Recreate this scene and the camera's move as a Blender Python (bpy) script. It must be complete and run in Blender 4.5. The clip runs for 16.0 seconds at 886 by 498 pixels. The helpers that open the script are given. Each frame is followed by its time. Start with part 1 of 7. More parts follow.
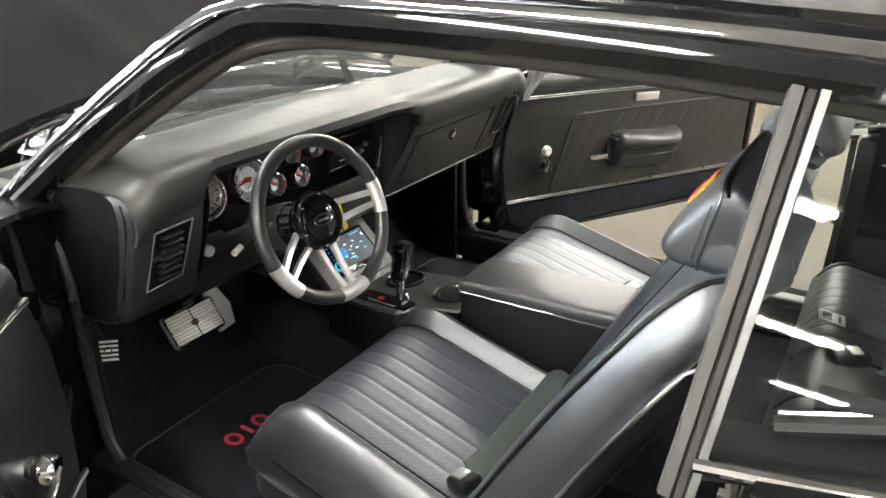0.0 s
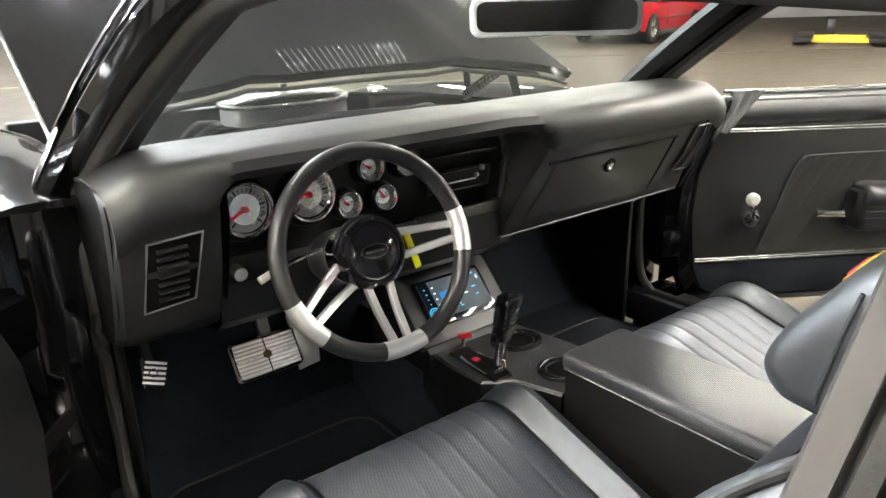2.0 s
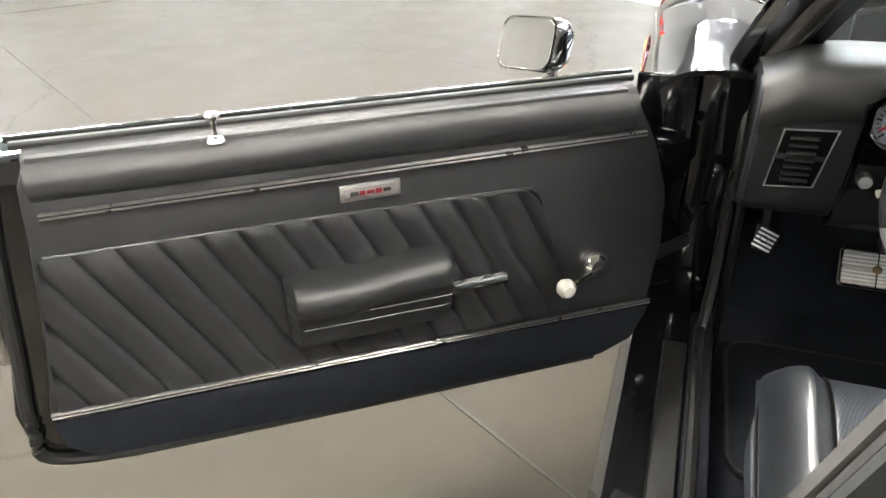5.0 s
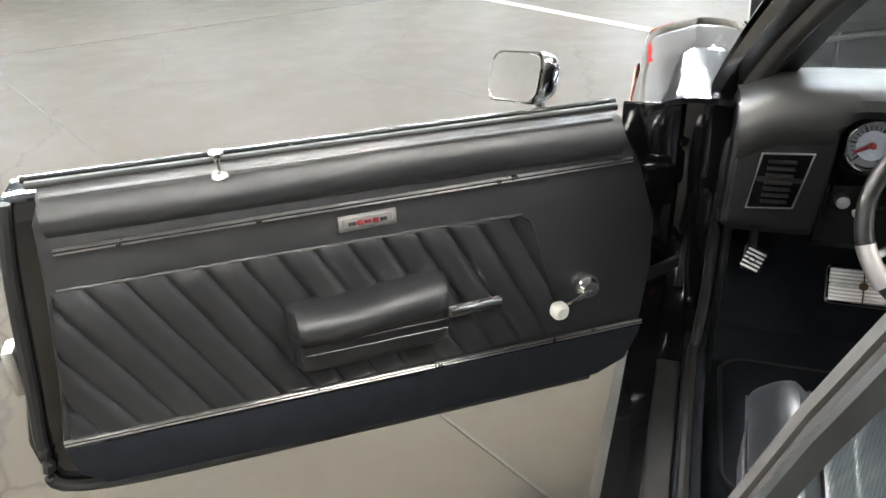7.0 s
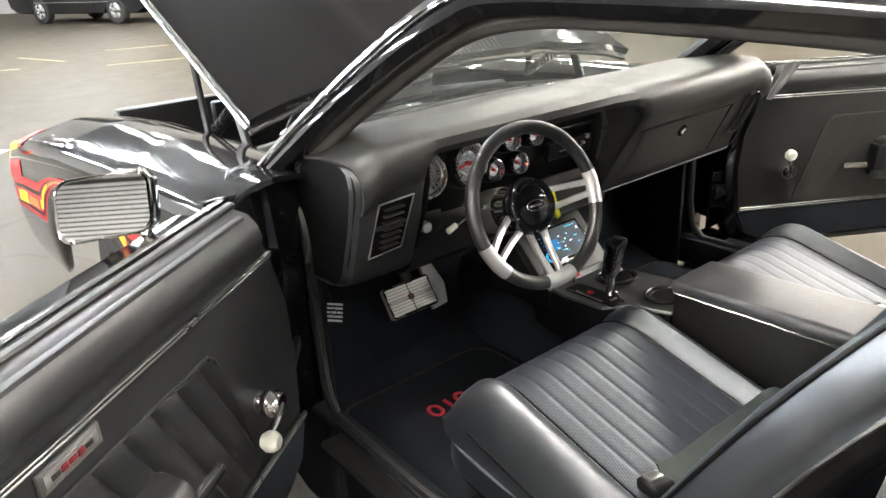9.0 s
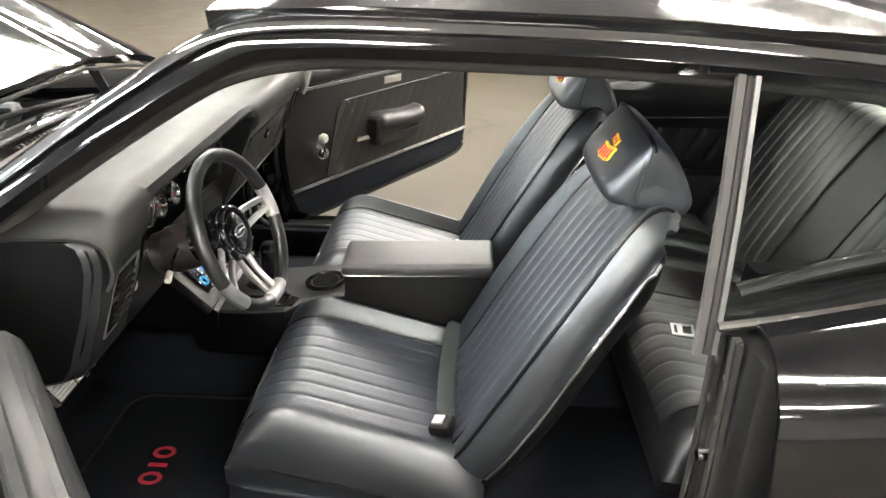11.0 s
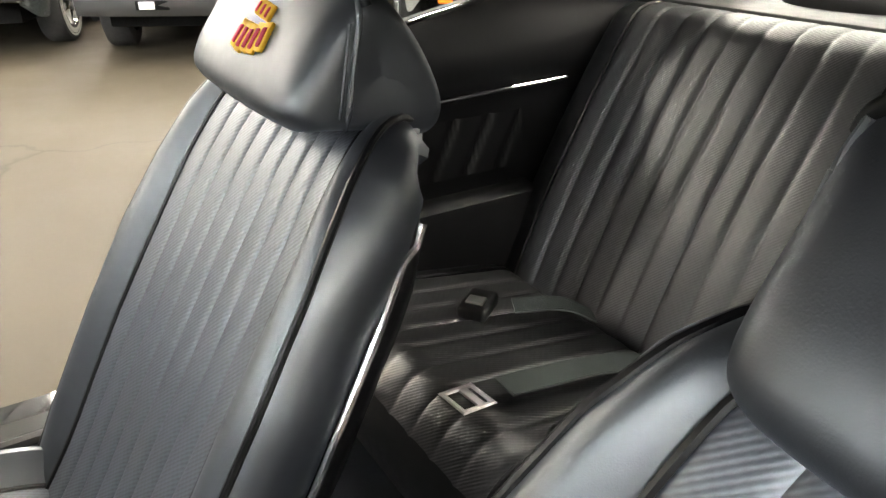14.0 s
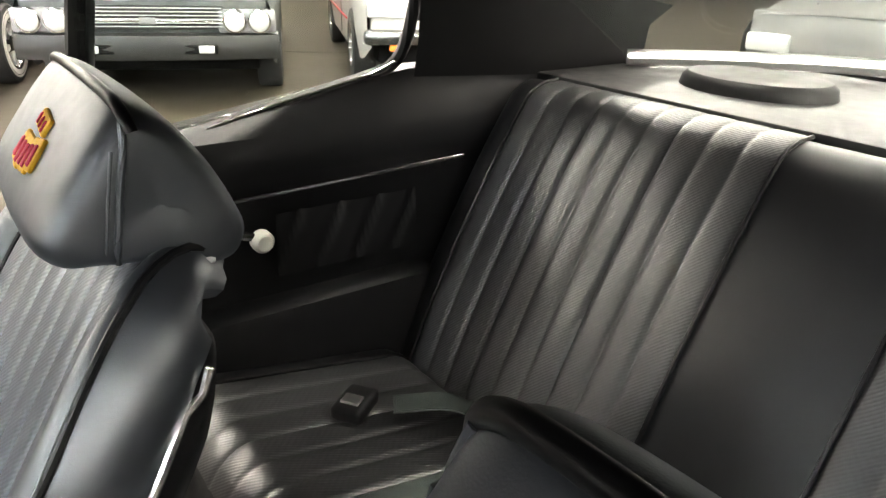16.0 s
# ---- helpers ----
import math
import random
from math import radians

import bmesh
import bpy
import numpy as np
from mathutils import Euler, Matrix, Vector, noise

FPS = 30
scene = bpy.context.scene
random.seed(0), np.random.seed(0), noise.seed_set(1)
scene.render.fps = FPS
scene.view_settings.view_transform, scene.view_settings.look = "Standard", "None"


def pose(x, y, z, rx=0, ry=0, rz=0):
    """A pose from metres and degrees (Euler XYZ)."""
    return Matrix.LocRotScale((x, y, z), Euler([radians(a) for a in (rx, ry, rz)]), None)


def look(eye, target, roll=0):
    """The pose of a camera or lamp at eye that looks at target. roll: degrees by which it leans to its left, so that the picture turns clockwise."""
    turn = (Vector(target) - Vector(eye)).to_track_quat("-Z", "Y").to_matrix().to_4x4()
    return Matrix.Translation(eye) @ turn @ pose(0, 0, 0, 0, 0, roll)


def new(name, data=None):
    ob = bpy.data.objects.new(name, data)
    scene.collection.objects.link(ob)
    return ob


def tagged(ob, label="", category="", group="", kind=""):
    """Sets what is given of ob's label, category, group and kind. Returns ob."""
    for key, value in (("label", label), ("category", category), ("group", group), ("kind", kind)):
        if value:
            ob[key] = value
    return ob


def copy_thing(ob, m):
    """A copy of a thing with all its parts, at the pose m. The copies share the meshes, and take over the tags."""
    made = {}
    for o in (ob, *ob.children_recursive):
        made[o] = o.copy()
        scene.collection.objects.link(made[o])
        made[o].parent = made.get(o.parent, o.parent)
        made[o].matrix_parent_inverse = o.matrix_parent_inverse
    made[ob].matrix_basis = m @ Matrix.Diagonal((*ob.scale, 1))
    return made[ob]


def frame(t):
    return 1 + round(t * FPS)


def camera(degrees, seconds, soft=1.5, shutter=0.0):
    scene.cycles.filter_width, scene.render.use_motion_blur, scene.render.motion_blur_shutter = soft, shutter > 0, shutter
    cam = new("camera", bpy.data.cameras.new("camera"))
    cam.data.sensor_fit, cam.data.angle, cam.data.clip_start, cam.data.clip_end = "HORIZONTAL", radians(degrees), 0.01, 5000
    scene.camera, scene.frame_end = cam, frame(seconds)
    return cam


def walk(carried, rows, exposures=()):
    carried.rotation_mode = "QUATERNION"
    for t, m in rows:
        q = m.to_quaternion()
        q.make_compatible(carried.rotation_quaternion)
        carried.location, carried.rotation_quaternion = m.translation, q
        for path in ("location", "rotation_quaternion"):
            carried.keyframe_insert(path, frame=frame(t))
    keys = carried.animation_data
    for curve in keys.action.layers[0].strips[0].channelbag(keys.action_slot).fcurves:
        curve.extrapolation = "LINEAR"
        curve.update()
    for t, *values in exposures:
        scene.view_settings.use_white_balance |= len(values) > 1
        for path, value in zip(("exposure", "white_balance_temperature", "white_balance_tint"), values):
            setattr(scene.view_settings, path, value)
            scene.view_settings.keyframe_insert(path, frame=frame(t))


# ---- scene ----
cam = camera(63.76, 16.0)
PATH = [
    (0, (-1.4151, -0.9790, 1.3593), (-0.2492, -0.2487, 0.7614), -0.14),
    (0.5, (-1.2152, -0.9981, 1.3080), (-0.1529, -0.1048, 0.7392), -0.68),
    (1, (-1.0745, -0.9872, 1.2576), (-0.1049, 0.0234, 0.7204), -1.09),
    (1.5, (-0.9822, -1.0011, 1.2357), (-0.0786, 0.0778, 0.7169), -1.17),
    (2, (-0.9479, -0.9696, 1.2218), (-0.0954, 0.1544, 0.7121), -1.21),
    (2.5, (-0.9128, -0.9432, 1.2119), (-0.1158, 0.2203, 0.7010), -1.00),
    (3, (-0.8947, -0.9363, 1.2098), (-0.1815, 0.2768, 0.6905), -0.65),
    (3.2, (-0.8959, -0.9377, 1.2107), (-0.2543, 0.3091, 0.6779), -0.65),
    (3.5, (-0.9088, -0.9620, 1.2116), (-0.4294, 0.3450, 0.6533), -0.69),
    (3.7, (-0.9330, -1.0026, 1.2057), (-0.5954, 0.3376, 0.6228), -0.76),
    (4, (-0.9599, -1.0736, 1.1941), (-0.8515, 0.2833, 0.5640), -0.68),
    (4.2, (-0.9565, -1.1089, 1.2003), (-0.9877, 0.2377, 0.5401), -0.49),
    (4.5, (-0.9330, -1.1487, 1.2292), (-1.1415, 0.1643, 0.5345), -0.29),
    (4.7, (-0.9030, -1.1766, 1.2568), (-1.2093, 0.1102, 0.5494), -0.55),
    (5, (-0.8606, -1.2055, 1.3008), (-1.3043, 0.0291, 0.5736), -1.24),
    (5.2, (-0.8500, -1.2093, 1.3186), (-1.3560, -0.0067, 0.5784), -1.49),
    (7.3, (-0.8289, -1.2450, 1.3242), (-1.2570, 0.0381, 0.6758), -3.33),
    (7.5, (-0.8815, -1.2435, 1.3082), (-1.1868, 0.0831, 0.6784), -3.19),
    (7.7, (-0.9235, -1.2331, 1.2958), (-1.0821, 0.1259, 0.6811), -3.15),
    (8, (-0.9661, -1.1974, 1.2909), (-0.9124, 0.1750, 0.6880), -3.30),
    (8.2, (-1.0324, -1.1705, 1.2859), (-0.8042, 0.1871, 0.6901), -3.09),
    (8.5, (-1.1728, -1.1247, 1.2804), (-0.6697, 0.1657, 0.7043), -2.83),
    (8.7, (-1.2685, -1.0894, 1.2893), (-0.6088, 0.1325, 0.7221), -2.93),
    (9, (-1.4129, -1.0164, 1.3253), (-0.5501, 0.0670, 0.7493), -2.83),
    (9.5, (-1.6299, -0.8387, 1.3788), (-0.4882, -0.0710, 0.7811), -0.87),
    (9.7, (-1.6639, -0.7687, 1.3843), (-0.4471, -0.1211, 0.7927), -0.95),
    (10, (-1.7311, -0.6806, 1.4111), (-0.4430, -0.1948, 0.8153), -0.94),
    (10.2, (-1.7676, -0.6028, 1.4373), (-0.4478, -0.2289, 0.8304), 0.20),
    (12.3, (-1.3321, -0.4462, 1.3652), (-0.0043, -0.7029, 0.7162), -1.11),
    (12.5, (-1.1498, -0.4230, 1.2899), (0.1710, -0.7218, 0.6446), -0.51),
    (13, (-0.7748, -0.3589, 1.1872), (0.4894, -0.8407, 0.5393), -0.08),
    (13.2, (-0.6522, -0.3699, 1.1752), (0.5737, -0.9184, 0.5073), 0.05),
    (13.5, (-0.4786, -0.4400, 1.1240), (0.7043, -1.0902, 0.4735), -0.20),
    (13.7, (-0.4303, -0.4840, 1.1440), (0.7192, -1.1625, 0.4656), 0.04),
    (14, (-0.3714, -0.5547, 1.1501), (0.7587, -1.2885, 0.4909), 0.35),
    (14.2, (-0.3659, -0.5619, 1.1707), (0.7264, -1.3744, 0.5409), 1.09),
    (14.5, (-0.3300, -0.6287, 1.1721), (0.7498, -1.4683, 0.5565), 0.85),
    (15, (-0.3240, -0.6664, 1.1832), (0.7241, -1.5542, 0.5803), 1.51),
    (15.5, (-0.3381, -0.7004, 1.1904), (0.7242, -1.5695, 0.5851), 1.71),
    (16, (-0.3684, -0.7257, 1.2028), (0.7518, -1.5315, 0.6147), 1.57),
]
walk(cam, [(t, look(eye, target, roll)) for t, eye, target, roll in PATH], exposures=[(0.0, 1.06, 6600, 10), (2.0, 1.04, 6650, 10), (3.5, 1.18, 6700, 10), (5.0, 1.04, 6550, 10), (7.5, 0.95, 6150, 10), (8.0, 0.96, 5980, 10), (8.5, 0.98, 6200, 10), (9.4, 0.90, 6750, 10), (10.0, 0.84, 6700, 10), (12.5, 0.92, 6600, 10), (13.5, 1.0, 6950, 10), (14.5, 1.12, 6800, 10), (16.0, 1.14, 6900, 10)])

# ---- place ----
LAMP_E, HOOD_DEG, EXPOSE = 110.0, 26.0, 0.83

# ---- world and light ----
world = bpy.data.worlds.new("hall_air")
scene.world = world
world.use_nodes = True
bg = world.node_tree.nodes["Background"]
bg.inputs[0].default_value, bg.inputs[1].default_value = (0.98, 0.98, 0.96, 1), 0.05
scene.view_settings.exposure = EXPOSE

# ---- materials ----
MATS = {}


def mat(name, color, rough=0.5, metal=0.0, spec=0.5, coat=0.0, var=0.12, scale=8.0, bump=0.0, bscale=300.0, rvar=0.1, emit=0.0, trans=0.0, ior=1.45):
    """A procedural surface: base colour with broad and fine variation, uneven gloss and grain."""
    if name in MATS:
        return MATS[name]
    m = bpy.data.materials.new(name)
    m.use_nodes = True
    nt = m.node_tree
    b = nt.nodes["Principled BSDF"]
    b.inputs["Base Color"].default_value = (*color, 1)
    b.inputs["Roughness"].default_value = rough
    b.inputs["Metallic"].default_value = metal
    b.inputs["Specular IOR Level"].default_value = spec
    b.inputs["Coat Weight"].default_value = coat
    b.inputs["Coat Roughness"].default_value = 0.04
    b.inputs["IOR"].default_value = ior
    b.inputs["Transmission Weight"].default_value = trans
    if emit:
        b.inputs["Emission Color"].default_value = (*color, 1)
        b.inputs["Emission Strength"].default_value = emit
    tc = nt.nodes.new("ShaderNodeTexCoord")
    if var or rvar:
        n1 = nt.nodes.new("ShaderNodeTexNoise")
        n1.inputs["Scale"].default_value, n1.inputs["Detail"].default_value = scale, 6
        nt.links.new(tc.outputs["Object"], n1.inputs["Vector"])
        if var:
            mx = nt.nodes.new("ShaderNodeMix")
            mx.data_type = "RGBA"
            mx.inputs[6].default_value = (*[c * (1 - var) for c in color], 1)
            mx.inputs[7].default_value = (*[min(1, c * (1 + var)) for c in color], 1)
            nt.links.new(n1.outputs["Fac"], mx.inputs[0])
            nt.links.new(mx.outputs[2], b.inputs["Base Color"])
        if rvar:
            mr = nt.nodes.new("ShaderNodeMapRange")
            mr.inputs["From Min"].default_value, mr.inputs["From Max"].default_value = 0.3, 0.7
            mr.inputs["To Min"].default_value, mr.inputs["To Max"].default_value = max(0.02, rough * (1 - rvar)), min(1, rough * (1 + rvar))
            n3 = nt.nodes.new("ShaderNodeTexNoise")
            n3.inputs["Scale"].default_value, n3.inputs["Detail"].default_value = scale * 4, 4
            nt.links.new(tc.outputs["Object"], n3.inputs["Vector"])
            nt.links.new(n3.outputs["Fac"], mr.inputs["Value"])
            nt.links.new(mr.outputs[0], b.inputs["Roughness"])
    if bump:
        n2 = nt.nodes.new("ShaderNodeTexNoise")
        n2.inputs["Scale"].default_value, n2.inputs["Detail"].default_value = bscale, 3
        nt.links.new(tc.outputs["Object"], n2.inputs["Vector"])
        bp = nt.nodes.new("ShaderNodeBump")
        bp.inputs["Strength"].default_value, bp.inputs["Distance"].default_value = bump, 0.001
        nt.links.new(n2.outputs["Fac"], bp.inputs["Height"])
        nt.links.new(bp.outputs[0], b.inputs["Normal"])
    MATS[name] = m
    return m


def weave(name, dark, light, pitch, rough=0.38, bump=0.5, spec=1.0):
    """Twill-embossed vinyl: diagonal ribs of the given pitch, broken by a cross weave."""
    m = mat(name, dark, rough, spec=spec, ior=1.65, var=0.0, rvar=0.0)
    nt = m.node_tree
    b = nt.nodes["Principled BSDF"]
    tc = nt.nodes.new("ShaderNodeTexCoord")
    mp = nt.nodes.new("ShaderNodeMapping")
    mp.inputs["Rotation"].default_value = (radians(35), radians(20), radians(40))
    nt.links.new(tc.outputs["Object"], mp.inputs["Vector"])
    w = nt.nodes.new("ShaderNodeTexWave")
    w.inputs["Scale"].default_value = 0.314 / pitch
    w.inputs["Distortion"].default_value = 0.6
    w.inputs["Detail Scale"].default_value = 3
    nt.links.new(mp.outputs[0], w.inputs["Vector"])
    w2 = nt.nodes.new("ShaderNodeTexWave")
    w2.bands_direction = "Y"
    w2.inputs["Scale"].default_value = 0.314 / pitch * 0.55
    nt.links.new(mp.outputs[0], w2.inputs["Vector"])
    mul = nt.nodes.new("ShaderNodeMath")
    mul.operation = "MULTIPLY_ADD"
    mul.inputs[1].default_value = 0.35
    nt.links.new(w2.outputs["Fac"], mul.inputs[0])
    nt.links.new(w.outputs["Fac"], mul.inputs[2])
    mx = nt.nodes.new("ShaderNodeMix")
    mx.data_type = "RGBA"
    mx.inputs[6].default_value, mx.inputs[7].default_value = (*dark, 1), (*light, 1)
    nt.links.new(mul.outputs[0], mx.inputs[0])
    nt.links.new(mx.outputs[2], b.inputs["Base Color"])
    bp = nt.nodes.new("ShaderNodeBump")
    bp.inputs["Strength"].default_value, bp.inputs["Distance"].default_value = bump, 0.0012
    nt.links.new(mul.outputs[0], bp.inputs["Height"])
    nt.links.new(bp.outputs[0], b.inputs["Normal"])
    return m


# darker copy of the seat vinyl, with the rear cabin's shade in its colour
REARV = mat("rear_seat_vinyl_shaded", (0.0075, 0.0078, 0.0088), 0.44, spec=0.55, bump=0.15, bscale=900, scale=12)
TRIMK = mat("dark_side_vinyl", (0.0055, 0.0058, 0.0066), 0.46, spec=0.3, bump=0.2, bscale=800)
VINYL = mat("black_vinyl", (0.0105, 0.0122, 0.0160), 0.43, spec=1.0, ior=1.7, bump=0.12, bscale=900, scale=12)
vb = VINYL.node_tree.nodes["Principled BSDF"]
vb.inputs["Sheen Weight"].default_value, vb.inputs["Sheen Roughness"].default_value = 0.06, 0.35
vb.inputs["Sheen Tint"].default_value = (0.62, 0.76, 1.0, 1)
vb.inputs["Specular Tint"].default_value = (0.91, 0.96, 1.0, 1)
PIPING = mat("black_piping", (0.0035, 0.0035, 0.004), 0.36, spec=0.4)
DOORVINYL = mat("door_vinyl", (0.0165, 0.0170, 0.0182), 0.40, spec=0.6, bump=0.3, bscale=800, scale=10)
WEAVE = weave("carbon_weave_vinyl", (0.011, 0.0128, 0.0170), (0.058, 0.066, 0.084), 0.0042, rough=0.42, bump=0.16)
GLOSSK = mat("gloss_black_cap", (0.006, 0.006, 0.0075), 0.14, coat=0.4, spec=0.4)
WEAVE3 = weave("carbon_weave_bezel", (0.006, 0.0062, 0.0068), (0.022, 0.022, 0.023), 0.0035, rough=0.50, bump=0.3, spec=0.4)
# seat weave again, darkened to hold the shade at the rear bench
WEAVER = weave("carbon_weave_rear_shaded", (0.0065, 0.0068, 0.0076), (0.022, 0.0225, 0.024), 0.0042, rough=0.42, bump=0.2, spec=0.6)
WEAVE.node_tree.nodes["Principled BSDF"].inputs["Specular Tint"].default_value = (0.91, 0.96, 1.0, 1)
WEAVEL = weave("carbon_weave_lid", (0.009, 0.0095, 0.0105), (0.034, 0.035, 0.038), 0.0030, rough=0.44, bump=0.25, spec=0.7)
WEAVE2 = weave("carbon_weave_trim", (0.005, 0.0052, 0.0056), (0.048, 0.048, 0.047), 0.0035, rough=0.36, bump=0.35, spec=0.6)
DASHPAD = mat("dash_pad_vinyl", (0.0205, 0.0208, 0.0198), 0.46, spec=0.7, bump=0.12, bscale=900, scale=6, var=0.06, rvar=0.05)
PLASTIC = mat("black_plastic", (0.0055, 0.0055, 0.006), 0.40, spec=0.32, bump=0.1, bscale=500)
SATIN = mat("satin_black_panel", (0.0155, 0.0148, 0.0138), 0.40, spec=0.6, bump=0.2, bscale=800)
PAINT = mat("black_gloss_paint", (0.006, 0.006, 0.0065), 0.09, coat=1.0, var=0.1, rvar=0.2, scale=5)
CARPET = mat("black_carpet", (0.009, 0.011, 0.015), 0.95, spec=0.2, bump=1.0, bscale=1200, var=0.35, scale=30)
RUBBER = mat("black_rubber", (0.009, 0.009, 0.009), 0.55, bump=0.15, bscale=300)
JAMB = mat("black_jamb_paint", (0.003, 0.003, 0.0034), 0.09, coat=0.4, spec=0.35, bump=0.25, bscale=45)
mat("bright_trim", (0.85, 0.85, 0.84), 0.24, 1.0, var=0.03, rvar=0.0)
mat("grey_rubber", (0.05, 0.047, 0.044), 0.6, spec=0.4)
LEATHER = mat("wheel_leather", (0.014, 0.0142, 0.015), 0.32, spec=0.8, bump=0.2, bscale=700)
CHROME = mat("chrome", (0.82, 0.82, 0.81), 0.08, 1.0, var=0.03, rvar=0.3, scale=6)
BRUSHED = mat("brushed_aluminium", (0.78, 0.78, 0.77), 0.32, 1.0, var=0.08, bump=0.15, bscale=400)
BILLET = mat("polished_billet", (0.92, 0.92, 0.92), 0.38, 0.95, var=0.03, rvar=0.08, scale=9)
WHITEKNOB = mat("ivory_knob", (0.62, 0.62, 0.56), 0.3, var=0.08)
RED = mat("red_paint", (0.5, 0.012, 0.02), 0.35, coat=0.5)
REDCLOTH = mat("red_embroidery", (0.55, 0.03, 0.06), 0.7, bump=0.6, bscale=900)
YELLOW = mat("yellow_thread", (0.85, 0.48, 0.03), 0.65, bump=0.6, bscale=900)
TAG = mat("yellow_tag", (0.85, 0.8, 0.02), 0.55)
ORANGE = mat("orange_paint", (0.8, 0.2, 0.02), 0.3, coat=0.5)
GREYBELT = mat("grey_green_webbing", (0.075, 0.09, 0.085), 0.75, bump=0.8, bscale=1500)
DIAL = mat("silver_dial", (0.78, 0.78, 0.79), 0.26, 0.9)
WHITEP = mat("white_paint", (0.78, 0.77, 0.72), 0.25, coat=0.6)
DULLCHROME = mat("dull_chrome", (0.13, 0.13, 0.127), 0.25, 0.9)
GREYP = mat("grey_car_paint", (0.026, 0.030, 0.029), 0.35, 0.2, coat=0.3)
PAPER = mat("paper", (0.75, 0.75, 0.74), 0.8)
SCREEN = mat("screen_blue", (0.02, 0.12, 0.3), 0.1, emit=0.7)
SCREENW = mat("screen_white", (0.6, 0.75, 0.9), 0.1, emit=0.8)
SCREENB = mat("screen_cyan", (0.05, 0.35, 0.6), 0.1, emit=0.9)
SCREENK = mat("screen_black", (0.006, 0.008, 0.012), 0.06)
MIRROR = mat("mirror_glass", (0.85, 0.87, 0.88), 0.02, 1.0, var=0.0, rvar=0.0)
# near-black that puts the shade of openings and hollows into the colour
BLACKHOLE = mat("cavity_shade", (0.004, 0.004, 0.004), 0.8, spec=0.1)
HEADLAMP = mat("headlamp_glass", (0.75, 0.76, 0.75), 0.12, 0.4, coat=1.0)
AMBER = mat("amber_lens", (0.7, 0.18, 0.02), 0.2)
TYRE = mat("tyre_rubber", (0.018, 0.018, 0.018), 0.75, bump=0.3)


def glass(name, tint=(0.95, 0.98, 0.965), clear=0.97):
    """Thin window glass: mostly clear, with a mirror gloss."""
    if name in MATS:
        return MATS[name]
    m = bpy.data.materials.new(name)
    m.use_nodes = True
    nt = m.node_tree
    nt.nodes.clear()
    out = nt.nodes.new("ShaderNodeOutputMaterial")
    tr, gl, mx = nt.nodes.new("ShaderNodeBsdfTransparent"), nt.nodes.new("ShaderNodeBsdfGlossy"), nt.nodes.new("ShaderNodeMixShader")
    lw = nt.nodes.new("ShaderNodeLayerWeight")
    lw.inputs[0].default_value = 0.5
    pw = nt.nodes.new("ShaderNodeMath")
    pw.operation = "POWER"
    pw.inputs[1].default_value = 4.0
    nt.links.new(lw.outputs["Facing"], pw.inputs[0])
    fr = nt.nodes.new("ShaderNodeMapRange")
    fr.inputs["To Min"].default_value, fr.inputs["To Max"].default_value = 0.03, 0.6
    nt.links.new(pw.outputs[0], fr.inputs["Value"])
    tr.inputs[0].default_value = (*[c * clear for c in tint], 1)
    gl.inputs["Roughness"].default_value = 0.02
    nt.links.new(fr.outputs[0], mx.inputs[0])
    nt.links.new(tr.outputs[0], mx.inputs[1])
    nt.links.new(gl.outputs[0], mx.inputs[2])
    nt.links.new(mx.outputs[0], out.inputs[0])
    MATS[name] = m
    return m


GLASS = glass("window_glass")


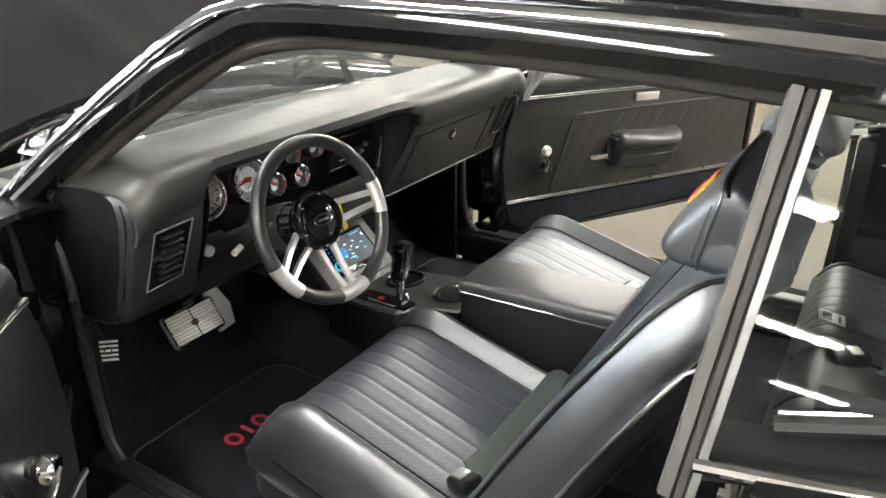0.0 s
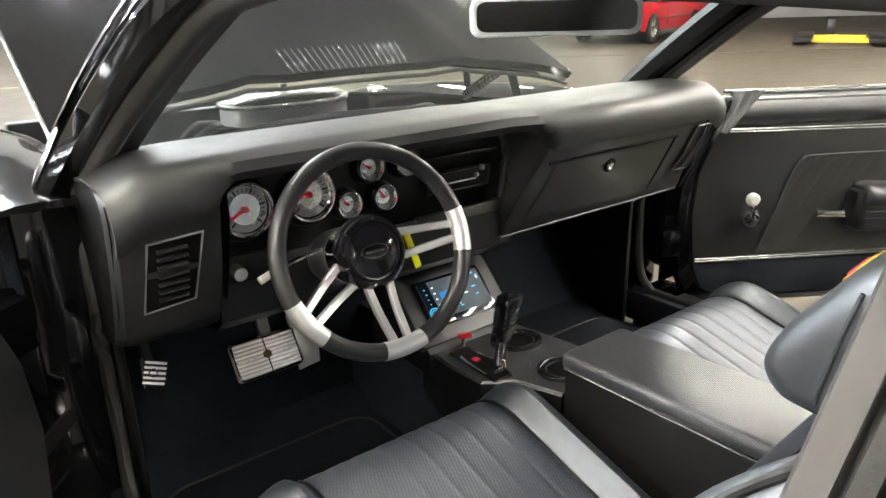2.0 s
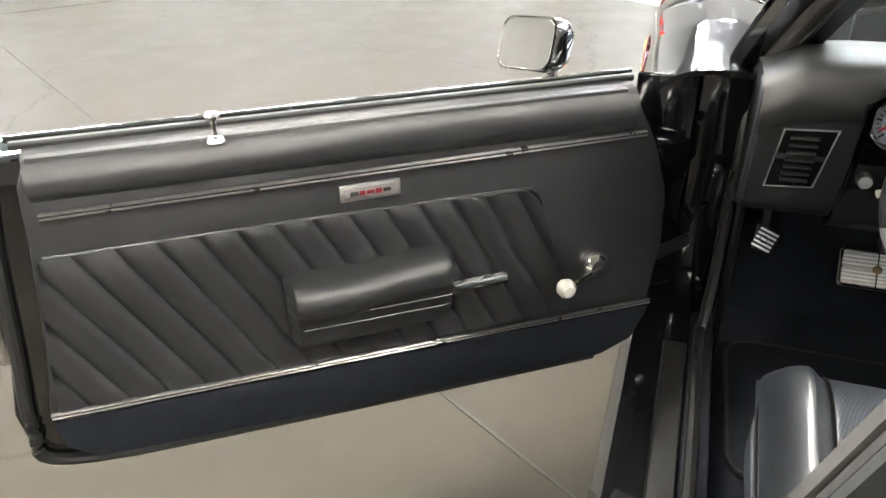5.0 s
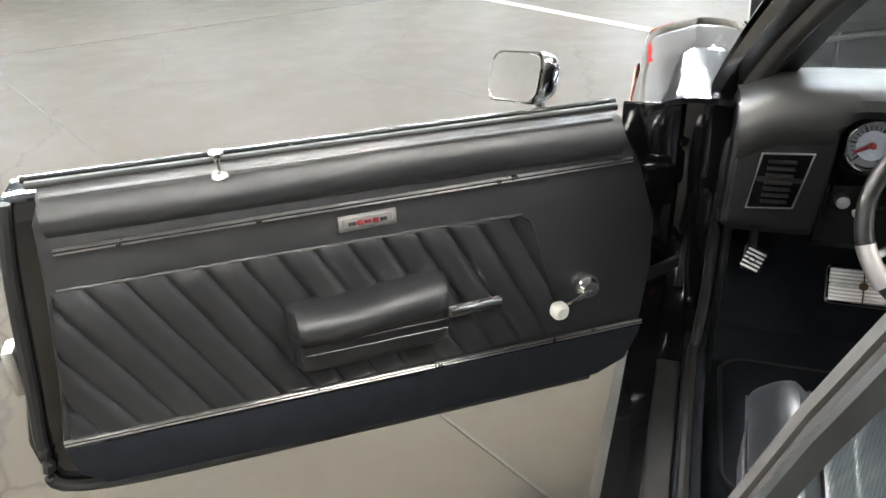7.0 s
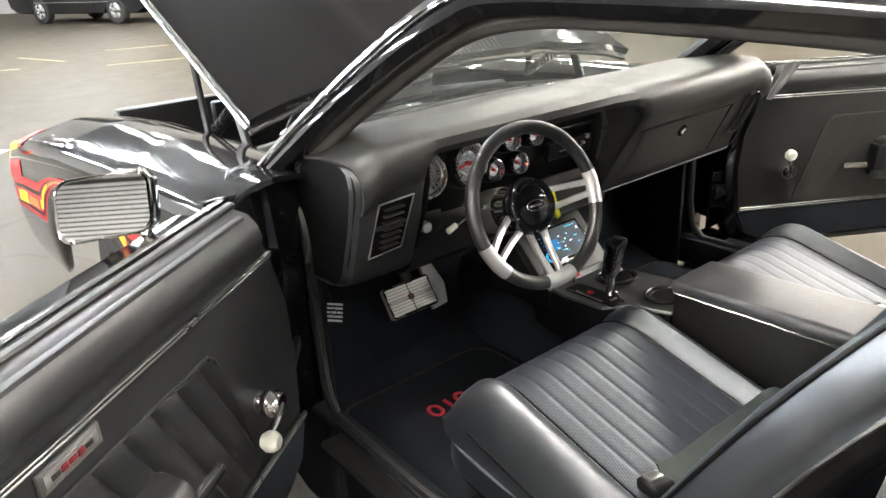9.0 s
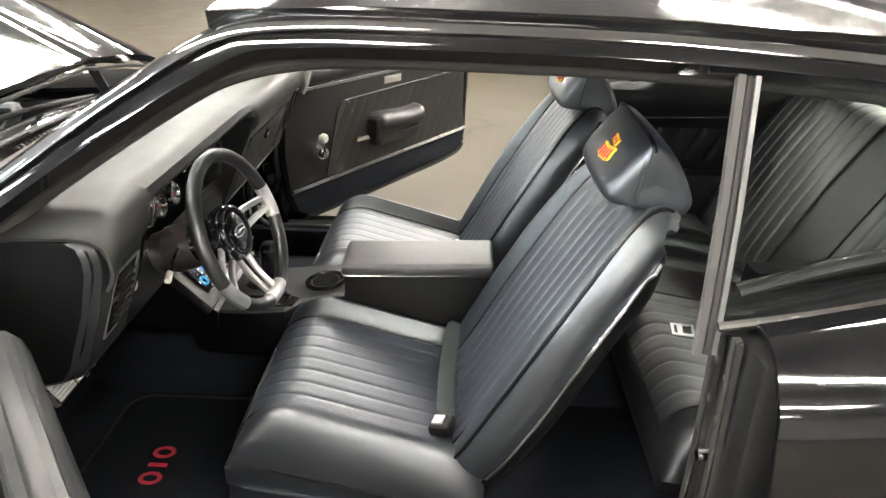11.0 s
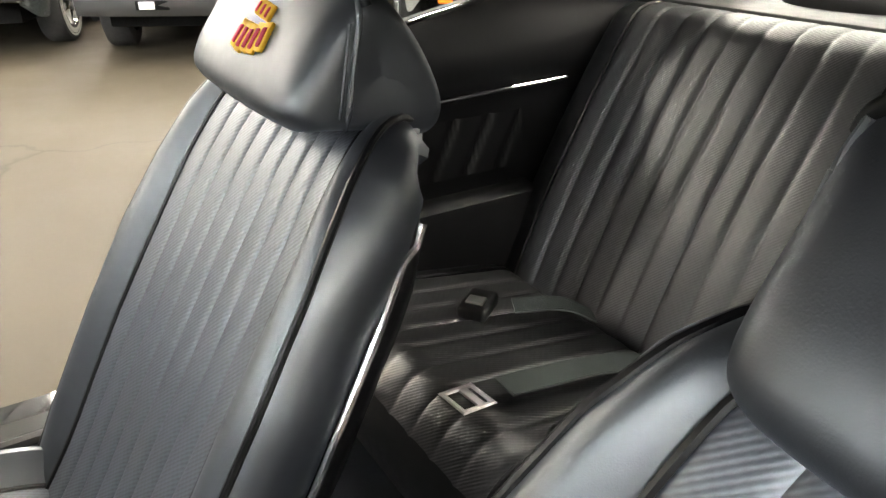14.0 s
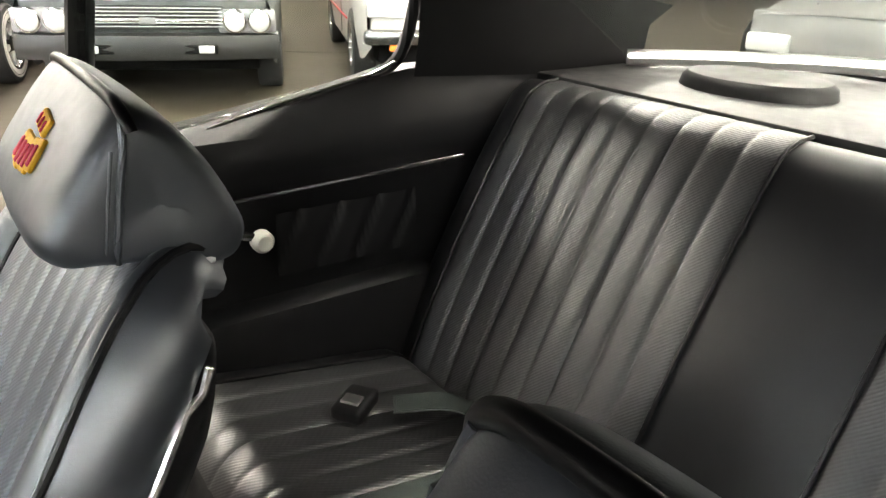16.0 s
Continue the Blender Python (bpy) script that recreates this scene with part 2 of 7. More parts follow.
def concrete():
    m = mat("concrete_floor", (0.44, 0.41, 0.355), 0.34, var=0.0, rvar=0.0)
    nt = m.node_tree
    b = nt.nodes["Principled BSDF"]
    b.inputs["Specular IOR Level"].default_value = 0.10
    tc = nt.nodes.new("ShaderNodeTexCoord")
    outs = []
    for s, d in ((0.35, 8), (3.0, 8), (40.0, 4)):
        n = nt.nodes.new("ShaderNodeTexNoise")
        n.inputs["Scale"].default_value, n.inputs["Detail"].default_value, n.inputs["Roughness"].default_value = s, d, 0.6
        nt.links.new(tc.outputs["Object"], n.inputs["Vector"])
        outs.append(n.outputs["Fac"])
    cr = nt.nodes.new("ShaderNodeValToRGB")
    cr.color_ramp.elements[0].position, cr.color_ramp.elements[0].color = 0.3, (0.0400, 0.0337, 0.0240, 1)
    cr.color_ramp.elements[1].position, cr.color_ramp.elements[1].color = 0.7, (0.0610, 0.0526, 0.0388, 1)
    mx = nt.nodes.new("ShaderNodeMix")
    mx.inputs[0].default_value = 0.45
    nt.links.new(outs[0], mx.inputs[2])
    nt.links.new(outs[1], mx.inputs[3])
    nt.links.new(mx.outputs[0], cr.inputs[0])
    vo = nt.nodes.new("ShaderNodeTexVoronoi")
    vo.feature = "DISTANCE_TO_EDGE"
    vo.inputs["Scale"].default_value = 0.42
    ns = nt.nodes.new("ShaderNodeTexNoise")
    ns.inputs["Scale"].default_value, ns.inputs["Detail"].default_value = 2.0, 5
    va = nt.nodes.new("ShaderNodeVectorMath")
    va.operation = "MULTIPLY_ADD"
    va.inputs[1].default_value = (0.5, 0.5, 0)
    nt.links.new(tc.outputs["Object"], ns.inputs["Vector"])
    nt.links.new(ns.outputs["Color"], va.inputs[0])
    nt.links.new(tc.outputs["Object"], va.inputs[2])
    nt.links.new(va.outputs[0], vo.inputs["Vector"])
    mr = nt.nodes.new("ShaderNodeMapRange")
    mr.inputs["From Max"].default_value, mr.inputs["To Min"].default_value = 0.005, 0.66
    nt.links.new(vo.outputs["Distance"], mr.inputs["Value"])
    mul = nt.nodes.new("ShaderNodeMix")
    mul.data_type, mul.blend_type = "RGBA", "MULTIPLY"
    mul.inputs[0].default_value = 1
    nt.links.new(cr.outputs[0], mul.inputs[6])
    nt.links.new(mr.outputs[0], mul.inputs[7])
    nt.links.new(mul.outputs[2], b.inputs["Base Color"])
    rr = nt.nodes.new("ShaderNodeMapRange")
    rr.inputs["To Min"].default_value, rr.inputs["To Max"].default_value = 0.42, 0.66
    nt.links.new(outs[1], rr.inputs["Value"])
    nt.links.new(rr.outputs[0], b.inputs["Roughness"])
    bp = nt.nodes.new("ShaderNodeBump")
    bp.inputs["Strength"].default_value, bp.inputs["Distance"].default_value = 0.15, 0.002
    nt.links.new(outs[2], bp.inputs["Height"])
    nt.links.new(bp.outputs[0], b.inputs["Normal"])
    return m


CONCRETE = concrete()
WALLM = mat("painted_block_wall", (0.34, 0.33, 0.315), 0.7, var=0.1, scale=2, bump=0.3, bscale=40)
CEILM = mat("dark_steel_deck", (0.10, 0.10, 0.10), 0.7, scale=2)
LAMP = mat("lamp_tube", (1.0, 0.955, 0.885), 0.5, emit=LAMP_E, var=0, rvar=0)
LAMPCOOL = mat("lamp_tube_daylight", (0.90, 0.95, 1.0), 0.5, emit=LAMP_E * 1.1, var=0, rvar=0)


# ---- mesh helpers ----
def part(name, bm, material, parent=None, label="", smooth=True, matrix=None):
    """Links a bmesh as one mesh object, under a thing or a part if one is given."""
    me = bpy.data.meshes.new(name)
    bmesh.ops.recalc_face_normals(bm, faces=bm.faces)
    if matrix is not None:
        bm.transform(matrix)
    if smooth:
        for f in bm.faces:
            f.smooth = True
    bm.to_mesh(me)
    bm.free()
    me.materials.append(material)
    if smooth:
        me.set_sharp_from_angle(angle=radians(40))
    ob = new(name, me)
    if parent is not None:
        ob.parent = parent
    if label:
        ob["label"] = label
    return ob


def thing(name, label, category, m=None, group="", kind=""):
    ob = new(name)
    if m is not None:
        ob.matrix_basis = m
    return tagged(ob, label, category, group, kind)


def rbox(sx, sy, sz, r=0.01, seg=2, at=(0, 0, 0), rot=None):
    """A box of full sizes with rounded edges, centred at a place."""
    bm = bmesh.new()
    bmesh.ops.create_cube(bm, size=1)
    bmesh.ops.scale(bm, vec=(sx, sy, sz), verts=bm.verts)
    if r > 0:
        bmesh.ops.bevel(bm, geom=bm.edges[:], offset=min(r, 0.49 * min(sx, sy, sz)), segments=seg, profile=0.5, affect="EDGES")
    m = Matrix.Translation(at)
    bm.transform(m @ rot if rot is not None else m)
    return bm


def merge(*bms):
    """Several bmeshes as one."""
    out = bmesh.new()
    for bm in bms:
        me = bpy.data.meshes.new("tmp")
        bm.to_mesh(me)
        bm.free()
        out.from_mesh(me)
        bpy.data.meshes.remove(me)
    return out


def cyl(r1, r2, h, n=24, at=(0, 0, 0), rot=None, caps=True, bevel=0.0):
    """A cone frustum from z=0 to h, turned and placed."""
    bm = bmesh.new()
    bmesh.ops.create_cone(bm, cap_ends=caps, segments=n, radius1=r1, radius2=r2, depth=h)
    bmesh.ops.translate(bm, verts=bm.verts, vec=(0, 0, h / 2))
    if bevel:
        ed = [e for e in bm.edges if abs(e.verts[0].co.z - e.verts[1].co.z) < 1e-6]
        bmesh.ops.bevel(bm, geom=ed, offset=bevel, segments=2, profile=0.5, affect="EDGES")
    m = Matrix.Translation(at)
    bm.transform(m @ rot if rot is not None else m)
    return bm


def lathe(profile, n=32, at=(0, 0, 0), rot=None):
    """Turns a profile of (r, z) round z."""
    bm = bmesh.new()
    rings = []
    for r, z in profile:
        if r < 1e-6:
            rings.append([bm.verts.new((0, 0, z))] * n)
        else:
            rings.append([bm.verts.new((r * math.cos(2 * math.pi * i / n), r * math.sin(2 * math.pi * i / n), z)) for i in range(n)])
    for a, b in zip(rings, rings[1:]):
        for i in range(n):
            vs = list(dict.fromkeys([a[i], a[(i + 1) % n], b[(i + 1) % n], b[i]]))
            if len(vs) > 2:
                bm.faces.new(vs)
    m = Matrix.Translation(at)
    bm.transform(m @ rot if rot is not None else m)
    return bm


def smoothpath(pts, n=8):
    """Points along a Catmull-Rom curve."""
    p = [Vector(q) for q in pts]
    p = [2 * p[0] - p[1]] + p + [2 * p[-1] - p[-2]]
    out = []
    for i in range(1, len(p) - 2):
        a, b, c, d = p[i - 1 : i + 3]
        for k in range(n):
            t = k / n
            out.append(0.5 * (2 * b + (c - a) * t + (2 * a - 5 * b + 4 * c - d) * t * t + (3 * b - a - 3 * c + d) * t**3))
    return out + [p[-2]]


def sweep(path, shape, closed=False, caps=True, up=(0, 0, 1)):
    """Sweeps a closed shape of (side, up) offsets along a path."""
    bm = bmesh.new()
    path = [Vector(p) for p in path]
    rings = []
    for i, p in enumerate(path):
        a = path[i - 1] if i or closed else p
        b = path[(i + 1) % len(path)] if i < len(path) - 1 or closed else p
        d = (b - a).normalized()
        u0 = Vector(up)
        s = d.cross(u0)
        if s.length < 1e-4:
            s = d.cross(Vector((0, 1, 0)))
        s.normalize()
        u = s.cross(d)
        rings.append([bm.verts.new(p + s * x + u * y) for x, y in shape])
    k = len(shape)
    pairs = list(zip(rings, rings[1:])) + ([(rings[-1], rings[0])] if closed else [])
    for a, b in pairs:
        for i in range(k):
            bm.faces.new((a[i], a[(i + 1) % k], b[(i + 1) % k], b[i]))
    if caps and not closed:
        bm.faces.new(rings[0])
        bm.faces.new(rings[-1][::-1])
    return bm


def circ(r, n=10, sy=1.0):
    return [(r * math.cos(2 * math.pi * i / n), r * sy * math.sin(2 * math.pi * i / n)) for i in range(n)]


def tube(pts, r, n=10, curve=0, closed=False, up=(0, 0, 1), sy=1.0):
    return sweep(smoothpath(pts, curve) if curve else pts, circ(r, n, sy), closed=closed, up=up)


def bar(a, b, w, h, r=0.0):
    """A flat bar from a to b, w wide and h high, with chamfered edges."""
    c = min(w, h) * 0.25 if r == 0 else r
    x, y = w / 2, h / 2
    return sweep([a, b], [(-x + c, -y), (x - c, -y), (x, -y + c), (x, y - c), (x - c, y), (-x + c, y), (-x, y - c), (-x, -y + c)])


def loft(sections, closed=False, caps=False):
    """Skins rows of points; closed: each row is a ring."""
    bm = bmesh.new()
    rows = [[bm.verts.new(p) for p in s] for s in sections]
    k = len(rows[0])
    for a, b in zip(rows, rows[1:]):
        for i in range(k if closed else k - 1):
            q = (a[i], a[(i + 1) % k], b[(i + 1) % k], b[i])
            if len(set(q)) > 2:
                bm.faces.new(q)
    if caps and closed:
        bm.faces.new(rows[0])
        bm.faces.new(rows[-1][::-1])
    return bm


def shell(sections, thick, outward=None):
    """A skinned sheet given thickness along its normals."""
    bm = loft(sections)
    bmesh.ops.recalc_face_normals(bm, faces=bm.faces)
    if outward is not None:
        bm.normal_update()
        tot = sum((f.normal * f.calc_area() for f in bm.faces), Vector())
        if tot.dot(Vector(outward)) < 0:
            bmesh.ops.reverse_faces(bm, faces=bm.faces)
    bmesh.ops.solidify(bm, geom=bm.faces[:], thickness=thick)
    return bm


def prism(outline, thick, r=0.0, seg=2):
    """An outline of (x, z) points in the plane y=0, with thickness from y=0 to y=thick; front edges rounded."""
    bm = bmesh.new()
    a = [bm.verts.new((x, 0, z)) for x, z in outline]
    f = bm.faces.new(a)
    res = bmesh.ops.extrude_face_region(bm, geom=[f])
    bmesh.ops.translate(bm, verts=[v for v in res["geom"] if isinstance(v, bmesh.types.BMVert)], vec=(0, thick, 0))
    bmesh.ops.recalc_face_normals(bm, faces=bm.faces)
    if r:
        ed = [e for e in bm.edges if all(abs(v.co.y) < 1e-7 for v in e.verts)]
        bmesh.ops.bevel(bm, geom=ed, offset=r, segments=seg, profile=0.5, affect="EDGES")
    return bm


def rounded(x0, z0, x1, z1, r, n=5):
    """Corner-rounded rectangle outline."""
    out = []
    for cx, cz, a0 in ((x1 - r, z1 - r, 0), (x0 + r, z1 - r, 90), (x0 + r, z0 + r, 180), (x1 - r, z0 + r, 270)):
        for i in range(n + 1):
            a = radians(a0 + 90 * i / n)
            out.append((cx + r * math.cos(a), cz + r * math.sin(a)))
    return out


def lerp(a, b, t):
    return a + (b - a) * t


def smooth(t):
    t = max(0.0, min(1.0, t))
    return t * t * (3 - 2 * t)


def interp(x, table):
    """Straight-line table look-up."""
    for (x0, y0), (x1, y1) in zip(table, table[1:]):
        if x <= x1:
            return lerp(y0, y1, max(0.0, (x - x0) / (x1 - x0)))
    return table[-1][1]
# ---- the hall ----
# the car stands askew in it: the hall's own axes are turned by 33 degrees
HM = Matrix.Rotation(radians(-33), 4, "Z")
X0, X1, Y0, Y1, HALL = -20.0, 24.0, -17.0, 27.0, 4.5
floor = part("floor", rbox(X1 - X0, Y1 - Y0, 0.2, 0, at=((X0 + X1) / 2, (Y0 + Y1) / 2, -0.1)), CONCRETE, smooth=False, matrix=HM)
tagged(floor, "worn sealed concrete floor with saw-cut joints", "floor", kind="structure")
for nm, sx, sy, x, y in (("wall_north", X1 - X0, 0.3, (X0 + X1) / 2, Y1 + 0.15), ("wall_south", X1 - X0, 0.3, (X0 + X1) / 2, Y0 - 0.15), ("wall_east", 0.3, Y1 - Y0, X1 + 0.15, (Y0 + Y1) / 2), ("wall_west", 0.3, Y1 - Y0, X0 - 0.15, (Y0 + Y1) / 2)):
    tagged(part(nm, rbox(sx, sy, HALL, 0, at=(x, y, HALL / 2)), WALLM, smooth=False, matrix=HM), "pale painted block wall of the hall", "wall", kind="structure")
tagged(part("ceiling", rbox(X1 - X0, Y1 - Y0, 0.2, 0, at=((X0 + X1) / 2, (Y0 + Y1) / 2, HALL + 0.1)), CEILM, smooth=False, matrix=HM), "dark steel deck ceiling", "ceiling", kind="structure")


def joint(x0, y0, x1, y1, w=0.009):
    """A saw cut in the slab, filled dark."""
    d = Vector((x1 - x0, y1 - y0, 0))
    a = math.atan2(d.y, d.x)
    ob = part("trim", rbox(d.length, w, 0.004, 0, at=((x0 + x1) / 2, (y0 + y1) / 2, 0.001), rot=Matrix.Rotation(a, 4, "Z")), mat("joint_filler", (0.045, 0.041, 0.035), 0.8), floor, smooth=False)
    return ob


# roller door in the wall behind the car
rd = part("door_1", rbox(10.4, 0.04, 4.2, 0, at=(-8.4, Y0 + 0.025, 2.1)), mat("roller_gap", (0.02, 0.02, 0.02), 0.7), smooth=False, matrix=HM)
tagged(rd, "pale grey ribbed steel roller door", "roller door", kind="structure")
for i in range(34):
    part("slat", sweep([(-13.5, Y0 + 0.05, 0.08 + i * 0.12), (-3.3, Y0 + 0.05, 0.08 + i * 0.12)], [(0.0, -0.040), (0.022, -0.03), (0.028, 0.0), (0.022, 0.03), (0.0, 0.040)]), mat("roller_steel", (0.50, 0.50, 0.49), 0.5), rd, matrix=HM)


# ceiling lamps: twin-tube strip fittings in rows
def strip_light(label, tube_glow, m):
    st = thing("strip_light", label, "ceiling light", m, group="strip lights of the hall")
    part("housing", rbox(0.30, 2.2, 0.06, 0.01, at=(0, 0, 0.08)), WHITEP, st)
    for x in (-0.09, 0.09):
        part("tube", cyl(0.035, 0.035, 2.1, 10, at=(x, 1.05, 0.0), rot=Matrix.Rotation(radians(90), 4, "X")), tube_glow, st, "glowing white tube")
    for y in (-0.8, 0.8):
        part("hanger", cyl(0.006, 0.006, 0.35, 6, at=(0, y, 0.1)), BRUSHED, st)
    return st


LAMPS = [(x, y) for x in (-16.0, -11.0, -6.2, -2.2, 1.8, 5.8, 10.5, 16.0) for y in (-13.0, -8.6, -4.4, -0.4, 3.6, 8.0, 13.0)]
# the rear bays have every other fitting, the front bays unseen extra ones
LAMPS = [p for i, p in enumerate(LAMPS) if (HM @ Vector((*p, 0))).y > -5 or i % 2]
# fittings added ahead and to the right to brighten seats and floor
LAMPS = [(3.0, 4.3) if p == (1.8, 3.6) else p for p in LAMPS] + [(-4.2, 10.5), (-0.2, 10.5), (-7.1, 9.1), (-8.6, 11.2), (8.2, 1.4), (6.6, -2.2)]
# unseen fittings added over the far bays ahead, to light the seats
LAMPS += [(x, y) for x in (-14.5, -8.0, -2.0, 6.0) for y in (18.0, 23.0)]
strips = {}
for x, y in LAMPS:
    m = HM @ pose(x, y, HALL - 0.45)
    cool = m.translation.y > 3.0 and m.translation.x < 3.5  # daylight tubes over the bay ahead, warmer ones elsewhere
    if cool in strips:
        copy_thing(strips[cool], m)
    else:
        strips[cool] = strip_light("twin-tube daylight strip light hung under the ceiling" if cool else "twin-tube warm white strip light under the ceiling", LAMPCOOL if cool else LAMP, m)


# ---- car body ----
def both(fn):
    """Builds a thing for the driver's side (-1) and the passenger's side (1)."""
    return [fn(-1), fn(1)]


body = thing("muscle_car", "gloss black two-door muscle car with doors open and hood raised", "car")


def mir(pts, s):
    return [(s * x, y, z) for x, y, z in pts]


# roof skin: rows across from the header to the rear window
def roof_row(y):
    zc = interp(y, [(-1.62, 1.20), (-1.4, 1.275), (-1.1, 1.318), (-0.75, 1.335), (-0.35, 1.325), (-0.1, 1.295)])
    ze = interp(y, [(-1.62, 1.17), (-1.4, 1.23), (-1.1, 1.262), (-0.75, 1.278), (-0.35, 1.282), (-0.1, 1.268)])
    xe = interp(y, [(-1.62, 0.60), (-1.0, 0.655), (-0.1, 0.60)])
    out = []
    for i in range(17):
        t = i / 8 - 1
        out.append((xe * t, y, ze + (zc - ze) * (1 - abs(t) ** 2.6)))
    return out


part("roof", shell([roof_row(y) for y in np.linspace(-1.62, -0.1, 20)], -0.03, (0, 0, 1)), PAINT, body)
part("headliner", shell([[(x * 0.97, y, z - 0.045) for x, y, z in roof_row(y)] for y in np.linspace(-1.55, -0.14, 14)], -0.006, (0, 0, 1)), SATIN, body, "black vinyl headliner")

AP = [(0.73, 0.46, 0.855), (0.712, 0.33, 0.955), (0.672, 0.12, 1.105), (0.630, -0.06, 1.220), (0.603, -0.15, 1.262), (0.592, -0.25, 1.272), (0.592, -0.4, 1.274), (0.604, -0.7, 1.271), (0.611, -0.95, 1.259), (0.608, -1.2, 1.236), (0.586, -1.45, 1.190)]
DRIP = [(0.796, 0.46, 0.867), (0.778, 0.33, 0.967), (0.738, 0.12, 1.117), (0.694, -0.06, 1.234), (0.668, -0.15, 1.275), (0.656, -0.26, 1.287), (0.655, -0.4, 1.288), (0.666, -0.7, 1.284), (0.673, -0.95, 1.272), (0.670, -1.2, 1.249), (0.648, -1.45, 1.204)]
SEAL = [(0.752, 0.46, 0.803), (0.734, 0.33, 0.903), (0.694, 0.12, 1.053), (0.652, -0.06, 1.168), (0.634, -0.15, 1.210), (0.625, -0.26, 1.230), (0.627, -0.4, 1.235), (0.640, -0.7, 1.232), (0.647, -0.95, 1.220), (0.644, -1.2, 1.197)]
for s in (-1, 1):
    ap = smoothpath(mir(AP, s), 5)
    k = -s
    part("window_frame", sweep(ap, [(k * o, u) for o, u in ((-0.012, -0.03), (0.02, -0.042), (0.070, -0.034), (0.080, -0.016), (0.072, 0.0), (0.045, 0.020), (0.01, 0.026), (-0.012, 0.020))]), PAINT, body, "black windscreen pillar and roof rail")
    part("pillar_trim", sweep(ap, [(k * o, u) for o, u in ((-0.06, -0.008), (-0.045, -0.032), (-0.012, -0.034), (-0.012, 0.016), (-0.05, 0.014))]), PLASTIC, body, "satin black pillar trim")
    drip = smoothpath(mir(DRIP, s), 6)
    part("drip_rail", sweep(drip, [(k * x, y) for x, y in ((-0.008, -0.004), (0.004, -0.009), (0.009, -0.006), (0.006, 0.001), (-0.002, 0.006), (-0.008, 0.004))]), CHROME, body, "chrome drip rail moulding running down the pillar")
    part("rail_bead", sweep([(x - s * 0.026, y, z - 0.024) for x, y, z in drip], circ(0.0032, 6)), MATS["bright_trim"], body, "thin bright bead under the rail")
    seal = smoothpath(mir(SEAL, s), 6)
    part("door_seal", sweep(seal, [(x * 1.25, y) for x, y in circ(0.0155, 10)]), MATS["grey_rubber"], body, "thick grey-black rubber door seal")
    part("seal_lip", sweep([(x - s * 0.022, y, z + 0.004) for x, y, z in seal], circ(0.006, 8)), RUBBER, body, "black rubber lip")

# fenders, quarters, rockers
def fender_row(y, s):
    top = interp(y, [(0.3, 0.915), (0.8, 0.905), (1.3, 0.88), (1.8, 0.825), (2.05, 0.775), (2.15, 0.72)])
    xo = interp(y, [(0.3, 0.955), (1.0, 0.985), (1.6, 1.02), (2.0, 1.03), (2.15, 1.0)])
    r = math.hypot(y - 1.14, 0)
    low = 0.36 if r > 0.40 else max(0.36, 0.33 + math.sqrt(max(0, 0.40**2 - r * r)))
    return [(s * 0.66, y, top - 0.03), (s * 0.74, y, top - 0.006), (s * 0.82, y, top), (s * 0.88, y, top - 0.012), (s * (xo - 0.025), y, top - 0.05), (s * xo, y, top - 0.13), (s * (xo + 0.008), y, lerp(top - 0.13, low, 0.4)), (s * (xo - 0.004), y, lerp(top - 0.13, low, 0.8)), (s * (xo - 0.02), y, low)]


def quarter_row(y, s):
    top = interp(y, [(-3.0, 0.90), (-2.3, 0.955), (-1.8, 0.975), (-1.4, 0.965), (-1.2, 0.930), (-0.95, 0.884)])
    xo = interp(y, [(-3.0, 0.86), (-2.2, 0.955), (-0.95, 0.95)])
    xi = interp(y, [(-3.0, 0.60), (-2.1, 0.68), (-1.5, 0.752), (-0.95, 0.812)])
    r = abs(y + 1.72)
    low = 0.34 if r > 0.38 else max(0.34, 0.32 + math.sqrt(max(0, 0.38**2 - r * r)))
    return [(s * xi, y, top), (s * (xi + 0.05), y, top + 0.004), (s * lerp(xi, xo, 0.6), y, top - 0.02), (s * (xo - 0.02), y, top - 0.07), (s * xo, y, top - 0.16), (s * (xo + 0.005), y, lerp(top - 0.16, low, 0.5)), (s * (xo - 0.03), y, low)]


